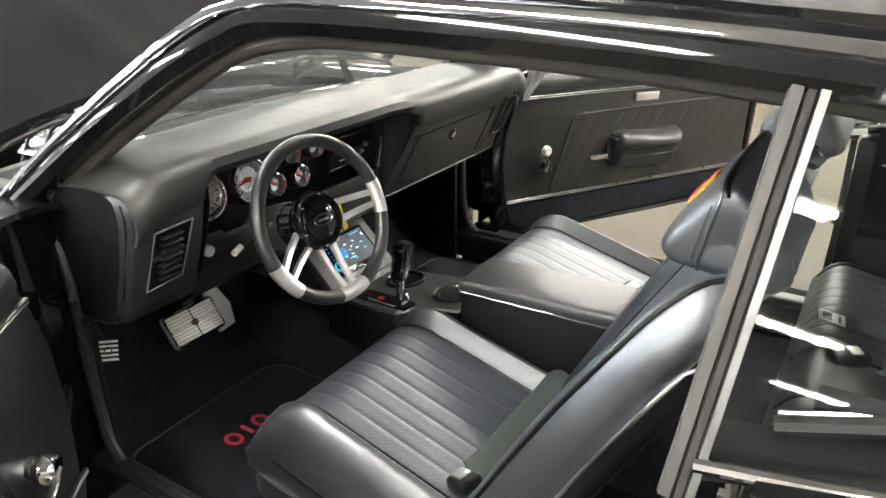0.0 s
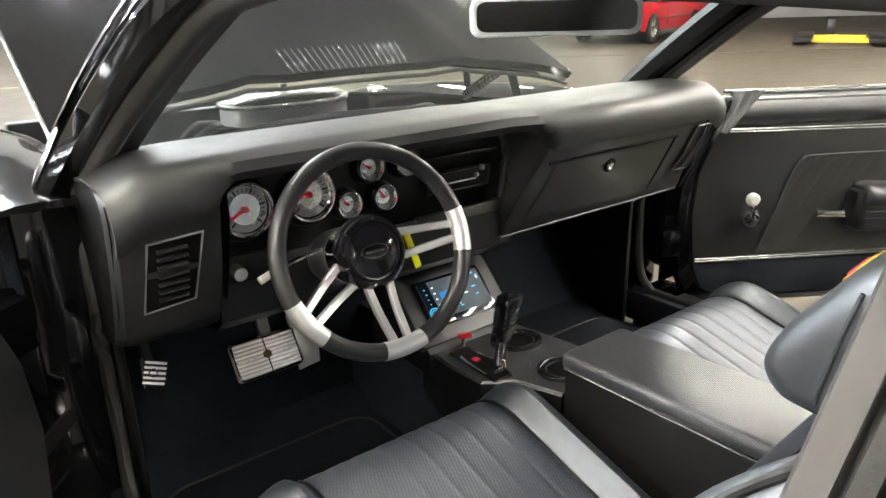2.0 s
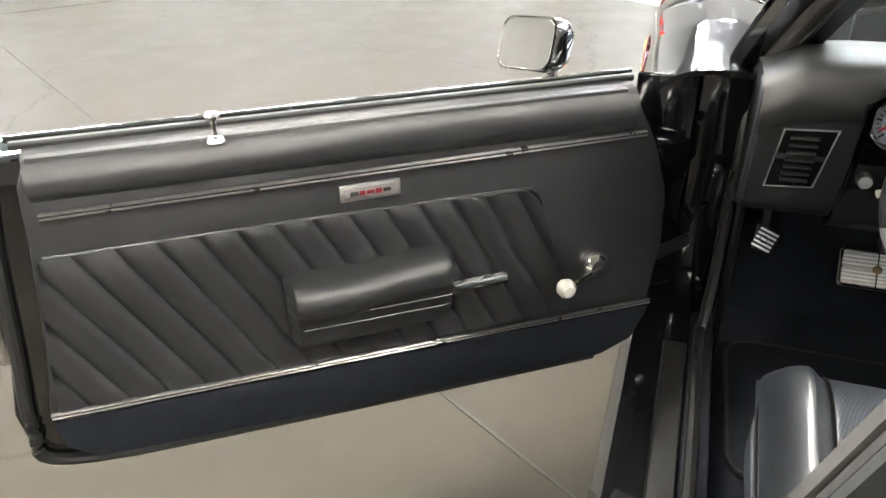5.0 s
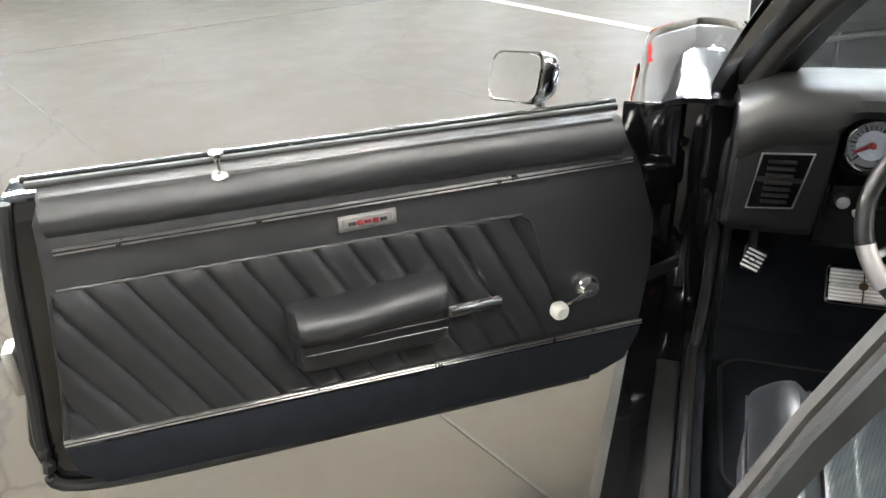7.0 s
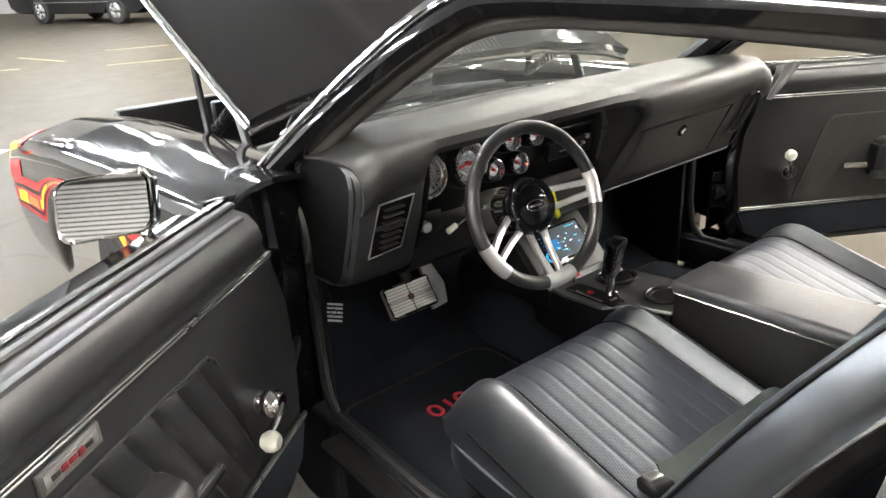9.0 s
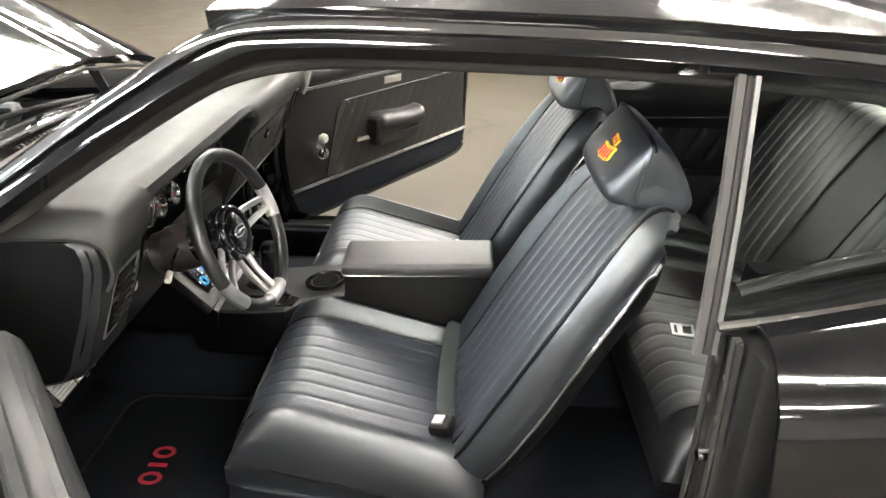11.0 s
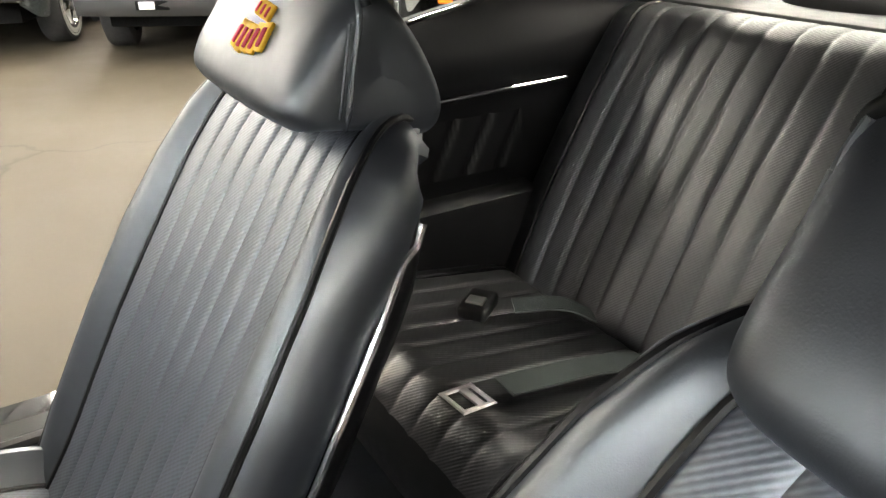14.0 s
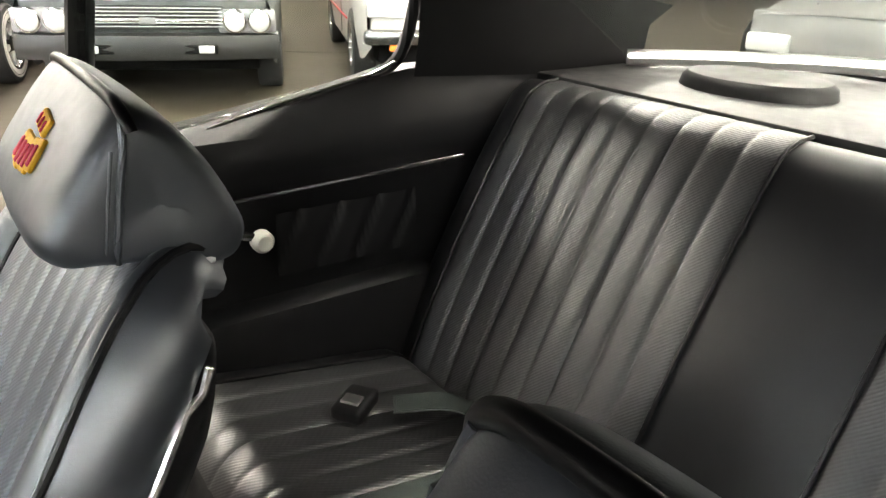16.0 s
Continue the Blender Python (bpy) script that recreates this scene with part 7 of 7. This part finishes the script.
part("cabinet", rbox(0.5, 0.4, 0.62, 0.02, at=(0, 0, 0.42)), RED, jack)
for i in range(3):
    part("drawer", rbox(0.44, 0.01, 0.16, 0.006, at=(0, -0.204, 0.24 + i * 0.19)), RED, jack)
for s in (-1, 1):
    for k in (-1, 1):
        part("caster", cyl(0.05, 0.05, 0.03, 14, (s * 0.2, k * 0.15, 0.05), Matrix.Rotation(radians(90), 4, "Y")), RUBBER, jack)
lift = thing("car_lift", "low black and yellow vehicle lift frame", "car lift", pose(15.8, 6.6, 0, 0, 0, 25))
for y in (-0.7, 0.7):
    part("runway", rbox(2.6, 0.35, 0.09, 0.01, at=(0, y, 0.12)), PLASTIC, lift)
part("cross_bar", rbox(0.15, 1.6, 0.08, 0.01, at=(-0.6, 0, 0.08)), mat("yellow_steel", (0.6, 0.42, 0.03), 0.5), lift)
part("cross_bar", rbox(0.15, 1.6, 0.08, 0.01, at=(0.7, 0, 0.08)), MATS["yellow_steel"], lift)
part("jack_post", rbox(0.2, 0.2, 0.45, 0.02, at=(1.5, 0.2, 0.22)), PLASTIC, lift)

# slab joints and floor paint
joint(-9.0, 4.85, 3.0, -2.44)
joint(-12.0, -3.0, -0.5, 15.0)
joint(1.5, -14.0, 13.0, 4.0)
joint(3.0, 13.0, 18.0, 3.2)


def floor_mark(x0, y0, x1, y1, w, material):
    """Worn paint on the slab."""
    a = math.atan2(y1 - y0, x1 - x0)
    ln = math.hypot(x1 - x0, y1 - y0)
    part("floor_paint", rbox(ln, w, 0.002, 0, at=((x0 + x1) / 2, (y0 + y1) / 2, 0.0012), rot=Matrix.Rotation(a, 4, "Z")), material, floor, smooth=False)


PALE = mat("pale_floor_paint", (0.24, 0.225, 0.19), 0.5, var=0.25, scale=6)
FADED = mat("faded_yellow_paint", (0.20, 0.175, 0.085), 0.6, var=0.4, scale=9)
floor_mark(-7.3, 11.6, -0.6, 5.6, 0.16, PALE)
for a in ((-0.6, 11.9, 0.6, 11.5), (0.9, 13.2, 1.3, 11.8), (1.6, 10.6, 3.0, 10.2), (2.2, 12.8, 3.2, 12.5), (-0.9, 13.0, 0.1, 12.7)):
    floor_mark(*a, 0.07, FADED)
post = thing("jack_stand", "red steel engine stand post with a yellow part", "engine stand", pose(-3.2, 11.8, 0))
part("post", rbox(0.16, 0.16, 0.95, 0.02, at=(0, 0, 0.49)), RED, post)
part("foot", rbox(0.16, 0.7, 0.08, 0.02, at=(0, 0, 0.06)), RED, post)
part("leg", rbox(0.7, 0.1, 0.06, 0.015, at=(-0.4, 0, 0.05)), PLASTIC, post)
part("mount_plate", rbox(0.12, 0.1, 0.2, 0.02, at=(-0.12, -0.06, 0.5)), mat("yellow_steel", (0.6, 0.42, 0.03), 0.5), post)
